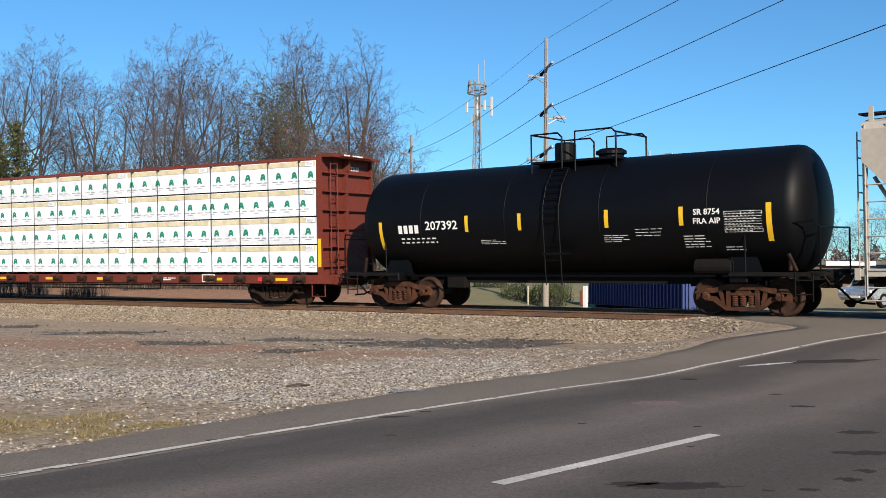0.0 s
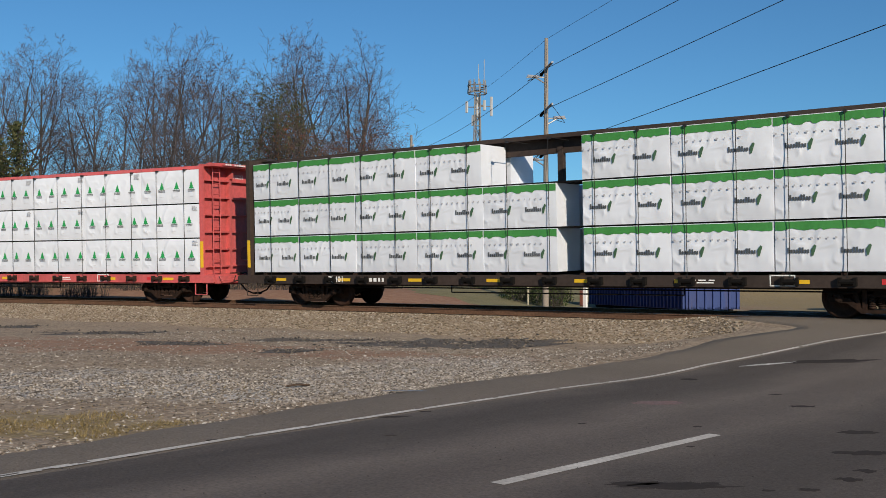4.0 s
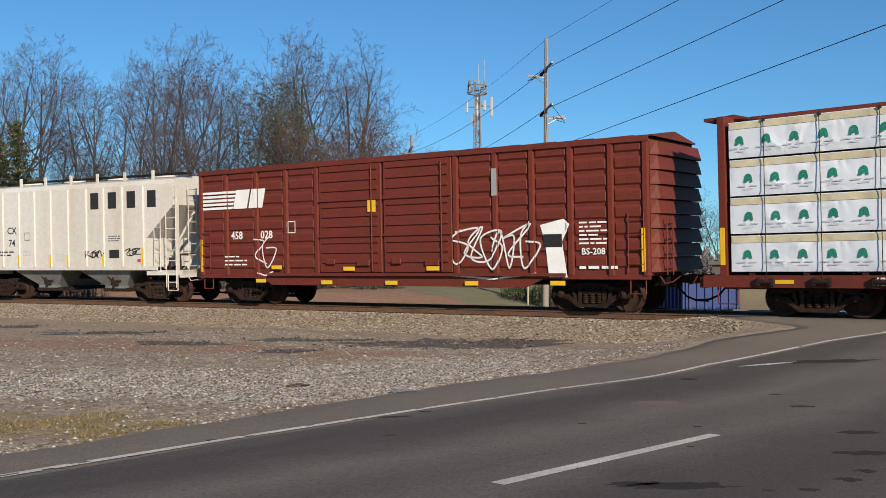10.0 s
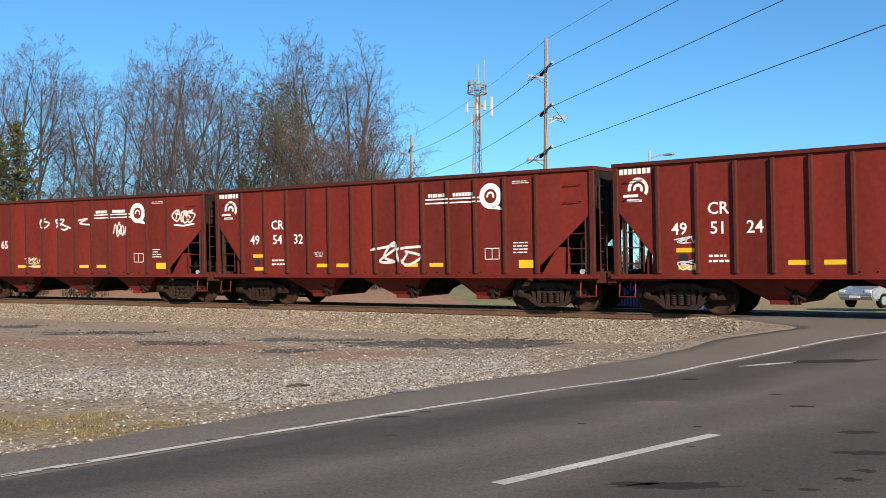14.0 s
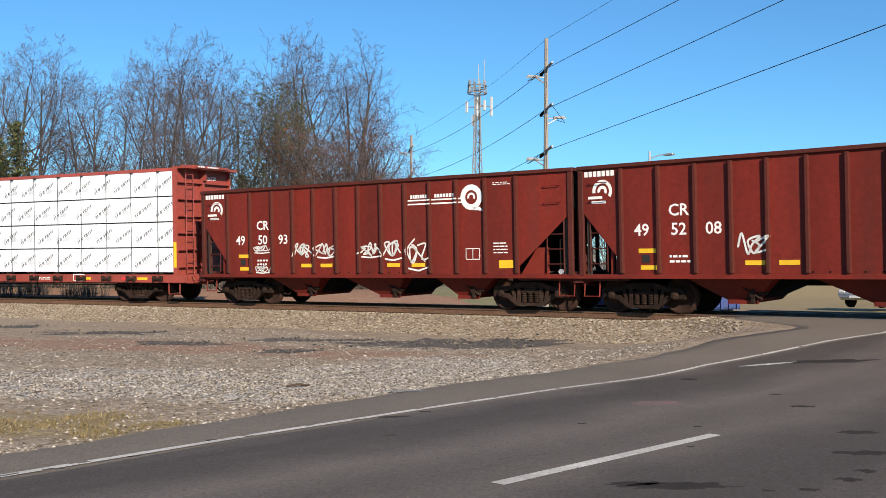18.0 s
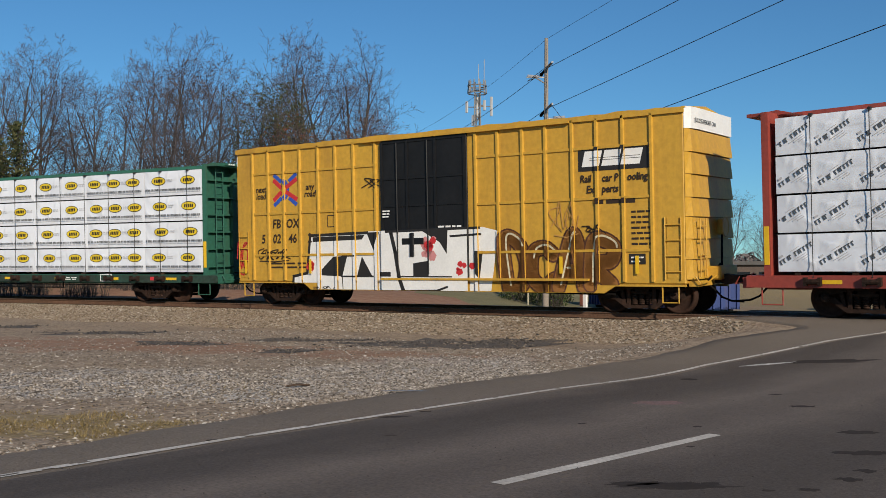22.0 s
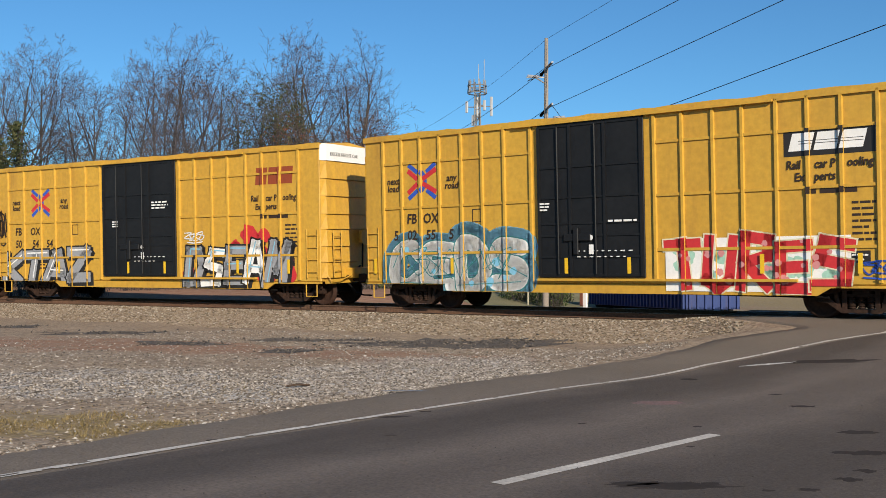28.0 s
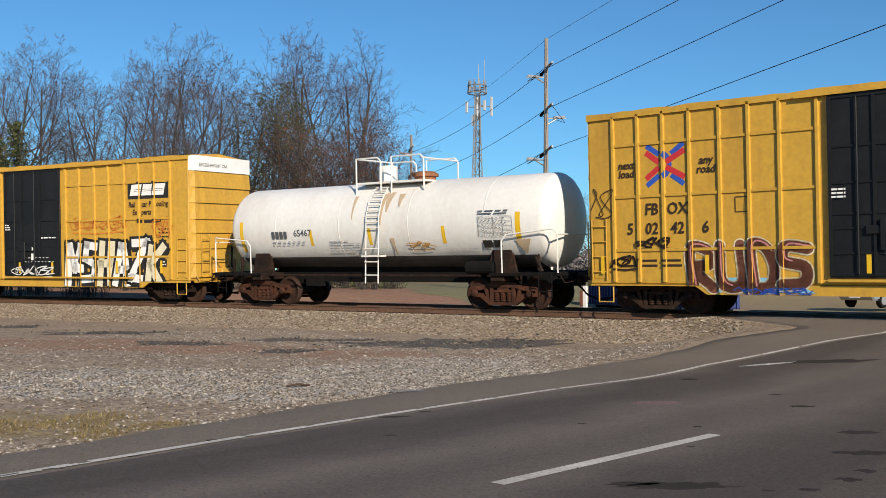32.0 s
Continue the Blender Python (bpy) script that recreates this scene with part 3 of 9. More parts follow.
PEBBLE = np.array([(1, 0, 0), (-1, 0, 0), (0, 1, 0), (0, -1, 0), (0, 0, 0.8), (0, 0, -0.6), (0.6, 0.6, 0.35), (-0.6, -0.55, 0.3)])
PEBBLE_F = np.array([(0, 6, 4), (6, 2, 4), (2, 1, 4), (1, 7, 4), (7, 3, 4), (3, 0, 4), (0, 2, 6), (2, 0, 5), (1, 2, 5), (3, 1, 5), (0, 3, 5), (1, 3, 7)])


def pebbles(name, places, sizes, material, label, seed):
    """Many small angular stones in one mesh."""
    rng = np.random.default_rng(seed)
    k = len(places)
    ang = rng.uniform(0, 2 * math.pi, k)
    sc = sizes[:, None] * rng.uniform(0.6, 1.25, (k, 3))
    sc[:, 2] *= 0.75
    v = PEBBLE[None] * sc[:, None, :] * rng.uniform(0.8, 1.2, (k, 8, 1))
    c, s = np.cos(ang)[:, None], np.sin(ang)[:, None]
    v = np.stack([v[..., 0] * c - v[..., 1] * s, v[..., 0] * s + v[..., 1] * c, v[..., 2]], -1) + np.asarray(places)[:, None, :]
    f = (PEBBLE_F[None] + (np.arange(k) * 8)[:, None, None]).reshape(-1, 3)
    me = bpy.data.meshes.new(name)
    me.from_pydata(v.reshape(-1, 3).tolist(), [], f.tolist())
    me.materials.append(material)
    return tagged(new(name, me), label, "stones", kind="stuff")


rng = np.random.default_rng(5)
BALLAST = island_material("ballast_stone", [(0.0, (0.09, 0.07, 0.05)), (0.25, (0.17, 0.13, 0.085)), (0.5, (0.25, 0.195, 0.135)), (0.8, (0.32, 0.265, 0.2)), (1.0, (0.42, 0.38, 0.32))])
GRIT = island_material("pale_gravel_stone", [(0.0, (0.05, 0.042, 0.035)), (0.4, (0.18, 0.15, 0.118)), (0.8, (0.34, 0.3, 0.255)), (1.0, (0.5, 0.46, 0.41))])
spots, sizes = [], []
for _ in range(22000):
    s, n = rng.uniform(-44, -9.5), -1.35 - 3.1 * rng.random() ** 1.15
    x, y, a = line(s)
    px, py = x - math.sin(a) * n, y + math.cos(a) * n
    if px < verge_x(py) - 0.1:
        spots.append((px, py, ground_z(px, py) + 0.005))
        sizes.append(rng.uniform(0.018, 0.044))
for _ in range(2500):
    s, n = rng.uniform(-44, -10.5), rng.uniform(-1.3, 3.2)
    x, y, a = line(s)
    spots.append((x - math.sin(a) * n, y + math.cos(a) * n, beside(s, n, 0).z - 0.2))
    sizes.append(rng.uniform(0.022, 0.05))
pebbles("ballast", np.array(spots), np.array(sizes), BALLAST, "crushed tan stone ballast beside the rails", 6)
spots, sizes = [], []
while len(spots) < 34000:
    y = rng.uniform(3.2, 17)
    x = verge_x(y) - rng.random() ** 1.3 * 14
    red, grass, pale = soil_mix(x, y)
    if rng.random() < 0.22 + 0.75 * pale - 0.2 * red - 0.1 * grass:
        spots.append((x, y, ground_z(x, y) + 0.002))
        sizes.append(rng.uniform(0.008, 0.024) * (1.4 if rng.random() < 0.05 else 1))
pebbles("gravel", np.array(spots), np.array(sizes), GRIT, "loose pale gravel scattered over the lot", 7)

CRUMB = island_material("asphalt_crumb", [(0.0, (0.04, 0.036, 0.034)), (0.6, (0.085, 0.075, 0.067)), (1.0, (0.18, 0.15, 0.12))])
spots, sizes = [], []
for cx, cy, rx, ry, turn in REMNANTS:
    c, s = math.cos(radians(turn)), math.sin(radians(turn))
    for _ in range(int(90 * rx * ry) + 40):
        u, v = rng.normal(0, 0.55) * rx, rng.normal(0, 0.6) * ry
        x, y = cx + u * c - v * s, cy + u * s + v * c
        spots.append((x, y, ground_z(x, y) + 0.02))
        sizes.append(rng.uniform(0.012, 0.05))
pebbles("asphalt_rubble", np.array(spots), np.array(sizes), CRUMB, "crumbled dark asphalt scattered on the lot", 8)
spots, sizes = [], []
for _ in range(1500):
    y = 3.4 + 15 * rng.random() ** 1.6
    x = rng.uniform(verge_x(y) + 0.1, 1.0)
    spots.append((x, y, road_z(y) + 0.006))
    sizes.append(rng.uniform(0.003, 0.009))
pebbles("road_grit", np.array(spots), np.array(sizes), CRUMB, "scattered dark grit on the asphalt", 9)

# dry grass at the road's edge
STRAW = island_material("dry_grass", [(0.0, (0.1, 0.075, 0.03)), (0.4, (0.17, 0.125, 0.055)), (0.8, (0.25, 0.19, 0.09)), (1.0, (0.13, 0.11, 0.045))])
vs, fs = [], []
while len(fs) < 3200:
    x, y = rng.uniform(-12.5, -7.6), rng.uniform(3.2, 8.0)
    if rng.random() < soil_mix(x, y)[1] * 0.9 + 0.02 and x < verge_x(y) - 0.05 and noise.noise((x * 1.6, y * 1.6, 6)) > -0.05:
        z, a, h, w = ground_z(x, y), rng.uniform(0, 6.28), rng.uniform(0.015, 0.055), rng.uniform(0.003, 0.007)
        dx, dy, lx, ly = w * math.cos(a), w * math.sin(a), rng.normal(0, 0.03), rng.normal(0, 0.03)
        i = len(vs)
        vs += [(x - dx, y - dy, z), (x + dx, y + dy, z), (x + lx, y + ly, z + h)]
        fs.append((i, i + 1, i + 2))
me = bpy.data.meshes.new("grass")
me.from_pydata(vs, [], fs)
me.materials.append(STRAW)
tagged(new("grass", me), "short dry yellow grass at the road's edge", "grass", kind="stuff")
part("fallen_stick", tubes([[(-9.77, 8.05, ground_z(-9.77, 8.05) + 0.03), (-9.79, 8.25, ground_z(-9.79, 8.25) + 0.04), (-9.81, 8.46, ground_z(-9.81, 8.46) + 0.02)]], 0.014), TIE_WOOD)
tagged(bpy.data.objects["fallen_stick"], "short dark fallen stick on the gravel", "stick")


# ---- behind the track ----
BARK = mat("grey_brown_bark", (0.085, 0.073, 0.067), 0.95, spec=0.15, dark=(0.04, 0.035, 0.033), big=1.5, fine=14, amount=0.8, bump=0.4, vary=0.2, fine_mix=0.3)
TWIG = island_material("bare_twigs", [(0.0, (0.03, 0.026, 0.028)), (0.5, (0.078, 0.066, 0.066)), (1.0, (0.16, 0.135, 0.13))])
RUST_LEAF = island_material("withered_leaves", [(0.0, (0.07, 0.035, 0.022)), (0.4, (0.13, 0.06, 0.033)), (0.7, (0.2, 0.1, 0.045)), (0.9, (0.24, 0.05, 0.035)), (1.0, (0.12, 0.12, 0.045))])
NEEDLE = island_material("evergreen_needles", [(0.0, (0.025, 0.035, 0.015)), (0.5, (0.055, 0.065, 0.025)), (1.0, (0.12, 0.11, 0.045))])
SHRUB = island_material("shrub_leaves", [(0.0, (0.02, 0.035, 0.012)), (0.5, (0.05, 0.075, 0.02)), (1.0, (0.1, 0.12, 0.035))])


def limbs_mesh(segs, sides, material, name):
    """Tapered round pieces (from, to, radius, radius) as one mesh."""
    a, b = np.array([s[0] for s in segs], float), np.array([s[1] for s in segs], float)
    r0, r1 = np.array([s[2] for s in segs])[:, None, None], np.array([s[3] for s in segs])[:, None, None]
    d = b - a
    d /= np.linalg.norm(d, axis=1, keepdims=True) + 1e-9
    ref = np.where(np.abs(d[:, 2:3]) > 0.9, np.array([[1.0, 0, 0]]), np.array([[0, 0, 1.0]]))
    u = np.cross(d, ref)
    u /= np.linalg.norm(u, axis=1, keepdims=True) + 1e-9
    w = np.cross(d, u)
    t = np.arange(sides) * 2 * math.pi / sides
    ring = np.cos(t)[None, :, None] * u[:, None] + np.sin(t)[None, :, None] * w[:, None]
    v = np.concatenate([a[:, None] + ring * r0, b[:, None] + ring * r1], 1)
    k = len(segs)
    q = np.array([(i, (i + 1) % sides, sides + (i + 1) % sides, sides + i) for i in range(sides)])
    f = (q[None] + (np.arange(k) * 2 * sides)[:, None, None]).reshape(-1, 4)
    me = bpy.data.meshes.new(name)
    me.from_pydata(v.reshape(-1, 3).tolist(), [], f.tolist())
    me.polygons.foreach_set("use_smooth", [True] * len(f))
    me.materials.append(material)
    return me


def leaves_mesh(points, size, material, name, seed):
    rng = np.random.default_rng(seed)
    p = np.asarray(points, float)
    k = len(p)
    a, b = rng.normal(0, 1, (k, 3)), rng.normal(0, 1, (k, 3))
    a /= np.linalg.norm(a, axis=1, keepdims=True)
    b /= np.linalg.norm(b, axis=1, keepdims=True)
    s = rng.uniform(0.5, 1.3, (k, 1)) * size
    v = np.stack([p - a * s * 0.5, p + b * s * 0.45, p + a * s * 0.6], 1)
    f = np.arange(k * 3).reshape(-1, 3)
    me = bpy.data.meshes.new(name)
    me.from_pydata(v.reshape(-1, 3).tolist(), [], f.tolist())
    me.materials.append(material)
    return me


def bare_tree(seed, height, fork=1, split=0.3, wide=0.5):
    """Trunk, limbs and fine twigs of a leafless tree with a broad rounded crown; returns two meshes and the twig tips."""
    rnd = random.Random(seed)
    thick, fine, tips = [], [], []
    kids, cuts = (12, 6, 5, 3), (9, 6, 4, 2, 1)

    def grow(p, d, length, r, level):
        n = cuts[level]
        pts = [p]
        heading = []
        for i in range(n):
            bow = (0.045, 0.11, 0.12, 0.09, 0.05)[level]
            d = (d + Vector((rnd.gauss(0, bow), rnd.gauss(0, bow), rnd.gauss(0, bow * 0.6) + (0.02, 0.07, 0.05, 0.035, 0.01)[level]))).normalized()
            pts.append(pts[-1] + d * (length / n))
            heading.append(d)
            k0, k1 = 1 - 0.75 * i / n, 1 - 0.75 * (i + 1) / n
            (thick if r * k0 > 0.03 else fine).append((tuple(pts[-2]), tuple(pts[-1]), max(r * k0, 0.009), max(r * k1, 0.0075)))
        tips.append(tuple(pts[-1]))
        if level == 4:
            return
        turn = rnd.uniform(0, 6.28)
        low = (0.3, 0.22, 0.15, 0.1)[level]
        for k in range(kids[level]):
            u = low + (1 - low) * (k + rnd.random()) / kids[level]
            i = min(int(u * n), n - 1)
            q = pts[i] + (pts[i + 1] - pts[i]) * (u * n - i)
            h = heading[i]
            turn += 2.4 + rnd.uniform(-0.5, 0.5)
            e = h.orthogonal().normalized()
            out = e * math.cos(turn) + h.cross(e) * math.sin(turn)
            lean = math.radians(rnd.uniform(30, 58) if level else rnd.uniform(28, 52) - 14 * (u - 0.5))
            nd = h * math.cos(lean) + out * math.sin(lean)
            if level == 0:
                size = wide * length * (0.95 - 0.55 * abs(u - 0.45) - 0.3 * max(u - 0.6, 0)) * rnd.uniform(0.7, 1.1)
            else:
                size = length * (0.62 - 0.25 * u) * rnd.uniform(0.7, 1.15)
            grow(q, nd, size, r * (1 - 0.75 * u) * rnd.uniform(0.5, 0.68), level + 1)
    base = Vector((0, 0, -0.3))
    if fork > 1:
        first = rnd.uniform(0, 6.28)
        for k in range(fork):
            a = first + 6.28 * k / fork + rnd.uniform(-0.4, 0.4)
            s = split * rnd.uniform(0.6, 1.2)
            grow(base, Vector((math.cos(a) * s, math.sin(a) * s, 1)).normalized(), height * rnd.uniform(0.78, 0.95), height * 0.0095, 0)
    else:
        grow(base, Vector((0, 0, 1)), height * 0.9, height * 0.0125, 0)
    top = max(q[2] for q in tips)
    k = height / top
    sc = lambda lot: [((a[0] * k, a[1] * k, a[2] * k), (b[0] * k, b[1] * k, b[2] * k), r, s) for a, b, r, s in lot]
    return limbs_mesh(sc(thick), 6, BARK, "trunk"), limbs_mesh(sc(fine), 3, TWIG, "crown"), [(x * k, y * k, z * k) for x, y, z in tips]


VARIANTS = [bare_tree(11, 16.7, wide=0.42), bare_tree(12, 16.7, 2, 0.2, 0.4), bare_tree(13, 16.7, 3, 0.34, 0.42), bare_tree(14, 16.7, wide=0.5), bare_tree(15, 16.7, 3, 0.45, 0.5)]


def place_tree(v, x, y, height, turn, label, leaves=None):
    t = thing("tree", label, "tree", "bare trees behind the track", Matrix.Translation((x, y, ground_z(x, y))) @ pose(0, 0, 0, 0, 0, turn))
    trunk, crown, tips = VARIANTS[v]
    k = 0.955 * height / 16.7
    for nm, me in (("trunk", trunk), ("crown", crown)):
        part(nm, me, None, t).matrix_basis = Matrix.Diagonal((k * 0.92, k * 0.92, k, 1))
    if leaves:
        part("leaves", leaves, None, t).matrix_basis = Matrix.Diagonal((k * 0.92, k * 0.92, k, 1))
    return t


rnd = random.Random(77)
leaf_pts = [(x + rnd.gauss(0, 0.35), y + rnd.gauss(0, 0.35), z + rnd.gauss(0, 0.3)) for x, y, z in VARIANTS[2][2] if 2 < z < 14.5 and noise.noise((x * 0.5, y * 0.5, z * 0.5)) > 0.0]
RUSTY = leaves_mesh(leaf_pts, 0.2, RUST_LEAF, "leaves", 3)
leaf_pts = [(x + rnd.gauss(0, 0.25), y + rnd.gauss(0, 0.25), z + rnd.gauss(0, 0.3)) for x, y, z in VARIANTS[3][2] if 4 < z < 15.5 and noise.noise((x * 0.6, y * 0.6, z * 0.6)) > -0.05 for _ in range(4)]
PINY = leaves_mesh(leaf_pts, 0.24, NEEDLE, "leaves", 4)


def on_ray(bearing, dist):
    """Ground place dist metres off the eye at a bearing counted in steps of about a thirtieth of a degree."""
    u = (bearing - 784) / 1741.0
    a = YAW + math.atan(u)
    return dist * math.sin(a), dist * math.cos(a)


BARE = "tall bare deciduous tree behind the railway line"
for i, (bx, dist, hgt, v) in enumerate(((28, 68, 17.6, 0), (66, 74, 18.2, 3), (118, 78, 14.0, 1), (160, 66, 15.2, 1), (205, 76, 16.5, 0), (240, 70, 18.2, 2), (276, 80, 19.5, 3), (302, 68, 17.6, 1),
                                        (345, 74, 19.2, 0), (378, 66, 16.4, 3), (408, 78, 18.0, 1), (436, 70, 15.8, 0), (330, 60, 13.5, 4), (492, 72, 17.0, 3), (548, 78, 21.8, 0), (520, 70, 19.0, 3),
                                        (604, 76, 20.6, 1), (622, 70, 19.0, 0), (652, 74, 16.6, 3), (-20, 72, 17.0, 2), (-60, 76, 17.5, 1))):
    x, y = on_ray(bx, dist)
    place_tree(v, x, y, hgt, 57 * i, BARE)
for i, (bx, dist, hgt) in enumerate(((530, 64, 12.0), (570, 60, 10.8), (600, 63, 13.0), (634, 61, 11.8), (664, 64, 10.2))):
    x, y = on_ray(bx, dist)
    place_tree(2, x, y, hgt, 83 * i, "broad tree with withered rusty leaves behind the track", RUSTY)
for bx, dist, hgt in ((478, 66, 15.2), (506, 64, 13.0), (462, 69, 12.0)):
    x, y = on_ray(bx, dist)
    place_tree(3, x, y, hgt, 40 + bx, "thin pine with sparse green needles among bare trees", PINY)
for i in range(28):
    x, y = on_ray(-30 + i * 27 + rnd.uniform(-9, 9), rnd.uniform(62, 88))
    place_tree((4, 2, 1)[i % 3], x, y, rnd.uniform(7.0, 10.5), rnd.uniform(0, 360), "young bare tree in the thicket behind the track")
for i in range(16):
    x, y = on_ray(1000 + i * 42 + rnd.uniform(-15, 15), rnd.uniform(140, 170))
    place_tree(i % 5, x, y, rnd.uniform(10.0, 14.5), rnd.uniform(0, 360), "distant bare tree beyond the crossing")

# paler than the near twigs: distance haze is mixed into this colour
HAZED_TWIG = island_material("hazed_far_twigs", [(0.0, (0.09, 0.082, 0.085)), (0.5, (0.15, 0.135, 0.135)), (1.0, (0.24, 0.21, 0.2))])
# low far woods that close the horizon beyond the crossing
far_pts = []
while len(far_pts) < 42000:
    bx, up = rnd.uniform(640, 1720), rnd.random()
    top = 0.55 + 0.3 * noise.noise((bx * 0.018, 0, 4)) + 0.25 * noise.noise((bx * 0.07, 3, 4))
    if up < top and rnd.random() < 1.15 - up / top:
        x, y = on_ray(bx, rnd.uniform(185, 215))
        far_pts.append((x, y, up * 12.0))
tagged(new("far_woods", leaves_mesh(far_pts, 1.3, HAZED_TWIG, "far_woods", 12)), "low bare woods far beyond the crossing", "woods", kind="stuff")


def evergreen(bx, dist, hgt, wide, label):
    x, y = on_ray(bx, dist)
    t = thing("evergreen_tree", label, "tree", at=Matrix.Translation((x, y, ground_z(x, y))))
    segs = [((0, 0, -0.2), (0, 0, hgt), 0.16, 0.03)]
    pts = []
    for i in range(110):
        z = hgt * (0.12 + 0.88 * i / 110)
        L = wide * (1 - z / hgt) ** 0.8 * rnd.uniform(0.6, 1.05) + 0.15
        a = rnd.uniform(0, 6.28)
        e = (L * math.cos(a), L * math.sin(a), z - 0.12 * L)
        segs.append(((0, 0, z), e, 0.035, 0.012))
        for k in range(26):
            q = rnd.uniform(0.2, 1.0)
            pts.append((e[0] * q + rnd.gauss(0, 0.13), e[1] * q + rnd.gauss(0, 0.13), z - 0.12 * L * q + rnd.gauss(0, 0.1)))
    part("trunk", limbs_mesh(segs, 5, BARK, "trunk"), None, t)
    part("crown", leaves_mesh(pts, 0.26, NEEDLE, "crown", int(bx) + 50), None, t)


evergreen(26, 62, 9.6, 3.0, "dark green evergreen tree among bare trees")
evergreen(-12, 60, 8.4, 2.8, "dark green evergreen tree beside the thicket")
evergreen(428, 74, 8.0, 2.2, "small olive-green evergreen in the thicket")


def hedge(x, y, L, W, H, turn, label, material=SHRUB, seed=0, dense=900):
    t = thing("shrub", label, "shrub", "shrubs beyond the track", Matrix.Translation((x, y, ground_z(x, y))) @ pose(0, 0, 0, 0, 0, turn))
    rr = random.Random(seed)
    segs, pts = [], []
    for _ in range(int(30 * L)):
        bx, by = rr.uniform(-L / 2, L / 2), rr.uniform(-W / 2, W / 2) * 0.6
        segs.append(((bx, by, -0.05), (bx + rr.gauss(0, 0.2), by + rr.gauss(0, 0.2), H * rr.uniform(0.5, 0.95)), 0.015, 0.006))
    while len(pts) < dense * L:
        u, v, w = rr.uniform(-1, 1), rr.uniform(-1, 1), rr.uniform(0, 1)
        k = 1 + 0.25 * noise.noise((u * L * 0.8 + seed, v * 2, w * 2))
        if abs(u) ** 4 + v * v + w * w < k and abs(u) ** 4 + v * v + w * w > 0.35 * k:
            pts.append((u * L / 2, v * W / 2, w * H))
    part("stem", limbs_mesh(segs, 3, BARK, "stem"), None, t)
    part("foliage", leaves_mesh(pts, 0.1, material, "foliage", seed), None, t)


BRUSH = island_material("dry_brush", [(0.0, (0.07, 0.055, 0.035)), (0.5, (0.15, 0.12, 0.075)), (1.0, (0.24, 0.2, 0.13))])
for k, (bx, dist, L, W, H) in enumerate(((965, 49, 3.4, 1.8, 1.15), (915, 50, 2.6, 1.6, 0.9), (868, 58, 3.6, 1.8, 0.95), (985, 52, 2.2, 1.6, 1.2))):
    x, y = on_ray(bx, dist)
    hedge(x, y, L, W, H, -35, "clipped dark green shrub on the lawn", SHRUB, k, 700)
for k, bx in enumerate(range(20, 720, 42)):
    x, y = on_ray(bx, 54 + (k % 3) * 3)
    hedge(x, y, 3.2, 1.8, 1.6 + 0.5 * (k % 2), -30 + 11 * k, "tangled dry brush on the clay bank", SHRUB if bx > 600 else BRUSH, 20 + k, 260)

LAWN = mat("winter_lawn", (0.21, 0.18, 0.085), 0.95, dark=(0.13, 0.125, 0.05), big=0.7, fine=14, amount=0.8, bump=0.5, fine_mix=0.35)
for k, (bx, dist, rx, ry) in enumerate(((930, 52, 6.0, 6.0), (890, 64, 8.0, 8.0), (985, 60, 6.0, 7.0))):
    x, y = on_ray(bx, dist)
    tagged(blotch("lawn", x, y, rx, ry, -40, LAWN, "worn winter lawn beyond the track", ground_z, 90 + k, 0.03, 40, 0.3), category="lawn")

# ---- utility poles and their wires ----
POLE_WOOD = mat("weathered_pole_wood", (0.3, 0.26, 0.22), 0.9, dark=(0.19, 0.165, 0.14), big=1.2, fine=20, amount=0.7, bump=0.3, streak=True, fine_mix=0.2)
WIRE = mat("dark_cable", (0.02, 0.02, 0.022), 0.6, amount=0.1, bump=0)
PORCELAIN = mat("grey_insulator", (0.32, 0.33, 0.36), 0.35, amount=0.2, bump=0)
GALV = mat("galvanised_steel", (0.42, 0.43, 0.44), 0.45, 0.6, big=2, fine=20, amount=0.4, bump=0.05, fine_mix=0.1)
P1, P2 = Vector((-27.37, 38.21, 0)), Vector((-51.6, 54.42, 0))
RUN = (P1 - P2)
P0 = P1 + 70 * Vector((math.cos(radians(-31)), math.sin(radians(-31)), 0))
SIDE = Vector((-RUN.y, RUN.x, 0)).normalized()
ARMS = ((11.0, 1), (9.03, -1), (7.03, 1))


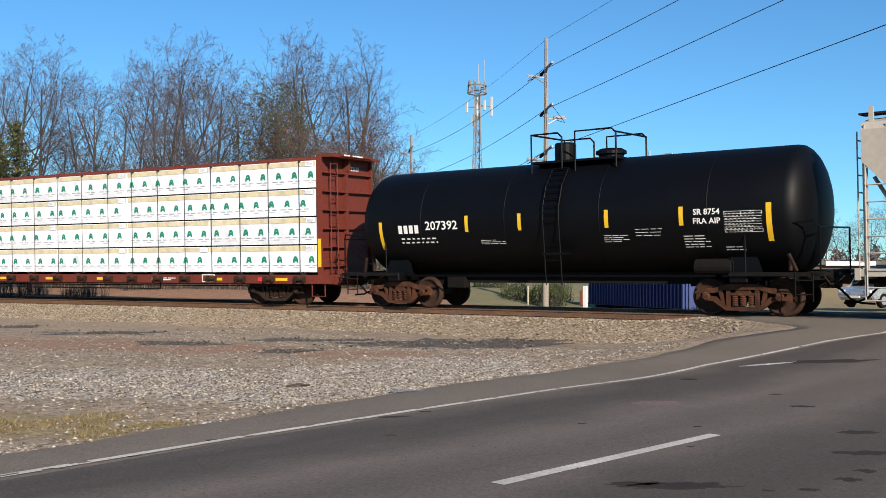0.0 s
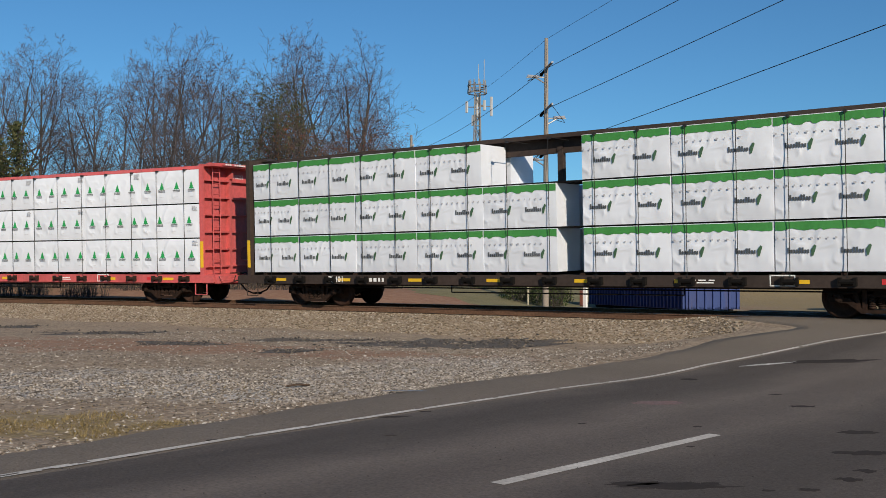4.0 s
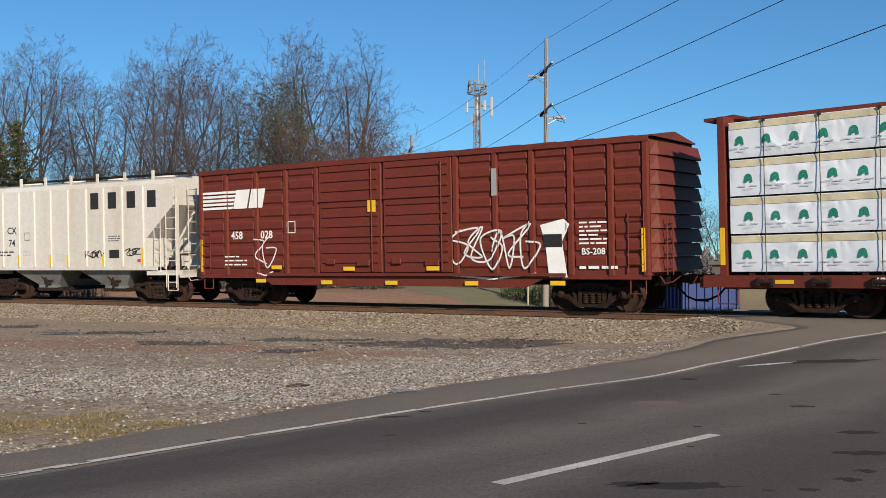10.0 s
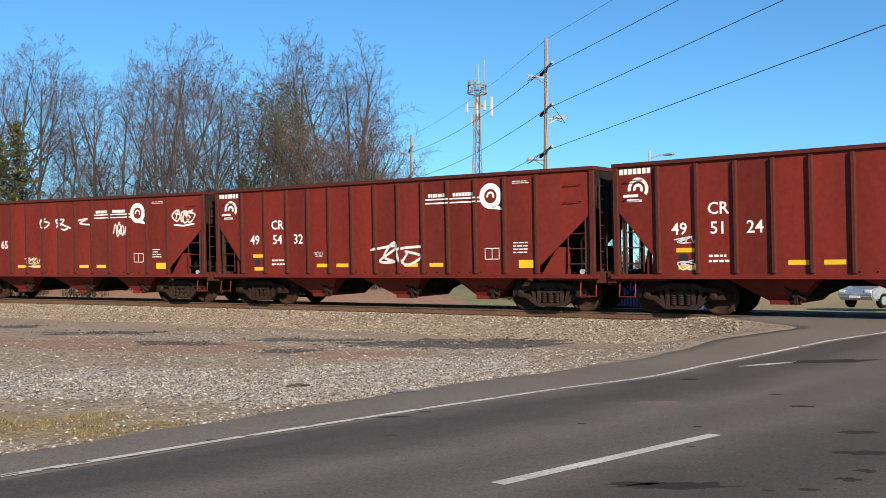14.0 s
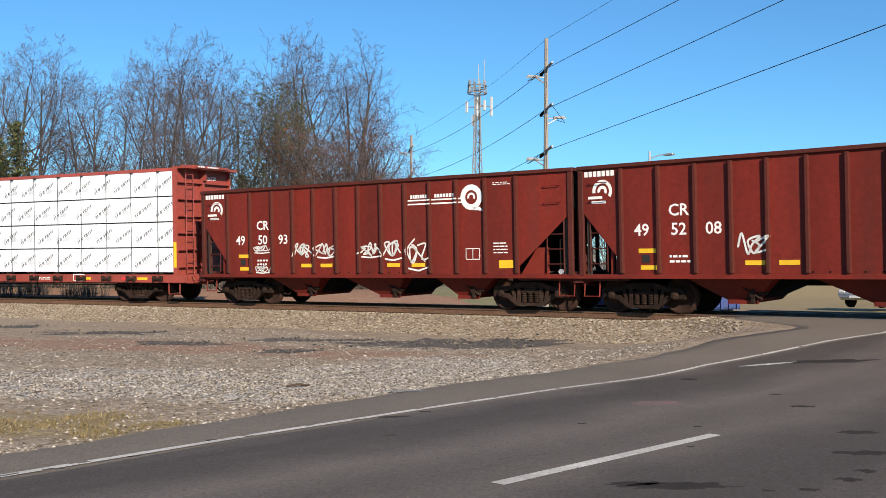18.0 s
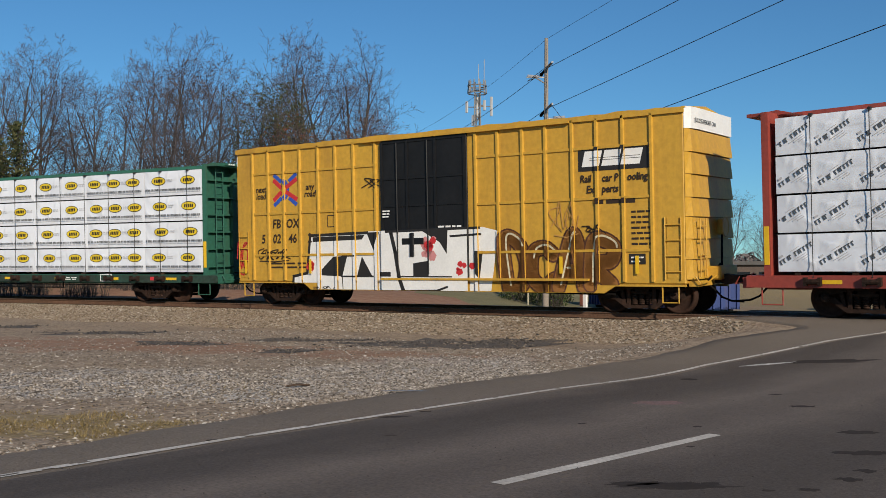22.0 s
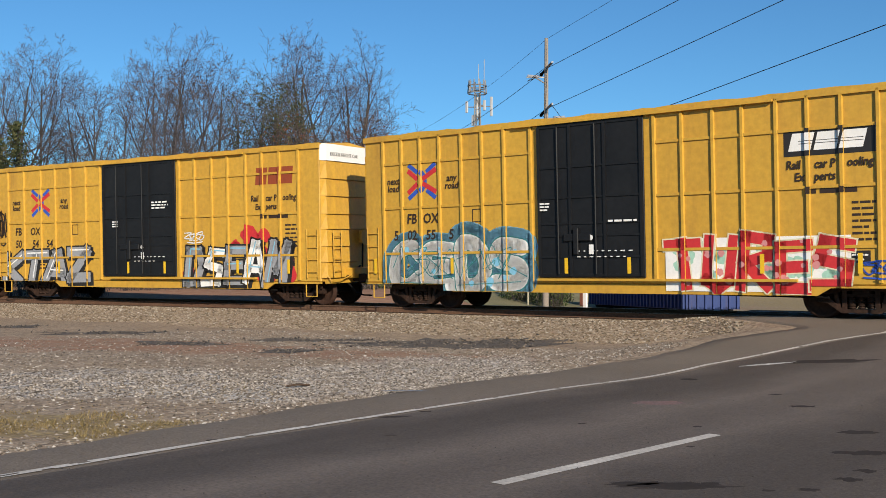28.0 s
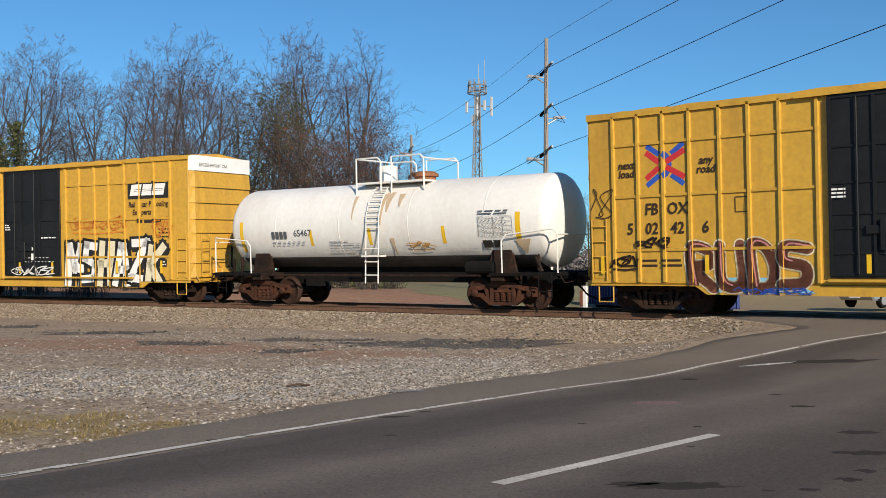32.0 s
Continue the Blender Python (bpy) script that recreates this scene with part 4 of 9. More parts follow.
def utility_pole(p, top, label):
    z0 = ground_z(p.x, p.y)
    t = thing("utility_pole", label, "utility pole", "poles of the power line", Matrix.Translation((p.x, p.y, 0)))
    part("pole", tube(bmesh.new(), (0, 0, z0 - 0.3), (0, 0, top), 0.155, 0.09, 14), POLE_WOOD, t)
    right = Vector((math.cos(YAW), -math.sin(YAW), 0))
    for z, sg in ARMS:
        if z > top:
            continue
        arm = part("bracket_arm", tubes([[(0, 0, z - 0.42), tuple(-sg * right * 0.95 + Vector((0, 0, z - 0.42)))], [(0, 0, z - 0.75), tuple(-sg * right * 0.5 + Vector((0, 0, z - 0.45)))]], 0.035), GALV, t)
        d = -sg * right
        part("insulator", tubes([[tuple(d * 0.35 + Vector((0, 0, z - 0.4))), tuple(d * 0.9 + Vector((0, 0, z - 0.36)))]], 0.075, 8), PORCELAIN, arm)
        part("insulator", tubes([[tuple(-RUN.normalized() * 0.1 + Vector((0, 0, z - 0.02))), tuple(-RUN.normalized() * 0.75 + Vector((0, 0, z - 0.18)))]], 0.07, 8), SOOT, arm)
        part("insulator", tubes([[tuple(RUN.normalized() * 0.1 + Vector((0, 0, z + 0.02))), tuple(RUN.normalized() * 0.8 + Vector((0, 0, z + 0.14)))]], 0.06, 8), PORCELAIN, arm)
        part("jumper", tubes([[tuple(-RUN.normalized() * 0.7 + Vector((0, 0, z - 0.18))), tuple(d * 0.9 + Vector((0, 0, z - 0.62))), tuple(RUN.normalized() * 0.7 + Vector((0, 0, z + 0.12)))]], 0.014, 5), WIRE, arm)


utility_pole(P1, 12.46, "tall weathered wooden utility pole with bracket arms")
utility_pole(P2, 12.0, "distant wooden utility pole beside the trees")
utility_pole(P0, 13.3, "tall wooden utility pole carrying the wires onwards")


def wire(a, b, sag, r, label):
    pts = []
    for i in range(25):
        t = i / 24
        q = a + (b - a) * t
        pts.append((q.x, q.y, q.z - 4 * sag * t * (1 - t)))
    tagged(new("overhead_wire", mesh_of(tubes([pts], r, 5), "overhead_wire", WIRE)), label, "cable", "wires of the power line")


for z, zn, zf in ((11.0, 11.6, 10.7), (9.05, 10.7, 8.7), (7.05, 9.0, 6.8)):
    wire(P1 + Vector((0, 0, z)), P0 + Vector((0, 0, zn)), 0.15, 0.014, "dark overhead power wire")
    wire(P1 + Vector((0, 0, z)), P2 + Vector((0, 0, zf)), 0.5, 0.014, "dark overhead power wire")
wire(P1 + Vector((0, 0, 12.42)), P0 + Vector((0, 0, 13.2)), 0.15, 0.008, "thin overhead ground wire")
wire(P1 + Vector((0, 0, 12.42)), P2 + Vector((0, 0, 12.0)), 0.4, 0.008, "thin overhead ground wire")

# ---- lattice mast ----
MAST = mat("weathered_mast_steel", (0.2, 0.205, 0.215), 0.6, 0.1, big=2, fine=20, amount=0.5, bump=0.05, fine_mix=0.1)
TX, TY = -76.56, 92.4
mast = thing("radio_mast", "grey lattice radio mast with panel antennas", "radio mast", at=Matrix.Translation((TX, TY, 0)))
half = lambda z: 1.25 - 0.85 * step(0, 24, z) if z < 24 else 0.4
legs = [(math.cos(a), math.sin(a)) for a in (0.4, 0.4 + 2.094, 0.4 + 4.189)]
levels = [i * 2.0 for i in range(13)]
for cx, cy in legs:
    part("mast_leg", tubes([[(cx * half(z), cy * half(z), z) for z in levels]], 0.07), MAST, mast)
for za, zb in zip(levels, levels[1:]):
    paths = []
    for i in range(3):
        (ax, ay), (bx, by) = legs[i], legs[(i + 1) % 3]
        paths += [[(ax * half(za), ay * half(za), za), (bx * half(zb), by * half(zb), zb)], [(bx * half(za), by * half(za), za), (ax * half(zb), ay * half(zb), zb)],
                  [(ax * half(zb), ay * half(zb), zb), (bx * half(zb), by * half(zb), zb)]]
    part("bracing", tubes(paths, 0.035, 5), MAST, mast)
part("feed_cables", tubes([[(0.35, 0.2, 0), (0.25, 0.1, 24)], [(0.3, 0.3, 0), (0.2, 0.2, 24)]], 0.07), WIRE, mast)
RIGHT = Vector((math.cos(YAW), -math.sin(YAW), 0))
for dx, z0, z1 in ((-1.25, 21.6, 23.0), (0.0, 21.0, 23.6), (0.9, 21.9, 23.2), (1.75, 21.2, 23.6), (-0.5, 20.0, 21.3)):
    c = RIGHT * dx
    arm = part("antenna_arm", tubes([[(0, 0, (z0 + z1) / 2), (c.x, c.y, (z0 + z1) / 2)]], 0.06), MAST, mast)
    part("panel_antenna", boxes((c.x - 0.16, c.x + 0.16, c.y - 0.1, c.y + 0.1, z0, z1), bevel=0.03), P_PALE, arm)
for zr in (24.0, 24.9):
    part("antenna_ring", tubes([[(1.15 * math.cos(a), 1.15 * math.sin(a), zr) for a in (i * math.pi / 8 for i in range(17))]], 0.07), MAST, mast)
for i in range(10):
    a = i * math.pi / 5
    part("ring_antenna", tubes([[(1.15 * math.cos(a), 1.15 * math.sin(a), 24.0), (1.0 * math.cos(a), 1.0 * math.sin(a), 25.6)]], 0.07), MAST, mast)
for p, q in (((-1.1, 0, 24.4), (1.1, 0, 24.4)), ((0, -1.1, 24.4), (0, 1.1, 24.4))):
    part("ring_brace", tubes([[p, q]], 0.07), MAST, mast)
part("whip_antenna", tubes([[(RIGHT.x * 0.85, RIGHT.y * 0.85, 23.5), (RIGHT.x * 0.85, RIGHT.y * 0.85, 28.2)]], 0.045), P_GREY, mast)
part("whip_antenna", tubes([[(RIGHT.x * 0.15, RIGHT.y * 0.15, 25.0), (RIGHT.x * 0.15, RIGHT.y * 0.15, 27.6)]], 0.035), P_GREY, mast)

# ---- street lamp beyond the crossing ----
LX, LY = -29.73, 52.12
lampost = thing("street_lamp", "grey street lamp with a flat lamp head", "street lamp", at=Matrix.Translation((LX, LY, 0)))
part("pole", tube(bmesh.new(), (0, 0, ground_z(LX, LY) - 0.2), (0, 0, 8.7), 0.1, 0.07, 12), GALV, lampost)
part("arm", tubes([[(0, 0, 8.25), (0.5, 0.28, 8.45), (0.75, 0.42, 8.47)]], 0.035), GALV, lampost)
part("lamp_head", boxes((0.7, 1.35, 0.3, 0.62, 8.4, 8.52), bevel=0.04), GALV, lampost)

# ---- blue open waste container ----
BLUE = mat("blue_container_paint", (0.019, 0.045, 0.175), 0.5, dark=(0.015, 0.032, 0.12), big=0.8, fine=10, amount=0.6, bump=0.08, streak=True, rust=(0.12, 0.07, 0.04), rust_amount=0.3, fine_mix=0.12)
cz = ground_z(-21, 37)
cont = thing("waste_container", "blue ribbed steel roll-off container behind the track", "container", at=Matrix.Translation((-18.9, 36.0, -0.36)) @ pose(0, 0, 0, 0, 0, 147))
CL, CW, CH = 9.4, 2.44, 1.38
part("floor", boxes((0, CL, -CW, 0, 0.08, 0.16)), BLUE, cont)
part("side_wall", boxes((0, CL, -0.04, 0, 0.1, CH)), BLUE, cont)
part("side_wall", boxes((0, CL, -CW, -CW + 0.04, 0.1, CH)), BLUE, cont)
part("end_wall", boxes((0, 0.04, -CW + 0.04, -0.04, 0.1, CH)), BLUE, cont)
part("end_wall", boxes((CL - 0.04, CL, -CW + 0.04, -0.04, 0.1, CH)), BLUE, cont)
rib_me = mesh_of(boxes((-0.05, 0.05, 0.0, 0.09, 0.1, CH)), "rib", BLUE)
for i in range(31):
    part("rib", rib_me, None, cont, at=(0.15 + i * 0.305, 0.0, 0))
for i in range(7):
    part("end_rib", boxes((-0.08, 0.0, -CW + 0.1 + i * 0.36, -CW + 0.18 + i * 0.36, 0.1, CH)), BLUE, cont)
part("top_rail", boxes((-0.1, CL + 0.06, 0.0, 0.12, CH - 0.12, CH), (-0.1, CL + 0.06, -CW - 0.06, -CW, CH - 0.12, CH), (-0.1, 0.0, -CW, 0.0, CH - 0.12, CH)), BLUE, cont)
part("skid", boxes((0, CL, -0.5, -0.3, -0.08, 0.1), (0, CL, -CW + 0.3, -CW + 0.5, -0.08, 0.1)), SOOT, cont)

# ---- small things by the lawn ----
bx, by = on_ray(1036, 44.8)
marker = thing("marker_post", "white plastic marker post beside the container", "post", at=Matrix.Translation((bx, by, ground_z(bx, by))))
part("post", boxes((-0.1, 0.1, -0.06, 0.06, -0.1, 1.1), bevel=0.02), WHITE, marker)
part("sign_plate", boxes((-0.28, -0.1, -0.05, 0.05, 0.2, 0.9), bevel=0.02), P_RUSSET, marker, "red plate beside the post")
bx, by = -28.59, 38.48
stake = thing("marker_post", "thin pale stake on the lawn", "post", at=Matrix.Translation((bx, by, ground_z(bx, by))))
part("post", boxes((-0.035, 0.035, -0.035, 0.035, -0.1, 0.95), bevel=0.01), P_CREAM, stake)


# ---- house far behind the lawn ----
SIDING = mat("white_siding", (0.62, 0.62, 0.6), 0.7, big=0.8, fine=10, amount=0.3, bump=0.1, fine_mix=0.08)
SHINGLE = mat("grey_shingles", (0.12, 0.115, 0.11), 0.9, big=1, fine=10, amount=0.6, bump=0.3, fine_mix=0.2)
GLASS = mat("dark_window_glass", (0.02, 0.025, 0.03), 0.08, amount=0.1, bump=0)
hx, hy = on_ray(880, 92)
house = thing("house", "low white-sided house with a grey roof behind the lawn", "house", at=Matrix.Translation((hx, hy, ground_z(hx, hy))) @ pose(0, 0, 0, 0, 0, 38))
part("wall", boxes((-5, 5, -3.5, 3.5, 0, 2.5)), SIDING, house)
part("roof", prism(bmesh.new(), [(-5.4, 2.45), (5.4, 2.45), (4.6, 3.9), (-4.6, 3.9)], -3.8, 3.8), SHINGLE, house)
for x in (-3.4, -1.2, 1.6, 3.6):
    w = part("window", boxes((x - 0.5, x + 0.5, -3.54, -3.5, 0.9, 2.0)), GLASS, house)
    part("frame", boxes((x - 0.58, x + 0.58, -3.56, -3.52, 0.82, 0.9), (x - 0.58, x + 0.58, -3.56, -3.52, 2.0, 2.08), (x - 0.58, x - 0.5, -3.56, -3.52, 0.9, 2.0), (x + 0.5, x + 0.58, -3.56, -3.52, 0.9, 2.0),
                        (x - 0.5, x + 0.5, -3.56, -3.53, 1.42, 1.47)), SIDING, w)
part("door", boxes((0.0, 0.9, -3.54, -3.5, 0, 2.05)), SHINGLE, house)
hx, hy = on_ray(1530, 120)
shop = thing("shop_building", "long low dark building beyond the crossing", "building", at=Matrix.Translation((hx, hy, -0.4)) @ pose(0, 0, 0, 0, 0, 20))
part("wall", boxes((-16, 16, -5, 5, 0, 3.4)), mat("brown_brick_wall", (0.12, 0.09, 0.075), 0.9, big=1, fine=14, amount=0.5, bump=0.2), shop)
part("roof", boxes((-16.4, 16.4, -5.4, 5.4, 3.4, 3.8)), SHINGLE, shop)
part("fascia_sign", boxes((-4, 1.0, -5.5, -5.42, 3.3, 3.75)), WHITE, shop, "white fascia sign")
for x in np.arange(-13, 14, 3.2):
    part("window", boxes((x - 1.1, x + 1.1, -5.06, -5.0, 0.8, 2.6)), GLASS, shop)


# ---- car waiting beyond the crossing ----
def parked_car(x, y, turn, label):
    car = thing("car", label, "car", at=Matrix.Translation((x, y, road_z(y))) @ pose(0, 0, 0, 0, 0, turn))
    silver = mat("silver_car_paint", (0.45, 0.47, 0.5), 0.25, 0.5, amount=0.15, bump=0)
    prof = [(-2.2, 0.35), (2.15, 0.35), (2.3, 0.55), (2.25, 0.85), (1.35, 1.0), (0.75, 1.45), (-1.3, 1.5), (-1.95, 1.05), (-2.3, 0.98), (-2.32, 0.55)]
    bm = bmesh.new()
    prism(bm, prof, -0.88, 0.88)
    bmesh.ops.bevel(bm, geom=list(bm.edges), offset=0.06, segments=2, affect="EDGES")
    part("body", bm, silver, car, smooth=False)
    for sg in (-1, 1):
        part("side_window", prism(bmesh.new(), [(-1.7, 1.05), (1.15, 1.02), (0.7, 1.38), (-1.2, 1.42)], sg * 0.875 - 0.01, sg * 0.875 + 0.01), GLASS, car)
        part("headlight", boxes((2.2, 2.3, sg * 0.66 - 0.16, sg * 0.66 + 0.16, 0.68, 0.82), bevel=0.02), WHITE, car)
        part("tail_light", boxes((-2.34, -2.28, sg * 0.7 - 0.12, sg * 0.7 + 0.12, 0.8, 0.98), bevel=0.02), P_RED, car)
        for wx in (-1.4, 1.4):
            w = part("wheel", lathe(bmesh.new(), [(0.2, sg * 0.9), (0.32, sg * 0.9), (0.34, sg * 0.86), (0.34, sg * 0.7), (0.2, sg * 0.68)], "y", 20, (wx, 0, 0.34)), SOOT, car)
            part("rim", lathe(bmesh.new(), [(0.02, sg * 0.91), (0.2, sg * 0.905), (0.21, sg * 0.89)], "y", 16, (wx, 0, 0.34)), GALV, w)
    part("windscreen", prism(bmesh.new(), [(1.42, 1.03), (1.38, 1.0), (0.78, 1.42), (0.82, 1.45)], -0.72, 0.72), GLASS, car)
    part("number_plate", boxes((2.28, 2.32, -0.26, 0.26, 0.45, 0.56)), WHITE, car)


parked_car(-15.2, 48.4, 255, "silver car waiting at the far side of the crossing")


# ---- the train: shared running gear ----
TRAIN = []
R_WHEEL = 0.457


def make_sideframe():
    bm = bmesh.new()
    for y in (-1.0, 1.0):
        y0, y1 = y - 0.075, y + 0.075
        prism(bm, [(-1.12, 0.40), (-0.72, 0.36), (-0.42, 0.14), (0.42, 0.14), (0.72, 0.36), (1.12, 0.40), (1.12, 0.50), (0.66, 0.47), (0.38, 0.23), (-0.38, 0.23),
                   (-0.66, 0.47), (-1.12, 0.50)], y0, y1)
        prism(bm, [(-1.14, 0.55), (-1.05, 0.66), (-0.66, 0.69), (-0.34, 0.79), (0.34, 0.79), (0.66, 0.69), (1.05, 0.66), (1.14, 0.55), (0.7, 0.56), (0.4, 0.64),
                   (-0.4, 0.64), (-0.7, 0.56)], y0, y1)
        for sx in (-1, 1):
            prism(bm, [(sx * 0.30, 0.2), (sx * 0.40, 0.2), (sx * 0.40, 0.68), (sx * 0.30, 0.68)], y0 + 0.005, y1 - 0.005)
            box(bm, sx * 1.10 - 0.05, sx * 1.10 + 0.05, y0 + 0.01, y1 - 0.01, 0.39, 0.57)
            prism(bm, [(sx * 0.42, 0.24), (sx * 0.52, 0.32), (sx * 0.62, 0.66), (sx * 0.52, 0.68)], y0 + 0.02, y1 - 0.02)
    box(bm, -0.2, 0.2, -1.05, 1.05, 0.5, 0.66, 0.03)
    tube(bm, (0, 0, 0.6), (0, 0, 0.78), 0.2, sides=12)
    for sx in (-1, 1):
        box(bm, sx * 0.35 - 0.05, sx * 0.35 + 0.05, -0.95, 0.95, 0.38, 0.5)
    return mesh_of(bm, "truck", STEEL)


def make_wheelset():
    bm = bmesh.new()
    for sg in (-1, 1):
        y = sg * 0.70
        prof = [(0.09, y - sg * 0.05), (0.14, y - sg * 0.05), (0.17, y - sg * 0.015), (0.36, y + sg * 0.01), (0.385, y - sg * 0.035), (0.482, y - sg * 0.04),
                (0.485, y - sg * 0.012), (0.457, y + sg * 0.005), (0.45, y + sg * 0.095), (0.39, y + sg * 0.10), (0.37, y + sg * 0.05), (0.18, y + sg * 0.04),
                (0.13, y + sg * 0.10), (0.09, y + sg * 0.10)]
        lathe(bm, prof, "y", 32)
    lathe(bm, [(0.085, -0.95), (0.085, 0.95)], "y", 12)
    return mesh_of(bm, "wheelset", WHEEL, True)


def make_spring():
    prof = [(0.06, 0.0)]
    for k in range(5):
        prof += [(0.075, k * 0.052), (0.09, k * 0.052 + 0.02), (0.075, k * 0.052 + 0.04), (0.062, k * 0.052 + 0.046)]
    return mesh_of(lathe(bmesh.new(), prof, "z", 10), "coil_spring", STEEL)


def make_cap():
    bm = lathe(bmesh.new(), [(0.10, 0.0), (0.105, -0.05), (0.085, -0.06), (0.08, -0.09), (0.03, -0.1)], "y", 14)
    for i in range(3):
        a = 2.1 * i + 0.4
        tube(bm, (0.055 * math.cos(a), -0.08, 0.055 * math.sin(a)), (0.055 * math.cos(a), -0.115, 0.055 * math.sin(a)), 0.016, sides=6)
    return mesh_of(bm, "bearing_cap", STEEL)


TRUCK_ME, AXLE_ME, SPRING_ME, CAP_ME = make_sideframe(), make_wheelset(), make_spring(), make_cap()
SEAT_ME = mesh_of(boxes((-0.29, 0.29, -0.07, 0.07, 0.505, 0.57)), "spring_seat", STEEL)


def rusted(me):
    """The same casting under fresh rust."""
    me = me.copy()
    me.materials[0] = RUSTY_STEEL
    return me


CLEAN_SET = (TRUCK_ME, CAP_ME, SEAT_ME, SPRING_ME)
RUSTY_SET = tuple(rusted(me) for me in CLEAN_SET)


def trucks(car, spread, castings=CLEAN_SET):
    frame_me, cap_me, seat_me, spring_me = castings
    for d in (-spread / 2, spread / 2):
        tr = part("truck", frame_me, None, car, at=(d, 0, 0))
        for x in (-0.89, 0.89):
            part("wheelset", AXLE_ME, None, tr, at=(x, 0, R_WHEEL))
            for y, flip in ((-1.07, 0), (1.07, 180)):
                part("bearing_cap", cap_me, None, tr, at=pose(x, y, R_WHEEL + 0.02, 0, 0, flip))
        for y in (-1.0, 1.0):
            part("spring_seat", seat_me, None, tr, at=(0, y, 0))
            for x in (-0.2, 0.0, 0.2):
                part("coil_spring", spring_me, None, tr, at=(x, y, 0.245))


def make_coupler():
    bm = boxes((-0.55, 0.0, -0.19, 0.19, 0.66, 1.04), bevel=0.03)
    box(bm, 0.0, 0.34, -0.09, 0.09, 0.76, 0.96, 0.02)
    prism(bm, [(0.3, 0.72), (0.62, 0.76), (0.66, 0.96), (0.3, 1.0)], -0.17, 0.12)
    prism(bm, [(0.52, 0.76), (0.72, 0.8), (0.72, 0.94), (0.52, 0.96)], 0.0, 0.16)
    return mesh_of(bm, "coupler", STEEL)


def make_hose():
    pts = [(-0.05, -0.32, 0.72), (0.1, -0.33, 0.62), (0.28, -0.3, 0.42), (0.5, -0.22, 0.32), (0.78, -0.1, 0.3)]
    return mesh_of(tubes([pts], 0.028, 8), "air_hose", SOOT)


COUPLER_ME, HOSE_ME = make_coupler(), make_hose()


def ends_gear(car, xe, colour):
    """Couplers, hoses and uncoupling levers at both ends, xe being the end sill."""
    for sg, turn in ((1, 0), (-1, 180)):
        m = pose(sg * xe, 0, 0, 0, 0, turn)
        part("coupler", COUPLER_ME, None, car, at=m)
        part("air_hose", HOSE_ME, None, car, at=m)
        part("uncoupling_lever", tubes([[(sg * xe, -1.4, 0.98), (sg * (xe + 0.12), -1.38, 0.8), (sg * (xe + 0.14), -0.9, 0.82), (sg * (xe + 0.2), -0.2, 1.02)]], 0.016), colour, car)


def ladder(car, x, y, z0, z1, width, colour, axis_y=False, rungs=None, stand=0.09, name="ladder"):
    """Two rails with rungs, on a side (along x) or, with axis_y, on an end."""
    n = rungs or max(2, round((z1 - z0) / 0.38))
    paths = []
    if axis_y:
        for w in (-width / 2, width / 2):
            paths.append([(x, y + w, z0), (x, y + w, z1)])
        for i in range(n):
            z = z0 + (z1 - z0) * (i + 0.5) / n
            paths.append([(x, y - width / 2, z), (x, y + width / 2, z)])
    else:
        for w in (-width / 2, width / 2):
            paths.append([(x + w, y - stand, z0), (x + w, y - stand, z1)])
        for i in range(n):
            z = z0 + (z1 - z0) * (i + 0.5) / n
            paths.append([(x - width / 2, y - stand, z), (x + width / 2, y - stand, z)])
    return part(name, tubes(paths, 0.018, 5), colour, car)


def stirrup(car, x, y, z, colour, width=0.42, drop=0.42):
    return part("stirrup_step", tubes([[(x - width / 2, y, z), (x - width / 2, y, z - drop), (x + width / 2, y, z - drop), (x + width / 2, y, z)]], 0.022, 5), colour, car)


def grab(car, x, y, z, colour, width=0.45):
    return part("grab_iron", tubes([[(x - width / 2, y, z), (x - width / 2, y - 0.08, z), (x + width / 2, y - 0.08, z), (x + width / 2, y, z)]], 0.014, 5), colour, car)


# ---- paint on the cars ----
def clip_x(poly, x0, x1):
    """The piece of an outline that lies between two upright lines."""
    for lim, sg in ((x0, 1), (x1, -1)):
        out = []
        for (ax, az), (bx, bz) in zip(poly, poly[1:] + poly[:1]):
            ina, inb = sg * (ax - lim) >= 0, sg * (bx - lim) >= 0
            if ina:
                out.append((ax, az))
            if ina != inb:
                t = (lim - ax) / (bx - ax)
                out.append((lim, az + t * (bz - az)))
        poly = out
        if len(poly) < 3:
            return None
    return poly


def stroke(points, w):
    """Quads and knobs along a run of points, w wide."""
    out = []
    for (ax, az), (bx, bz) in zip(points, points[1:]):
        d = math.hypot(bx - ax, bz - az) or 1e-6
        nx, nz = -(bz - az) / d * w / 2, (bx - ax) / d * w / 2
        out.append([(ax + nx, az + nz), (ax - nx, az - nz), (bx - nx, bz - nz), (bx + nx, bz + nz)])
    k = 12 if w > 0.12 else 6
    for px, pz in points:
        out.append([(px + w / 2 * math.cos(a), pz + w / 2 * math.sin(a)) for a in (2 * math.pi * i / k for i in range(k))])
    return out


def clip_low(poly, lim):
    """The piece of an outline above a height."""
    turned = clip_x([(z, x) for x, z in poly], lim, 99.0)
    return turned and [(x, z) for z, x in turned]


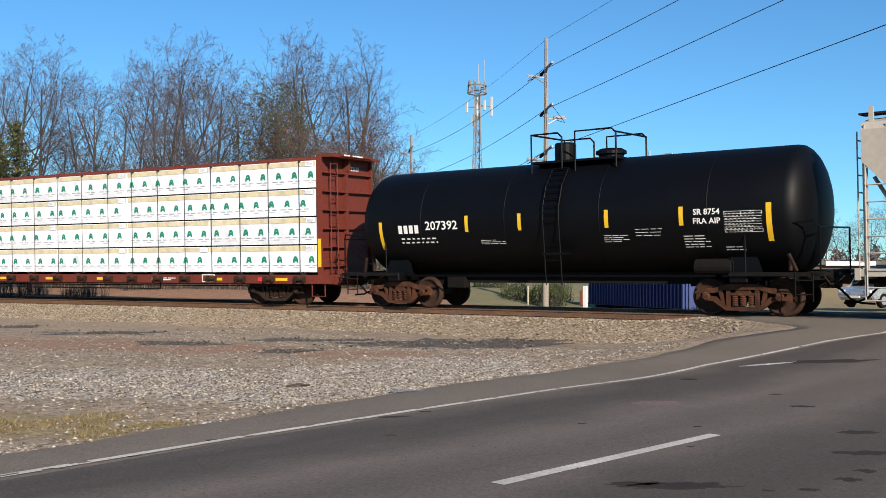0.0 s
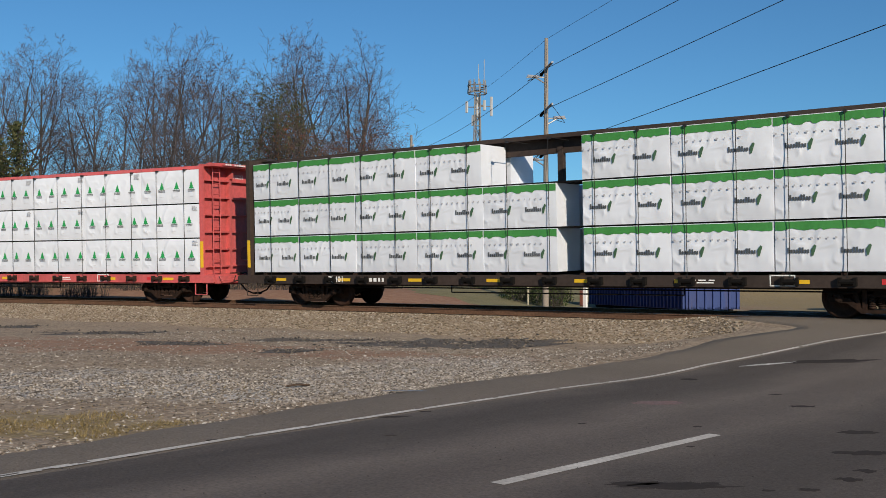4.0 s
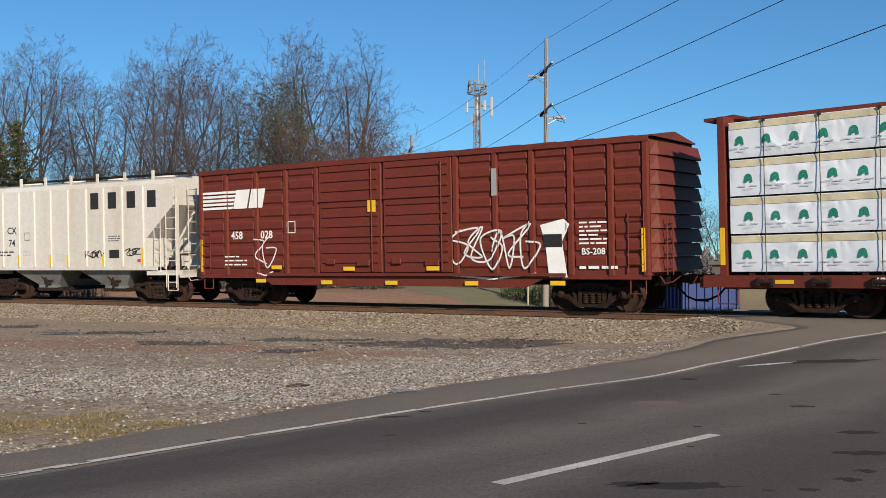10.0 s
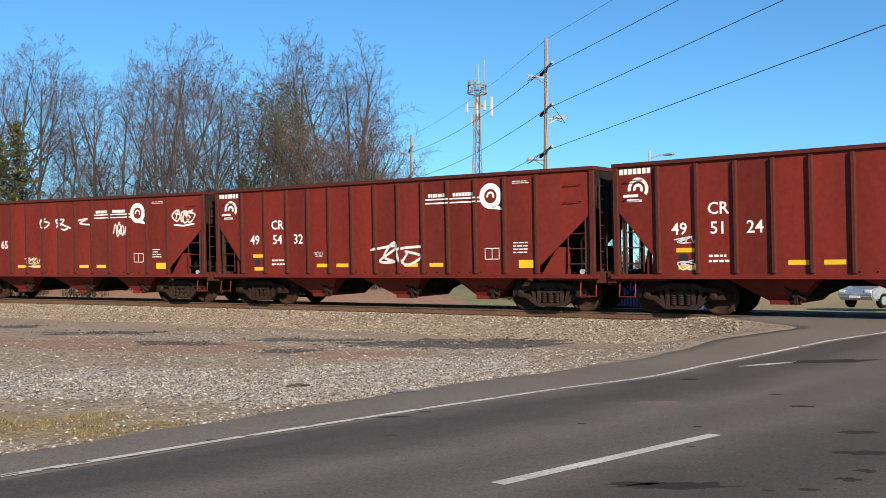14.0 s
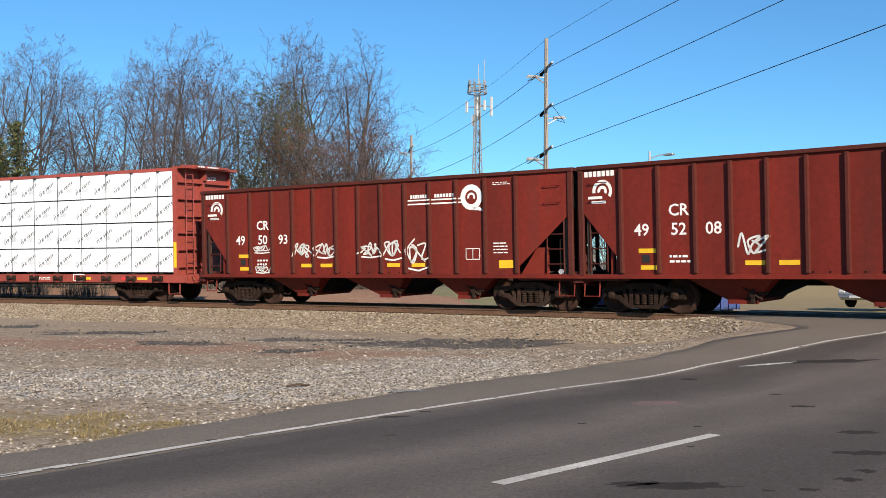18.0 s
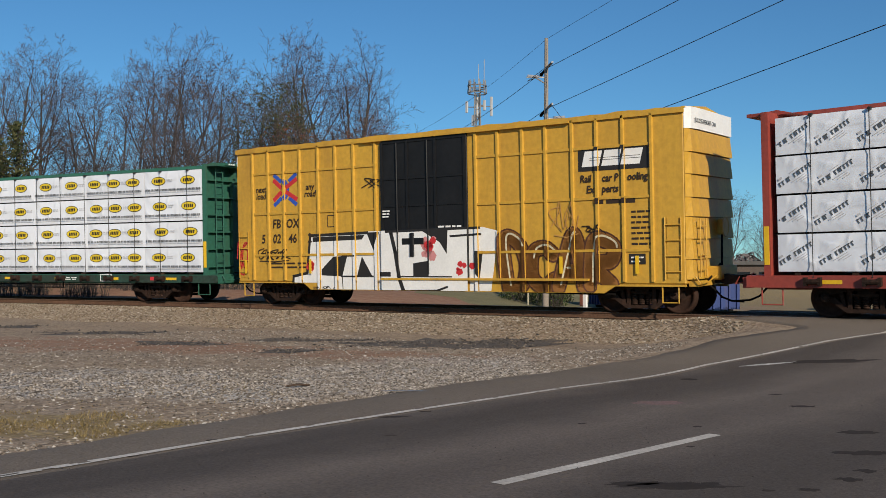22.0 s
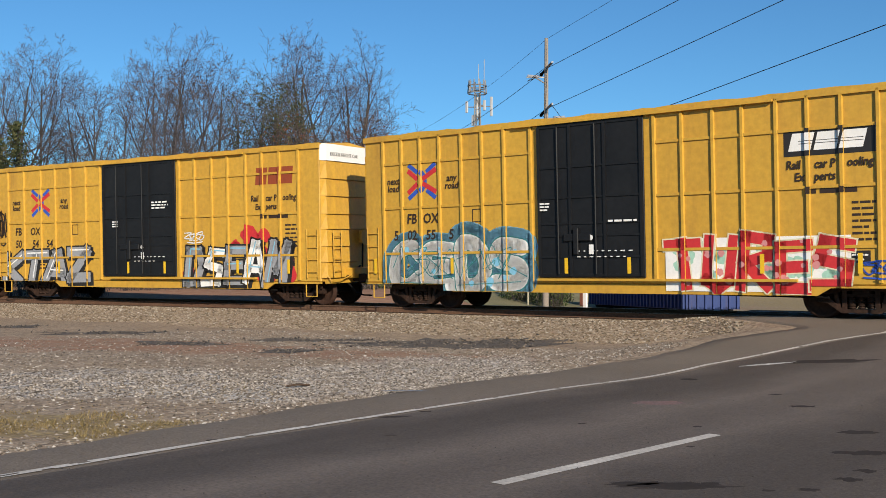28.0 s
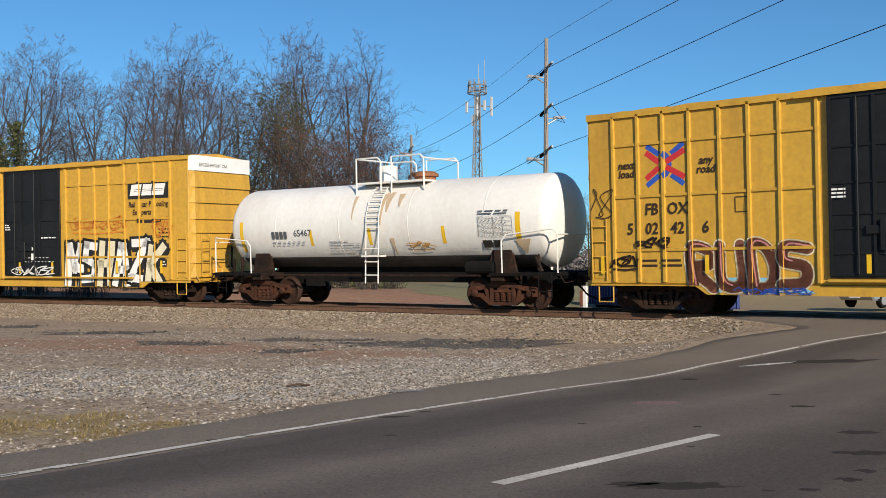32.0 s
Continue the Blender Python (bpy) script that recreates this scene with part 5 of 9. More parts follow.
def curved(run, n=6):
    """A run of points drawn as a smooth hand stroke."""
    p = [run[0]] + list(run) + [run[-1]]
    out = []
    for a, b, c, d in zip(p, p[1:], p[2:], p[3:]):
        for k in range(n):
            t = k / n
            out.append(tuple(0.5 * (2 * b[i] + (c[i] - a[i]) * t + (2 * a[i] - 5 * b[i] + 4 * c[i] - d[i]) * t * t + (3 * b[i] - a[i] - 3 * c[i] + d[i]) * t ** 3) for i in (0, 1)))
    return out + [run[-1]]


class Coat:
    """Flat paint that lies on a side, stepping over its posts; each marking becomes a part of its own."""

    def __init__(self, y, posts=(), half=0.05, proud=0.06, low=None):
        self.spans = []
        cuts = sorted(posts)
        at = -40.0
        for p in cuts:
            self.spans.append((at, p - half, y))
            self.spans.append((p - half, p + half, y - proud))
            at = p + half
        self.spans.append((at, 40.0, y))
        self.low, self.layer, self.groups = low, 0, []
        self.begin("emblem")

    def begin(self, name):
        self.name, self.bm, self.mats = name, bmesh.new(), []
        self.groups.append((name, self.bm, self.mats))

    def add(self, polys, material, lift=None):
        if material not in self.mats:
            self.mats.append(material)
        mi = self.mats.index(material)
        self.layer += 1
        h = 0.0025 + 0.0005 * self.layer
        for poly in polys:
            lo, hi = min(p[0] for p in poly), max(p[0] for p in poly)
            for a, b, y in self.spans:
                if hi > a and lo < b:
                    q = clip_x(list(poly), a, b)
                    if q and self.low:
                        q = clip_low(q, self.low((q[0][0] + q[2][0]) / 2))
                    if q:
                        vs = [self.bm.verts.new((px, y - h, pz)) for px, pz in q]
                        self.bm.faces.new(vs).material_index = mi

    def done(self, car):
        for name, bm, mats in self.groups:
            if not bm.faces:
                bm.free()
                continue
            for f in bm.faces:
                f.normal_update()
                if f.normal.y > 0:
                    f.normal_flip()
            me = bpy.data.meshes.new(name)
            bm.to_mesh(me)
            bm.free()
            for m in mats:
                me.materials.append(m)
            ob = part(name, me, None, car)
            if name in ("stencil", "wrap_print", "rust_streak"):
                tagged(ob, kind="stuff")


FORMS = {
    "hook": [[(0.95, 0.8), (0.6, 1), (0.12, 0.82), (0.05, 0.25), (0.5, 0), (0.95, 0.2)]],
    "rungs": [[(0.1, 0), (0.12, 1)], [(0.9, 0), (0.86, 1)], [(0.1, 0.48), (0.9, 0.55)]],
    "gable": [[(0.0, 0), (0.38, 1), (0.62, 1), (1, 0)], [(0.2, 0.33), (0.8, 0.33)]],
    "snake": [[(0.95, 0.9), (0.2, 0.97), (0.1, 0.6), (0.88, 0.45), (0.85, 0.08), (0.05, 0.05)]],
    "kick": [[(0.1, 0), (0.1, 1)], [(0.9, 1), (0.2, 0.5), (0.98, 0)]],
    "mast": [[(0, 0.95), (1, 0.95)], [(0.5, 0.95), (0.5, 0)]],
    "comb": [[(0.95, 0.97), (0.1, 0.95), (0.1, 0.05), (0.95, 0.05)], [(0.1, 0.5), (0.8, 0.52)]],
    "peaks": [[(0, 0), (0.1, 1), (0.5, 0.35), (0.9, 1), (1, 0)]],
    "bow": [[(0.1, 0), (0.1, 1), (0.7, 0.95), (0.95, 0.5), (0.7, 0.05), (0.1, 0)]],
    "flag": [[(0.1, 0), (0.1, 1), (0.85, 0.92), (0.85, 0.58), (0.15, 0.48), (0.92, 0)]],
    "bolt": [[(0.05, 0.95), (0.95, 0.95), (0.1, 0.05), (0.95, 0.05)]],
    "cup": [[(0.1, 1), (0.1, 0.2), (0.5, 0), (0.9, 0.2), (0.9, 1)]],
}


def fat(points, w):
    """Square-ended quads along a run of points, w wide."""
    out = []
    for (ax, az), (bx, bz) in zip(points, points[1:]):
        d = math.hypot(bx - ax, bz - az) or 1e-6
        ux, uz = (bx - ax) / d * w / 2, (bz - az) / d * w / 2
        out.append([(ax - ux - uz, az - uz + ux), (ax - ux + uz, az - uz - ux), (bx + ux + uz, bz + uz - ux), (bx + ux - uz, bz + uz + ux)])
    return out


def piece(coat, x0, x1, z0, z1, forms, fill, outline, seed, halo=None, weight=0.2, edge=0.07, shine=None, lean=0.0, drop=None, rounded=False):
    """A spray-painted piece of fat overlapping shapes, drawn one after the other."""
    coat.begin("spray_painting")
    rnd = random.Random(seed)
    w, hgt = (x1 - x0) / len(forms), z1 - z0
    wt = weight * hgt
    shapes = []
    for i, form in enumerate(forms):
        dz, sz, tilt = rnd.uniform(-0.04, 0.05) * hgt, rnd.uniform(0.88, 1.03), lean + rnd.uniform(-0.1, 0.1)
        runs = [[(x0 + w * (i + 0.08 + 0.84 * px) + tilt * (pz - 0.5) * hgt + rnd.uniform(-0.03, 0.03) * w, z0 + dz + (0.06 + 0.88 * pz) * hgt * sz + rnd.uniform(-0.02, 0.02) * hgt) for px, pz in run]
                for run in FORMS[form]]
        shapes.append([curved(r) for r in runs] if rounded else runs)
    line_of = stroke if rounded else fat
    if halo:
        coat.add([q for runs in shapes for r in runs for q in stroke(curved(r, 3), wt + 0.5 * hgt * rnd.uniform(0.7, 1.1))], halo)
    if drop:
        coat.add([q for runs in shapes for r in runs for q in line_of([(px + 0.09, pz - 0.07) for px, pz in r], wt + 2 * edge)], drop)
    fills = fill if isinstance(fill, (list, tuple)) else (fill,)
    for i, runs in enumerate(shapes):
        coat.add([q for r in runs for q in line_of(r, wt + 2 * edge)], outline)
        coat.add([q for r in runs for q in line_of(r, wt)], fills[i % len(fills)])
        if shine:
            coat.add([q for r in runs for q in line_of([(a + wt * 0.2, b + wt * 0.22) for a, b in r[:max(2, len(r) // 2)]], wt * 0.14)], shine)


def blobs(rnd, n, x0, x1, z0, z1, r):
    """Soft uneven spray spots."""
    out = []
    for _ in range(n):
        cx, cz, rr = rnd.uniform(x0, x1), rnd.uniform(z0, z1), r * rnd.uniform(0.4, 1.1)
        out.append([(cx + rr * math.cos(a) * rnd.uniform(0.75, 1.15), cz + rr * math.sin(a) * rnd.uniform(0.75, 1.15)) for a in (k * math.pi / 8 for k in range(16))])
    return out


def tag_scrawl(coat, x0, x1, z0, z1, n, material, seed, w=0.04):
    """A looping hand-drawn line that runs on without letters."""
    coat.begin("scrawl")
    rnd = random.Random(seed)
    runs, run = [], []
    step_x, hgt = (x1 - x0) / n, z1 - z0
    for i in range(n):
        a, u = x0 + step_x * i, rnd.uniform
        loop = rnd.choice((((0.0, u(0.3, 0.5)), (u(0.2, 0.4), u(0.8, 1.1)), (u(0.5, 0.7), u(0.0, 0.3)), (u(0.75, 0.95), u(0.5, 0.8))),
                           ((u(0.5, 0.9), u(0.8, 1.05)), (u(0.0, 0.2), u(0.5, 0.8)), (u(0.3, 0.6), u(0.0, 0.15)), (u(0.85, 1.0), u(0.4, 0.6)), (u(0.3, 0.5), u(0.6, 0.75))),
                           ((0.0, u(0.0, 0.2)), (u(0.3, 0.9), u(0.5, 1.0)), (u(-0.2, 0.3), u(0.5, 0.9)), (u(0.6, 1.0), u(-0.1, 0.3))),
                           ((0.0, u(0.6, 0.9)), (u(0.5, 1.1), u(0.7, 1.0)), (u(-0.1, 0.4), u(0.2, 0.4)), (u(0.7, 1.1), u(0.1, 0.3)))))
        run += [(a + step_x * (2.1 * px - 0.55), z0 + hgt * pz) for px, pz in loop]
        if rnd.random() < 0.35:
            runs.append(run)
            run = []
    runs.append(run)
    polys = [q for r in runs if len(r) > 1 for q in stroke(curved(r), w)]
    if rnd.random() < 0.6:
        polys += stroke([(x0, z0 - 0.12 * hgt), ((x0 + x1) / 2, z0 - 0.2 * hgt), (x1, z0 - 0.08 * hgt)], w)
    coat.add(polys, material)


def lines_of_bars(coat, x0, x1, z0, z1, rows, material, seed, fill=0.62, chunk=(0.12, 0.45)):
    """Small stencilled writing too fine to read."""
    coat.begin("stencil")
    rnd = random.Random(seed)
    polys = []
    hgt = (z1 - z0) / rows
    for i in range(rows):
        z = z1 - hgt * (i + 1) + hgt * 0.15
        x = x0
        end = x1 - rnd.uniform(0, 0.35) * (x1 - x0)
        while x < end:
            w = rnd.uniform(*chunk) * (x1 - x0)
            polys.append(rect(x, min(x + w, x1), z, z + hgt * fill))
            x += w + 0.06 * (x1 - x0)
    coat.add(polys, material)


def glyphs(coat, x0, x1, z0, z1, count, material, lean=0.0, gap=0.22):
    """Plain slanted blocks in the place of a brand name."""
    coat.begin("logo")
    w, h = (x1 - x0) / count, z1 - z0
    polys = []
    for i in range(count):
        a, b = x0 + w * i, x0 + w * (i + 1 - gap)
        for u, v in ((0.0, 1.0),):
            polys.append([(px + lean * (pz - z0), pz) for px, pz in rect(a, b, z0 + h * u, z0 + h * v)])
    coat.add(polys, material)


def disc(cx, cz, rx, rz=None, n=20):
    rz = rz or rx
    return [(cx + rx * math.cos(2 * math.pi * i / n), cz + rz * math.sin(2 * math.pi * i / n)) for i in range(n)]


def arc_band(cx, cz, r0, r1, a0, a1, n=12):
    out = []
    for i in range(n):
        t0, t1 = radians(a0 + (a1 - a0) * i / n), radians(a0 + (a1 - a0) * (i + 1) / n)
        out.append([(cx + r0 * math.cos(t0), cz + r0 * math.sin(t0)), (cx + r1 * math.cos(t0), cz + r1 * math.sin(t0)),
                    (cx + r1 * math.cos(t1), cz + r1 * math.sin(t1)), (cx + r0 * math.cos(t1), cz + r0 * math.sin(t1))])
    return out


# ---- yellow high-cube boxcars ----
FB_POSTS_L = [-7.17, -6.47, -5.78, -5.08, -4.31, -3.6, -2.87, -2.02]
FB_POSTS_R = [1.55, 2.27, 3.05, 3.76, 4.55, 5.25, 5.98, 6.75]
FB_L, FB_W, FB_FAR = 7.59, 1.50, 1.64


def post_mesh(name, h, material, half=0.05, proud=0.06):
    bm = bmesh.new()
    z0, z1 = 0.0, h
    prof = [(-half, 0), (-half * 0.65, -proud), (half * 0.65, -proud), (half, 0)]
    lo = [bm.verts.new((x, y, z0)) for x, y in prof]
    hi = [bm.verts.new((x, y, z1)) for x, y in prof]
    for i in range(3):
        bm.faces.new((lo[i], lo[i + 1], hi[i + 1], hi[i]))
    bm.faces.new(lo[::-1])
    bm.faces.new(hi)
    bm.faces.new((lo[0], hi[0], hi[3], lo[3]))
    return mesh_of(bm, name, material)


def rib_mesh(half, w, rise, material):
    """A raised seam across a ridged roof."""
    bm = bmesh.new()
    rows = [[bm.verts.new((x, y, z)) for y, z in ((-w, 0.0), (-w, 0.03), (0, rise + 0.03), (w, 0.03), (w, 0.0))] for x in (-half, half)]
    for k in range(4):
        bm.faces.new((rows[0][k], rows[0][k + 1], rows[1][k + 1], rows[1][k]))
    for r in rows:
        bm.faces.new(r)
    return mesh_of(bm, "roof_rib", material)


FB_RIB = rib_mesh(0.04, 1.53, 0.14, YELLOW)
FB_POST = post_mesh("side_post", 4.22, YELLOW)
FB_RAIL_L = mesh_of(boxes((-2.6, 2.6, -0.035, 0.0, -0.035, 0.035)), "side_rail", YELLOW)
FB_DOOR = None


def door_meshes():
    return (mesh_of(boxes((-1.53, 1.53, -0.06, 0.0, 0.0, 4.06), bevel=0.015), "plug_door", BLACK), mesh_of(boxes((-0.035, 0.035, -0.1, -0.05, 0.05, 4.0)), "door_post", BLACK),
            mesh_of(boxes((-1.5, 1.5, -0.085, -0.05, -0.025, 0.025)), "door_bar", BLACK))


def end_slab(x, sg, z0, z1, low, high):
    """A stiffened piece of an end wall: flush at the near corner, standing out by low and high at its foot and head."""
    bm = bmesh.new()
    rows = []
    for y, k in ((-1.49, 0.06), (-1.3, 0.75), (-0.9, 1.0), (1.6, 1.0)):
        rows.append([bm.verts.new((x + sg * d, y, z)) for d, z in ((0.0, z0), (low * k, z0), (low * k * 0.97, z0 + 0.05), (high * k, z1), (0.0, z1))])
    for a, b in zip(rows, rows[1:]):
        for i in range(5):
            j = (i + 1) % 5
            bm.faces.new((a[i], a[j], b[j], b[i]))
    bm.faces.new(rows[0])
    bm.faces.new(rows[-1][::-1])
    return bm


def end_panel(car, x, sg, za, zb):
    return part("end_panel", end_slab(x, sg, zb, za - 0.01, 0.185, 0.125), YELLOW, car)


def boxcar(s, number, seed, label, art, faded_logo=False):
    car = thing("boxcar", label, "boxcar", "yellow boxcars of the train")
    z0, z1 = 0.78, 5.12
    # one car of the row is a longer series with wider panels towards its trailing end
    back = 8.22 if faded_logo else 7.9
    posts_l = [-7.63, -6.69, -5.7, -4.88, -4.02, -3.2, -2.42] if faded_logo else FB_POSTS_L
    bm = boxes((-back, FB_L, -FB_W, FB_FAR, z0, z1), bevel=0.03)
    part("body", bm, YELLOW, car)
    roof = bmesh.new()
    bay = (FB_L + back) / 16
    for k in range(16):
        x0, x1 = -back + k * bay, -back + (k + 1) * bay
        v = [roof.verts.new(p) for p in ((x0, -1.56, z1), (x1, -1.56, z1), (x1, 0, z1 + 0.14), (x0, 0, z1 + 0.14), (x0, 1.7, z1), (x1, 1.7, z1))]
        roof.faces.new((v[0], v[1], v[2], v[3]))
        roof.faces.new((v[3], v[2], v[5], v[4]))
    part("roof", roof, YELLOW, car)
    for k in range(17):
        part("roof_rib", FB_RIB, None, car, at=(-back + k * bay, 0, z1))
    dent = random.Random(seed)
    for y in (-1.56, 1.64):
        top = [(FB_L + 0.02 - (FB_L + back + 0.04) * k / 44, z1 + 0.035 + dent.uniform(-0.022, 0.022) + (0.03 if k % 11 == 5 else 0)) for k in range(45)]
        part("roof_rail", prism(bmesh.new(), [(-back - 0.02, z1 - 0.12), (FB_L + 0.02, z1 - 0.12)] + top, y, y + 0.06), YELLOW, car)
    # the sill drops deeper between the trucks
    part("side_sill", prism(bmesh.new(), [(-back, 0.74), (-5.0, 0.74), (-4.7, 0.54), (5.4, 0.54), (5.7, 0.72), (FB_L, 0.72), (FB_L, 0.775), (-back, 0.775)], -1.5, -1.44), YELLOW, car)
    part("side_sill", boxes((-back, FB_L, 1.6, 1.66, 0.6, 0.86)), YELLOW, car)
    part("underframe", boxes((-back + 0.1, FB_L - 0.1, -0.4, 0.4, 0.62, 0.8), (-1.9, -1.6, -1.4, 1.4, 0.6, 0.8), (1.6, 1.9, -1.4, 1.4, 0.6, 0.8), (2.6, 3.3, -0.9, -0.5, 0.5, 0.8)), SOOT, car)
    wide = 1.18 if faded_logo else 1.0
    for x in posts_l + FB_POSTS_R:
        part("side_post", FB_POST, None, car, at=(x, -FB_W, 0.84))
    for z in (4.3, 2.99, 1.64):
        part("side_rail", FB_RAIL_L, None, car, at=(-5.02 if faded_logo else -4.57, -FB_W, z))
        part("side_rail", FB_RAIL_L, None, car, at=(4.15, -FB_W, z))
    part("door_track", boxes((-2.5, 4.5, -1.62, -1.5, 4.99, 5.05)), YELLOW, car)
    part("door_track", boxes((-1.8, 5.0, -1.64, -1.5, 0.86, 0.92)), YELLOW, car)
    door = part("plug_door", FB_DOOR[0], None, car, at=Matrix.Translation((-0.41 if faded_logo else -0.25, -1.5, 0.94)) @ Matrix.Diagonal((wide, 1, 1, 1)))
    for x in (-1.49, -0.55, 0.45, 1.46):
        part("door_post", FB_DOOR[1], None, door, at=(x, 0, 0))
    for z in (0.08, 0.55, 1.1, 1.42, 2.1, 2.9, 3.98):
        part("door_bar", FB_DOOR[2], None, door, at=(0, 0, z))
    for x in (-0.9, 0.2):
        part("locking_rod", tubes([[(x, -0.12, 0.1), (x, -0.12, 3.96)]], 0.022), BLACK, door)
    part("door_gear", boxes((-0.75, 0.05, -0.13, -0.08, 0.95, 1.15), (-0.45, -0.3, -0.16, -0.1, 0.6, 1.3), bevel=0.02), BLACK, door)
    for sg in (-1, 1):
        x = FB_L if sg > 0 else -back
        xl = x - sg * 0.3
        for za, zb in zip((4.62, 4.05, 3.5, 2.93, 2.45, 1.9, 1.4), (4.05, 3.5, 2.93, 2.45, 1.9, 1.4, 0.9)):
            end_panel(car, x, sg, za, zb)
        part("end_band", end_slab(x, sg, 4.62, 5.15, 0.17, 0.17), WHITE, car, "white excess-height band")
        part("end_platform", boxes((x if sg > 0 else x - 0.22, x + 0.22 if sg > 0 else x, -1.3, 1.3, 0.72, 0.86)), YELLOW, car)
        ladder(car, x + sg * 0.26, -0.95, 0.95, 2.4, 0.42, YELLOW, True)
        ladder(car, xl, -1.5, 0.9, 2.45, 0.42, YELLOW, stand=0.05)
        part("ladder_panel", boxes((xl - 0.17, xl + 0.17, -1.512, -1.5, 0.92, 2.42)), YELLOW, car)
        stirrup(car, xl - sg * 0.12, -1.45, 0.74, YELLOW)
    part("brake_wheel", lathe(bmesh.new(), [(0.25, FB_L + 0.32), (0.28, FB_L + 0.335), (0.25, FB_L + 0.35), (0.21, FB_L + 0.335)], "x", 18, (0, 0.5, 2.2)), YELLOW, car)
    part("brake_housing", boxes((FB_L + 0.15, FB_L + 0.32, 0.35, 0.65, 2.0, 2.4), (FB_L + 0.1, FB_L + 0.5, -0.4, 0.9, 0.86, 1.2), bevel=0.03), YELLOW, car)
    part("brake_rigging", tubes([[(FB_L + 0.25, 0.4, 0.9), (FB_L + 0.25, 0.45, 2.0)], [(FB_L + 0.25, -0.6, 0.85), (FB_L + 0.25, 0.3, 1.25)], [(2.0, -1.2, 0.55), (5.6, -1.25, 0.5)]], 0.03), SOOT, car)
    for x in (-7.5, -4.65, -0.95, 0.85, 4.2, 6.35):
        part("reflector", boxes((x - 0.05, x + 0.05, -1.575, -1.57, 1.05, 1.5)), REFLECT, car)
    # markings
    c = Coat(-FB_W, posts_l + FB_POSTS_R, low=lambda x: 0.56 if -4.6 < x < 5.3 else 0.76)
    cut = []
    for a, b, y in c.spans:
        if a < -1.78 < b or (a >= -1.97 and b <= 1.5):
            cut += [(a, -1.78, y), (-1.78, 1.28, -1.605), (1.28, b, y)]
        else:
            cut.append((a, b, y))
    c.spans = cut
    cx, cz = -5.73, 3.74

    def slant(x0, z0, x1, z1, w):
        return stroke([(x0, z0), (x1, z1)], w)[:1]
    c.add([q for sx in (-1, 1) for sz in (-1, 1) for q in slant(cx + sx * 0.16, cz + sz * 0.26, cx + sx * 0.5, cz + sz * 0.5, 0.13)] + arc_band(cx - 0.22, cz, 0.26, 0.4, -60, 60, 8), P_BLUE)
    c.add([q for sx in (-1, 1) for sz in (-1, 1) for q in slant(cx + sx * (0.02 if sx > 0 else 0.16), cz + sz * 0.06, cx + sx * 0.52, cz + sz * 0.33, 0.14)], P_RED)
    if faded_logo:
        glyphs(c, 4.95, 6.55, 3.95, 4.5, 3, paint("faded_red", (0.27, 0.055, 0.018)), 0.1, 0.12)
    else:
        c.add([rect(4.72, 6.72, 3.7, 4.32)], INK)
        glyphs(c, 4.82, 6.5, 3.82, 4.22, 3, WHITE, 0.25, 0.12)
        c.add([rect(5.05, 6.45, z, z + 0.014) for z in (3.97, 4.03)], INK)
    c.begin("stencil")
    c.add([rect(5.2, 5.42, 2.84, 3.0), rect(5.5, 6.3, 2.84, 2.98)], P_DARKTXT)
    lines_of_bars(c, 6.18, 6.68, 1.75, 2.7, 7, P_DARKTXT, seed, 0.4, (0.2, 0.5))
    c.add([rect(6.1, 6.55, 1.28, 1.55)], INK)
    lines_of_bars(c, 6.16, 6.5, 1.32, 1.52, 2, WHITE, seed + 1, 0.4)
    lines_of_bars(c, -6.4, -4.4, 1.2, 1.45, 2, P_DARKTXT, seed + 2, 0.45, (0.15, 0.3))
    c.add([q for q in stroke([(-3.95, 2.5), (-3.65, 2.5), (-3.65, 2.85), (-3.95, 2.85), (-3.95, 2.5)], 0.025)], P_DARKTXT)
    lines_of_bars(c, 0.3, 1.1, 3.3 if faded_logo else 2.35, 3.6 if faded_logo else 2.45, 3 if faded_logo else 1, WHITE, seed + 3, 0.5, (0.1, 0.3))
    lines_of_bars(c, -0.6, 1.1, 1.45, 1.75, 2, WHITE, seed + 4, 0.16, (0.03, 0.08))
    c.add([rect(-0.25, -0.12, 1.55, 1.8), disc(-0.2, 1.98, 0.07)], WHITE)
    lines_of_bars(c, -1.7, -1.4, 2.7, 2.95, 3, WHITE, seed + 5, 0.5, (0.3, 0.5))
    art(c)
    c.done(car)
    xn, xa = (-7.14, -4.4) if faded_logo else (-6.8, -4.66)
    for text, x, z in (("next", xn, 3.78), ("load", xn, 3.56), ("any", xa, 3.78), ("road", xa, 3.56)):
        sign(text, x, -FB_W - 0.018, z, 0.27, P_DARKTXT, car, bold=0.006, shear=0.15, squeeze=0.95)
    if faded_logo:
        letters = (("FB", -7.04, 2.64), ("OX", -6.06, 2.64), (number[:2], -7.04, 2.16), (number[2:4], -6.04, 2.16), (number[4:], -5.23, 2.16))
    else:
        letters = (("FB", -6.12, 2.64), ("OX", -5.43, 2.64), (number[0], -6.72, 2.16), (number[1:3], -6.12, 2.16), (number[3:5], -5.43, 2.16), (number[5:], -4.7, 2.16))
    for text, x, z in letters:
        sign(text, x, -FB_W - 0.018, z, 0.4, P_DARKTXT, car, bold=0.008, shear=0.1, squeeze=0.9)
    for text, x, z in (("Rail", 4.93, 3.5), ("car P", 5.62, 3.5), ("ooling", 6.37, 3.5), ("Ex", 5.06, 3.22), ("perts", 5.62, 3.22)):
        sign(text, x, -FB_W - 0.018, z, 0.27, P_DARKTXT, car, bold=0.007, shear=0.12, squeeze=0.82)
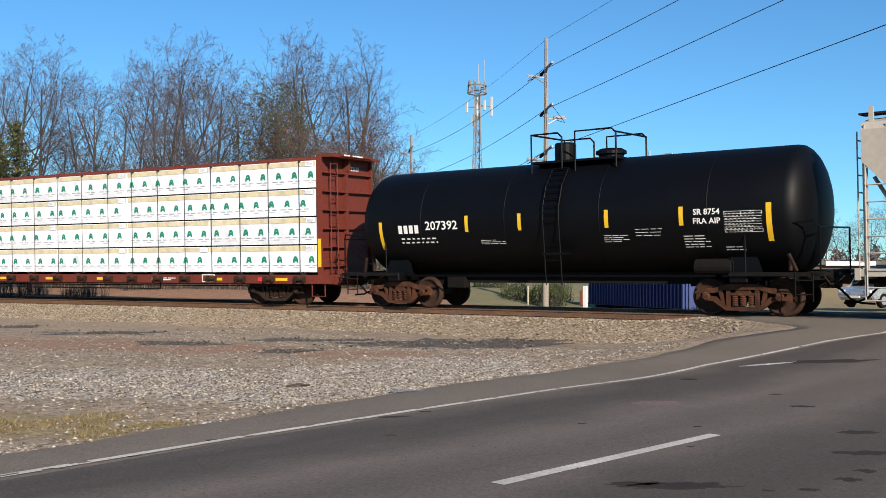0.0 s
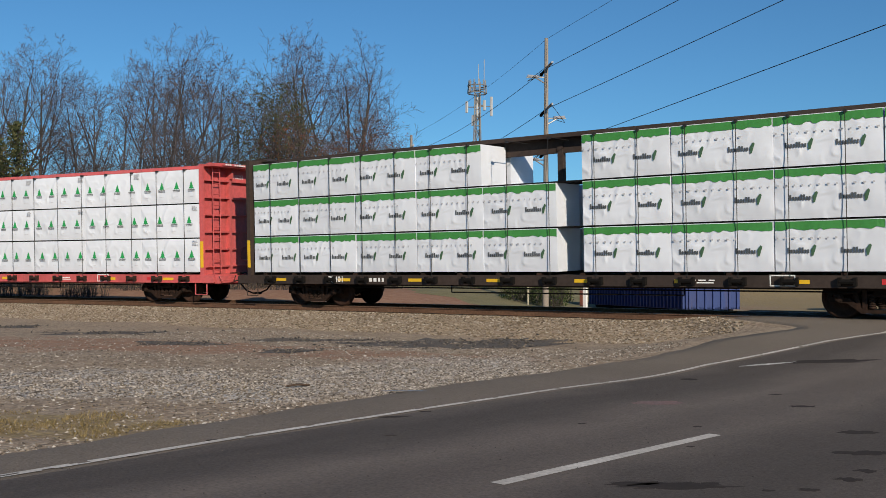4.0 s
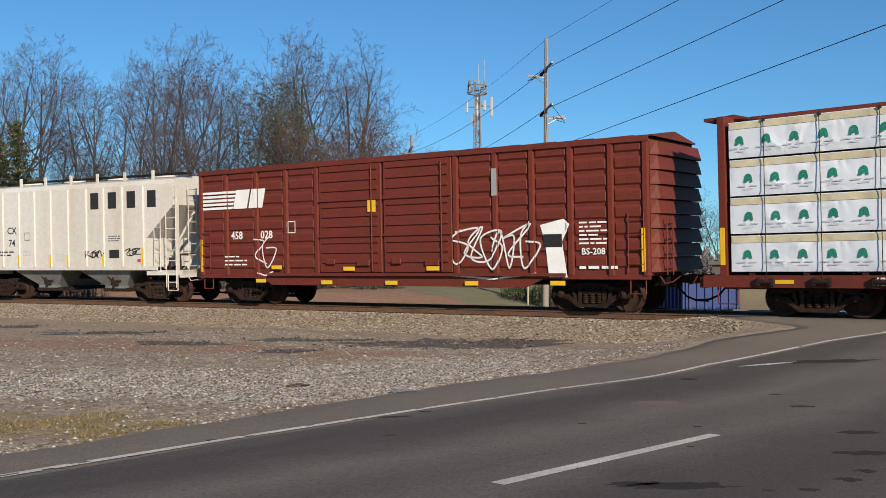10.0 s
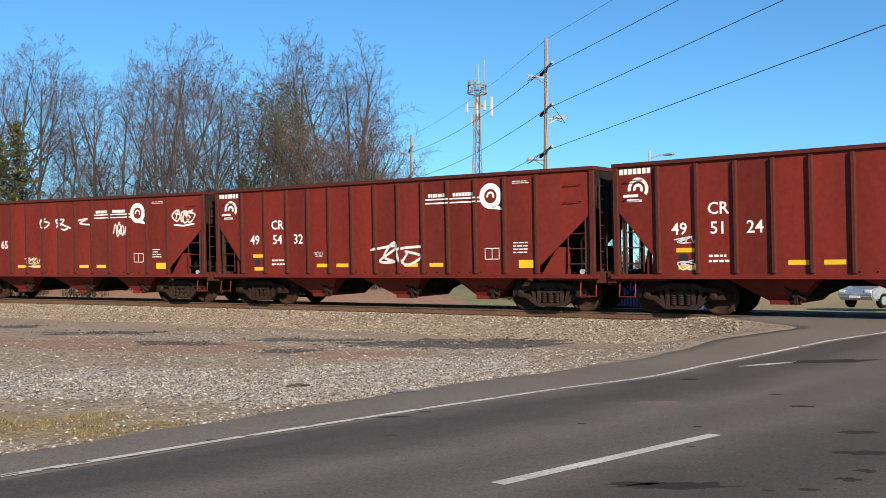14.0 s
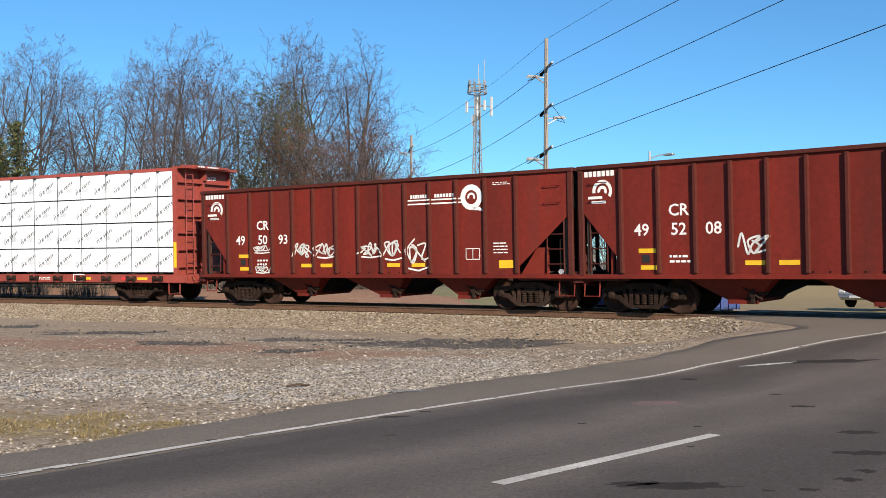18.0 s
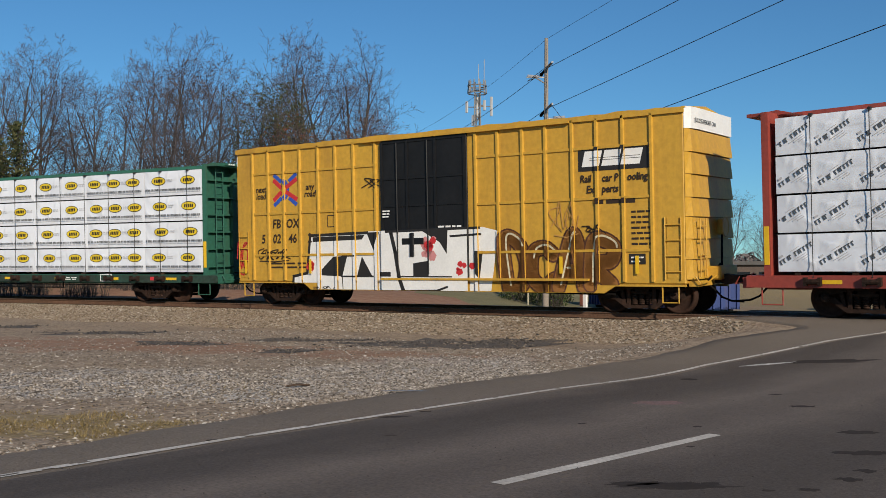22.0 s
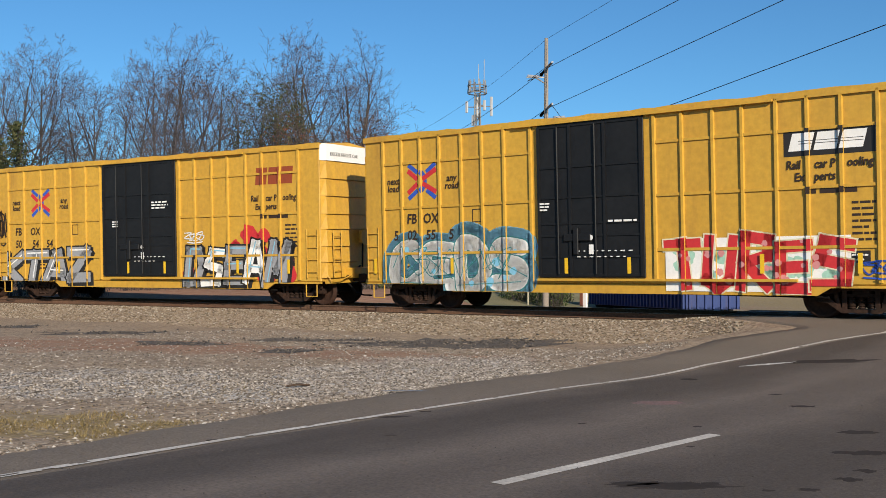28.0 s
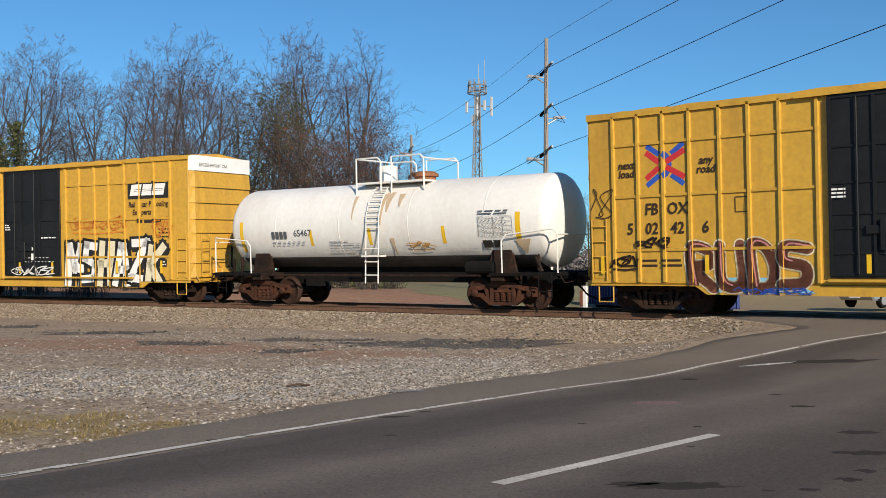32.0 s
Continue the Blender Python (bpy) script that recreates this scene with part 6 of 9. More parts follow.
    sign("EXCESS HEIGHT CAR", 0, 0, 0, 0.16, INK, car).matrix_basis = pose(FB_L + 0.176, -0.4, 4.83, 0, 0, 90)
    trucks(car, 12.45)
    ends_gear(car, FB_L + 0.2, YELLOW)
    TRAIN.append((car, s, 12.45))
    return car


FB_DOOR = door_meshes()


def art_14(c):
    rnd = random.Random(3)
    c.begin("spray_painting")
    c.add([[(-5.46, 0.56), (-5.42, 0.96), (-4.84, 1.06), (-4.7, 2.26), (-2.25, 2.32), (1.72, 2.35), (2.25, 2.23), (1.99, 0.56)]], WHITE)
    c.add(fat([(-5.45, 0.58), (-5.42, 0.96), (-4.84, 1.06), (-4.68, 2.24), (-2.39, 2.28)], 0.09) + fat([(-1.58, 2.29), (1.62, 2.33)], 0.07), INK)
    c.add([[(-4.58, 2.19), (-2.48, 2.22), (-2.6, 2.08), (-4.58, 2.04)], [(-2.41, 2.29), (-1.92, 2.29), (-2.14, 1.73)], [(-4.23, 1.17), (-3.74, 1.57), (-3.18, 1.59), (-3.39, 0.96), (-4.23, 0.99)], [(-2.81, 0.96), (-2.6, 1.57), (-2.2, 0.96)], [(-1.92, 1.1), (-1.43, 1.1), (-1.43, 0.96), (-1.92, 0.96)]], INK)
    c.add(fat([(-3.37, 1.59), (-2.88, 1.59)], 0.05) + fat([(-3.42, 0.96), (-2.18, 0.96)], 0.05) + fat([(-3.39, 0.92), (-3.37, 0.58)], 0.03) + fat([(-2.11, 1.28), (-2.11, 0.56)], 0.03), INK)
    c.add(stroke([(-1.4, 2.26), (-1.26, 1.73), (-1.12, 0.92), (-0.96, 0.52)], 0.13), INK)
    c.add([[(-0.28, 2.29), (0.63, 2.29), (0.59, 1.61), (0.35, 1.95)], [(-0.6, 1.35), (-0.05, 1.42), (-0.05, 0.96), (-0.6, 0.96)], [(1.45, 1.68), (1.74, 1.68), (1.62, 0.92), (1.45, 1.1)]], INK)
    c.add(fat([(-1.18, 0.96), (0.73, 0.96)], 0.04) + fat([(0.73, 2.11), (1.66, 2.15)], 0.06) + stroke([(-0.96, 0.54), (0.23, 0.56), (0.59, 0.67)], 0.06), INK)
    c.add(blobs(rnd, 9, -0.28, 0.18, 1.55, 2.1, 0.2), P_PINK)
    c.add(blobs(rnd, 5, -0.28, 0.18, 1.64, 2.01, 0.14), P_RED)
    c.add(blobs(rnd, 5, 0.88, 1.43, 1.01, 1.37, 0.12) + blobs(rnd, 2, -4.7, -4.58, 1.19, 1.37, 0.16), P_RED)
    tag_scrawl(c, -4.93, -3.77, 0.51, 0.67, 6, INK, 7, 0.02)
    piece(c, 2.35, 5.8, 0.62, 2.02, ("bow", "hook", "gable", "flag"), P_UMBER, P_BROWN, 8, weight=0.26, edge=0.045, shine=P_CREAM, rounded=True)
    tag_scrawl(c, -7.85, -7.5, 1.2, 2.2, 2, P_RED, 4, 0.05)
    tag_scrawl(c, -6.9, -5.6, 1.5, 1.85, 6, P_DARKTXT, 5, 0.03)
    tag_scrawl(c, -2.4, -1.85, 3.6, 4.0, 2, P_DARKTXT, 6, 0.03)
    tag_scrawl(c, 4.0, 4.7, 2.15, 2.9, 4, P_TAN, 16, 0.025)
    tag_scrawl(c, 4.9, 5.4, 2.1, 2.3, 3, P_DARKTXT, 17, 0.03)


def art_16(c):
    piece(c, 1.75, 5.1, 0.72, 1.98, ("hook", "rungs", "gable", "snake"), (WHITE, INK), INK, 12, halo=P_SKY, weight=0.24, edge=0.06, shine=P_GREY)
    c.add(blobs(random.Random(2), 8, 1.8, 5.1, 0.7, 1.9, 0.12), P_TEAL)
    tag_scrawl(c, 1.8, 5.1, 2.1, 2.4, 13, P_TEAL, 13, 0.045)
    c.begin("spray_painting")
    c.add(blobs(random.Random(5), 26, -5.2, -2.0, 0.85, 1.75, 0.42), P_TAN)
    c.add(blobs(random.Random(6), 12, -5.0, -2.1, 0.8, 1.6, 0.28), P_BROWN)
    c.add(blobs(random.Random(7), 9, -4.9, -2.2, 0.9, 1.9, 0.2), P_CREAM)
    tag_scrawl(c, 5.5, 6.4, 0.85, 1.2, 4, P_DARKTXT, 15, 0.035)
    tag_scrawl(c, -0.9, 0.3, 1.2, 1.7, 4, P_GREY, 16, 0.05)


def art_17(c):
    piece(c, -6.9, -2.2, 0.64, 1.95, ("hook", "comb", "bow", "snake"), WHITE, P_TEAL, 21, halo=P_SKY, weight=0.34, edge=0.035, rounded=True)
    c.add(blobs(random.Random(8), 10, -6.6, -2.4, 0.75, 1.8, 0.13), P_SKY)
    tag_scrawl(c, -6.6, -2.4, 0.9, 1.8, 9, P_TEAL, 25, 0.025)
    c.begin("spray_painting")
    c.add([rect(1.8, 6.15, 0.62, 1.9)], WHITE)
    c.add(blobs(random.Random(9), 30, 2.1, 5.9, 0.9, 1.7, 0.24), P_MINT)
    piece(c, 1.85, 6.2, 0.62, 1.95, ("mast", "cup", "flag", "comb", "snake"), P_RED, P_CREAM, 22, weight=0.2, edge=0.035)
    c.add(blobs(random.Random(10), 24, 2.0, 6.0, 0.7, 1.8, 0.09), P_PINK)
    tag_scrawl(c, 6.4, 7.2, 1.0, 1.35, 4, P_BLUE, 24, 0.04)


def art_18(c):
    piece(c, -8.05, -3.0, 0.72, 1.95, ("kick", "mast", "gable", "bolt"), P_GREY, INK, 31, weight=0.3, edge=0.06, shine=WHITE, drop=INK, lean=0.12)
    c.begin("spray_painting")
    c.add(blobs(random.Random(11), 16, 4.0, 6.5, 0.9, 2.3, 0.34), P_RED)
    c.add(blobs(random.Random(12), 6, 1.6, 2.4, 0.7, 1.2, 0.2), P_RED)
    piece(c, 1.75, 6.3, 0.68, 2.1, ("bow", "snake", "comb", "gable", "peaks"), (P_GREY, WHITE), INK, 32, weight=0.2, edge=0.06, shine=P_SKY, drop=INK, lean=0.15)
    tag_scrawl(c, -8.17, -7.72, 2.35, 3.5, 4, P_DARKTXT, 33, 0.06)
    tag_scrawl(c, 1.9, 2.6, 2.15, 2.5, 3, WHITE, 34, 0.04)


def art_19(c):
    c.begin("spray_painting")
    c.add([[(-5.0, 0.6), (-4.2, 0.95), (-2.9, 0.95), (-2.1, 0.6)]], P_SKY)
    piece(c, -5.2, -2.2, 0.66, 1.82, ("flag", "cup", "bow", "snake"), P_RUSSET, P_CREAM, 41, weight=0.22, edge=0.035, rounded=True, shine=P_PINK)
    c.begin("spray_painting")
    c.add(blobs(random.Random(13), 8, 1.5, 2.2, 0.8, 1.7, 0.3) + blobs(random.Random(14), 6, 6.0, 6.6, 0.8, 1.5, 0.25), P_LILAC)
    piece(c, 1.75, 4.9, 0.62, 2.05, ("cup", "rungs", "bow", "hook"), (WHITE, P_CREAM), INK, 42, weight=0.3, edge=0.025, rounded=True)
    piece(c, 4.8, 6.3, 0.62, 2.1, ("gable", "flag"), P_SAGE, P_GREEN, 43, weight=0.3, edge=0.035, shine=WHITE, rounded=True)
    tag_scrawl(c, -6.4, -5.7, 1.7, 1.95, 4, P_DARKTXT, 44, 0.05)
    tag_scrawl(c, -7.2, -6.5, 1.2, 1.5, 4, P_DARKTXT, 47, 0.05)
    tag_scrawl(c, -7.7, -7.2, 2.6, 3.3, 2, P_DARKTXT, 45, 0.025)
    tag_scrawl(c, -3.9, -2.2, 0.58, 0.72, 8, P_BLUE, 46, 0.025)


def art_21(c):
    piece(c, 1.6, 6.4, 0.66, 2.2, ("peaks", "snake", "rungs", "gable", "bolt", "kick"), (WHITE, WHITE, P_CREAM), INK, 51, weight=0.19, edge=0.1, drop=INK, lean=0.1)
    tag_scrawl(c, 1.9, 4.6, 2.6, 3.1, 8, P_ORANGE, 52, 0.045)
    tag_scrawl(c, -1.2, 0.9, 0.95, 1.3, 6, WHITE, 53, 0.04)
    tag_scrawl(c, 6.0, 6.8, 2.3, 3.0, 3, P_ORANGE, 54, 0.045)


# ---- brown ribbed boxcar with two plug doors ----
def brown_boxcar(s):
    car = thing("boxcar", "oxide-brown ribbed boxcar with double doors and white scrawls", "boxcar")
    hl, w, z0, z1 = 8.15, 1.5, 0.98, 4.5
    part("body", boxes((-hl, hl, -w, w, z0, z1), bevel=0.03), BROWN, car)
    roof = bmesh.new()
    for i in range(14):
        x0, x1 = -hl + i * hl / 7, -hl + (i + 1) * hl / 7
        v = [roof.verts.new(p) for p in ((x0, -1.58, z1), (x1, -1.58, z1), (x1, 0, z1 + 0.2), (x0, 0, z1 + 0.2), (x0, 1.58, z1), (x1, 1.58, z1))]
        roof.faces.new((v[0], v[1], v[2], v[3]))
        roof.faces.new((v[3], v[2], v[5], v[4]))
    part("roof", roof, BROWN, car)
    rib = rib_mesh(0.12, 1.56, 0.2, BROWN)
    for k in range(15):
        part("roof_rib", rib, None, car, at=(-hl + k * hl / 7, 0, z1))
    for y in (-1.6, 1.54):
        part("roof_rail", boxes((-hl, hl, y, y + 0.06, z1 - 0.12, z1 + 0.03)), BROWN, car)
    posts = [-8.05, -6.85, -5.45, -4.15, -2.85, 2.35, 3.65, 4.8, 5.95, 7.1, 8.05]
    pm = post_mesh("side_post", z1 - z0 - 0.1, BROWN, 0.09, 0.08)
    for x in posts:
        part("side_post", pm, None, car, at=(x, -w, z0 + 0.02))
    rib = bmesh.new()
    a = [rib.verts.new(p) for p in ((-0.5, 0, 0), (0.5, 0, 0), (0.45, -0.045, 0.05), (-0.45, -0.045, 0.05), (0.45, -0.045, 0.26), (-0.45, -0.045, 0.26), (0.5, 0, 0.34), (-0.5, 0, 0.34))]
    for q in ((0, 1, 2, 3), (3, 2, 4, 5), (5, 4, 6, 7), (0, 3, 5, 7), (1, 6, 4, 2)):
        rib.faces.new([a[k] for k in q])
    rm = mesh_of(rib, "side_rib", BROWN)
    for a, b in zip(posts, posts[1:]):
        for i in range(8 if b - a < 2 else 0):
            part("side_rib", rm, None, car, at=Matrix.Translation(((a + b) / 2, -w, z0 + 0.22 + i * 0.42)) @ Matrix.Diagonal(((b - a - 0.2), 1, 1, 1)))
    dm = mesh_of(boxes((-1.22, 1.22, -0.07, 0, 0, 3.3), bevel=0.02), "plug_door", BROWN)
    dr = mesh_of(prism(bmesh.new(), [(-1.1, 0), (1.1, 0), (1.05, 0.1), (-1.05, 0.1)], -0.11, -0.06), "door_rib", BROWN)
    dbar = mesh_of(boxes((-1.2, 1.2, -0.12, -0.06, -0.03, 0.03)), "door_bar", BROWN)
    for x in (-1.5, 1.02):
        d = part("plug_door", dm, None, car, at=(x, -w, z0 + 0.1))
        for z in (0.3, 0.6, 0.9, 1.4, 1.7, 2.0, 2.5, 2.8, 3.1):
            part("door_rib", dr, None, d, at=(0, 0, z))
        for z in (1.12, 2.22):
            part("door_bar", dbar, None, d, at=(0, 0, z))
        part("door_handle", boxes((-0.9, -0.55, -0.16, -0.1, 0.25, 0.42), (0.3, 0.8, -0.16, -0.1, 0.2, 0.36), bevel=0.02), BROWN, d)
        part("locking_rod", tubes([[(0.9, -0.14, 0.05), (0.9, -0.14, 3.2)]], 0.02), BROWN, d)
    part("door_track", boxes((-4.9, 5.8, -1.66, -1.5, 0.98, 1.06)), BROWN, car)
    part("side_sill", prism(bmesh.new(), [(-hl, 0.9), (-5.2, 0.9), (-4.8, 0.68), (4.6, 0.68), (5.1, 0.9), (hl, 0.9), (hl, 1.02), (-hl, 1.02)], -1.55, -1.48), BROWN, car)
    part("underframe", boxes((-hl, hl, -0.4, 0.4, 0.7, 0.95), (-2, -1.7, -1.4, 1.4, 0.7, 0.95), (1.7, 2, -1.4, 1.4, 0.7, 0.95)), SOOT, car)
    for sg in (-1, 1):
        for i in range(9):
            part("end_rib", end_slab(sg * hl, sg, 1.08 + 0.37 * i, 1.43 + 0.37 * i, 0.26, 0.17), BROWN, car)
        ladder(car, sg * 7.8, -w, 1.1, 2.6, 0.42, BROWN)
        ladder(car, sg * (hl + 0.32), -1.0, 1.0, 2.5, 0.4, BROWN, True)
        stirrup(car, sg * 7.8, -1.48, 0.95, BROWN)
        part("reflector", boxes((sg * 8.0 - 0.05, sg * 8.0 + 0.05, -1.6, -1.59, 1.1, 2.2)), REFLECT, car)
    for x, z in ((-4.5, 1.25), (-1.5, 1.2), (1.6, 1.2), (-5.2, 0.82), (-2.4, 0.78), (0.1, 0.78), (2.9, 0.78), (5.6, 0.8)):
        part("reflector", boxes((x - 0.22, x + 0.22, -1.64, -1.63, z - 0.06, z + 0.06)), REFLECT, car)
    part("placard", boxes((-0.75, -0.45, -1.635, -1.62, 2.9, 3.25)), REFLECT, car, "yellow notice plate")
    part("repair_patch", boxes((3.58, 3.74, -1.6, -1.585, 3.2, 3.95)), P_GREY, car, "bare metal repair patch on a post")
    c = Coat(-w - 0.045, posts, 0.09, 0.04)
    for i in range(5):
        c.add([[(-7.95, 3.2 + 0.13 * i), (-6.55 + 0.05 * i, 3.2 + 0.13 * i), (-6.5 + 0.05 * i, 3.28 + 0.13 * i), (-7.95, 3.28 + 0.13 * i)]], WHITE)
    glyphs(c, -6.5, -5.1, 3.2, 3.82, 2, WHITE, 0.25, 0.1)
    lines_of_bars(c, -6.9, -5.9, 1.3, 1.7, 3, WHITE, 2, 0.35)
    lines_of_bars(c, 6.2, 7.0, 1.8, 2.45, 6, WHITE, 3, 0.4)
    lines_of_bars(c, 6.2, 7.4, 1.15, 1.3, 1, WHITE, 4, 0.5)
    c.add(stroke([(-4.05, 2.35), (-3.75, 2.35), (-3.75, 2.7), (-4.05, 2.7), (-4.05, 2.35)], 0.03), WHITE)
    tag_scrawl(c, 2.2, 4.9, 1.15, 2.4, 7, WHITE, 61, 0.05)
    tag_scrawl(c, -5.4, -4.75, 1.2, 2.3, 2, WHITE, 62, 0.045)
    c.add([[(5.05, 2.35), (5.75, 2.5), (5.95, 2.35), (5.7, 1.9), (5.85, 0.95), (5.3, 0.95), (5.2, 1.9)]], WHITE)
    c.add([rect(5.15, 5.7, 1.75, 2.1)], INK)
    c.done(car)
    for text, x, z in (("458", -6.35, 2.3), ("028", -5.0, 2.3)):
        sign(text, x, -w - 0.05, z, 0.36, WHITE, car, bold=0.006)
    sign("BS-208", 6.6, -w - 0.05, 1.62, 0.24, WHITE, car, bold=0.004)
    trucks(car, 12.6)
    ends_gear(car, hl + 0.2, BROWN)
    TRAIN.append((car, s, 12.6))


# ---- centerbeam flat cars with wrapped lumber ----
def bundle_mesh(w, h, d, seed, material):
    """A wrapped stack: a box with pulled, uneven faces."""
    rnd = random.Random(seed)
    nx, nz = max(3, round(w / 0.45)), 4
    verts, faces = [], []

    def grid(fn, nu, nv):
        base = len(verts)
        for j in range(nv + 1):
            for i in range(nu + 1):
                verts.append(fn(i / nu, j / nv))
        for j in range(nv):
            for i in range(nu):
                a = base + j * (nu + 1) + i
                faces.append((a, a + 1, a + nu + 2, a + nu + 1))
    off = rnd.uniform(0, 50)

    def front(u, v):
        e = 1 - max(abs(2 * u - 1), abs(2 * v - 1)) ** 8
        n = noise.noise((u * w * 1.7 + off, v * h * 2.3, off))
        n2 = noise.noise((u * w * 2.6 + v * 3 + off, v * h * 1.2 - u, off + 7))
        return ((u - 0.5) * w, -d / 2 - e * (0.02 + 0.018 * n + 0.009 * n2), v * h)
    grid(front, nx * 3, nz * 2)
    grid(lambda u, v: ((u - 0.5) * w, -d / 2 + v * d, h + 0.012 * noise.noise((u * w * 2 + off, v * 2, 3))), nx, 2)
    grid(lambda u, v: ((0.5 - u) * w, d / 2, v * h), nx, 1)
    grid(lambda u, v: ((u - 0.5) * w, d / 2 - v * d, 0), nx, 1)
    grid(lambda u, v: (w / 2, -d / 2 + u * d, v * h), 2, 2)
    grid(lambda u, v: (-w / 2, d / 2 - u * d, v * h), 2, 2)
    me = bpy.data.meshes.new("lumber_package")
    me.from_pydata(verts, [], faces)
    me.polygons.foreach_set("use_smooth", [True] * len(faces))
    me.materials.append(material)
    return me, lambda x, z: front(min(max(x / w + 0.5, 0), 1), min(max(z / h, 0), 1))[1]


P_TEALGREEN, P_WRAPTAN, P_WRAPGREEN = paint("logo_green", (0.015, 0.22, 0.14)), mat("tan_wrap_band", (0.6, 0.53, 0.36), 0.5, big=2, fine=6, amount=0.6, bump=0.1, fine_mix=0.12), paint("wrap_green", (0.05, 0.24, 0.05))
P_TREE, P_SLATE, P_FAINT = paint("tree_green", (0.02, 0.33, 0.09)), paint("slate_ink", (0.09, 0.1, 0.11)), paint("faint_ink", (0.5, 0.5, 0.52))
P_LEMON = paint("lemon", (0.75, 0.55, 0.03))


def print_arch(c, w, h, rnd):
    c.add([rect(-w / 2 + 0.02, w / 2 - 0.02, h * 0.8, h - 0.015)], P_WRAPTAN)
    n = max(1, int(w / 0.62))
    ph = rnd.uniform(-0.15, 0.15)
    shapes, bars = [], []
    for i in range(n):
        x = -w / 2 + w * (i + 0.5) / n + ph
        if abs(x) > w / 2 - 0.12:
            continue
        z = h * 0.36
        shapes += arc_band(x, z + 0.12, 0.02, 0.09, 0, 180, 6)
        shapes += [[(x - 0.09, z + 0.12), (x - 0.03, z + 0.12), (x - 0.035, z), (x - 0.115, z)], [(x + 0.02, z + 0.12), (x + 0.09, z + 0.12), (x + 0.11, z), (x + 0.05, z)],
                   rect(x - 0.035, x + 0.035, z + 0.04, z + 0.115)]
        bars += [rect(x - 0.26, x - 0.04, z - 0.09, z - 0.07), rect(x + 0.04, x + 0.24, z - 0.09, z - 0.07), rect(x - 0.1, x + 0.14, z - 0.16, z - 0.145)]
    c.add(shapes, P_TEALGREEN)
    c.add(bars, P_FAINT)
    if rnd.random() < 0.7:
        c.add([rect(w / 2 - 0.38, w / 2 - 0.06, h * 0.8, h * 0.97)], WRAP)
        lines_of_bars(c, w / 2 - 0.35, w / 2 - 0.1, h * 0.83, h * 0.95, 3, P_FAINT, rnd.randrange(999), 0.5)


def print_tree(c, w, h, rnd):
    n = max(1, int(w / 0.6))
    ph = rnd.uniform(-0.15, 0.15)
    tri, bars, thin = [], [], []
    for i in range(n):
        x = -w / 2 + w * (i + 0.5) / n + ph
        if abs(x) > w / 2 - 0.16:
            continue
        z = h * 0.42
        k = 0.74
        tri += [[(x + k * u, z + k * v) for u, v in q] for q in (((-0.07, 0.24), (0.07, 0.24), (0, 0.38)), ((-0.115, 0.13), (0.115, 0.13), (0.03, 0.27), (-0.03, 0.27)),
                                                                ((-0.16, 0.03), (0.16, 0.03), (0.05, 0.17), (-0.05, 0.17)), ((-0.02, 0.0), (0.02, 0.0), (0.02, 0.04), (-0.02, 0.04)))]
        bars += [rect(x - 0.15 + 0.039 * m, x - 0.121 + 0.039 * m, z - 0.045, z) for m in range(8)]
        thin += [rect(x - 0.15, x + 0.15, z - 0.078, z - 0.066), rect(x - 0.09, x + 0.09, z - 0.25, z - 0.243)]
    c.add(tri, P_TREE)
    c.add(bars + thin[0::2], P_SLATE)
    c.add(thin[1::2], P_FAINT)
    if rnd.random() < 0.6:
        lines_of_bars(c, w / 2 - 0.3, w / 2 - 0.06, h * 0.8, h * 0.96, 4, P_FAINT, rnd.randrange(999), 0.55)


def print_green(c, w, h, rnd):
    zs = [h - 0.015]
    pts = [(-w / 2 + 0.01, h - 0.015), (w / 2 - 0.01, h - 0.015)]
    x = w / 2 - 0.01
    while x > -w / 2 + 0.08:
        pts.append((x, h * 0.83 + rnd.uniform(-0.035, 0.03)))
        x -= rnd.uniform(0.05, 0.11)
    pts.append((-w / 2 + 0.01, h * 0.82))
    quads = []
    low = pts[2:]
    for (ax, az), (bx, bz) in zip(low, low[1:]):
        quads.append([(ax, az), (ax, h - 0.015), (bx, h - 0.015), (bx, bz)])
    c.add(quads, P_WRAPGREEN)
    n = max(1, int(w / 0.95))
    bars, leaf = [], []
    for i in range(n):
        x = -w / 2 + w * (i + 0.45) / n + rnd.uniform(-0.1, 0.1)
        if abs(x) > w / 2 - 0.32:
            continue
        z = h * 0.36
        bars += [rect(x - 0.28 + 0.062 * k, x - 0.235 + 0.062 * k, z, z + (0.13 if k in (0, 4, 5) else 0.085)) for k in range(8)]
        leaf += [[(x + 0.25, z - 0.06), (x + 0.29, z - 0.06), (x + 0.36, z + 0.16), (x + 0.32, z + 0.2), (x + 0.24, z + 0.08)]]
    c.add(bars, P_SLATE)
    c.add(leaf, paint("leaf_ink", (0.06, 0.13, 0.07)))
    lines_of_bars(c, -w / 2 + 0.05, w / 2 - 0.05, h * 0.62, h * 0.76, 1, P_FAINT, rnd.randrange(999), 0.25, (0.01, 0.03))


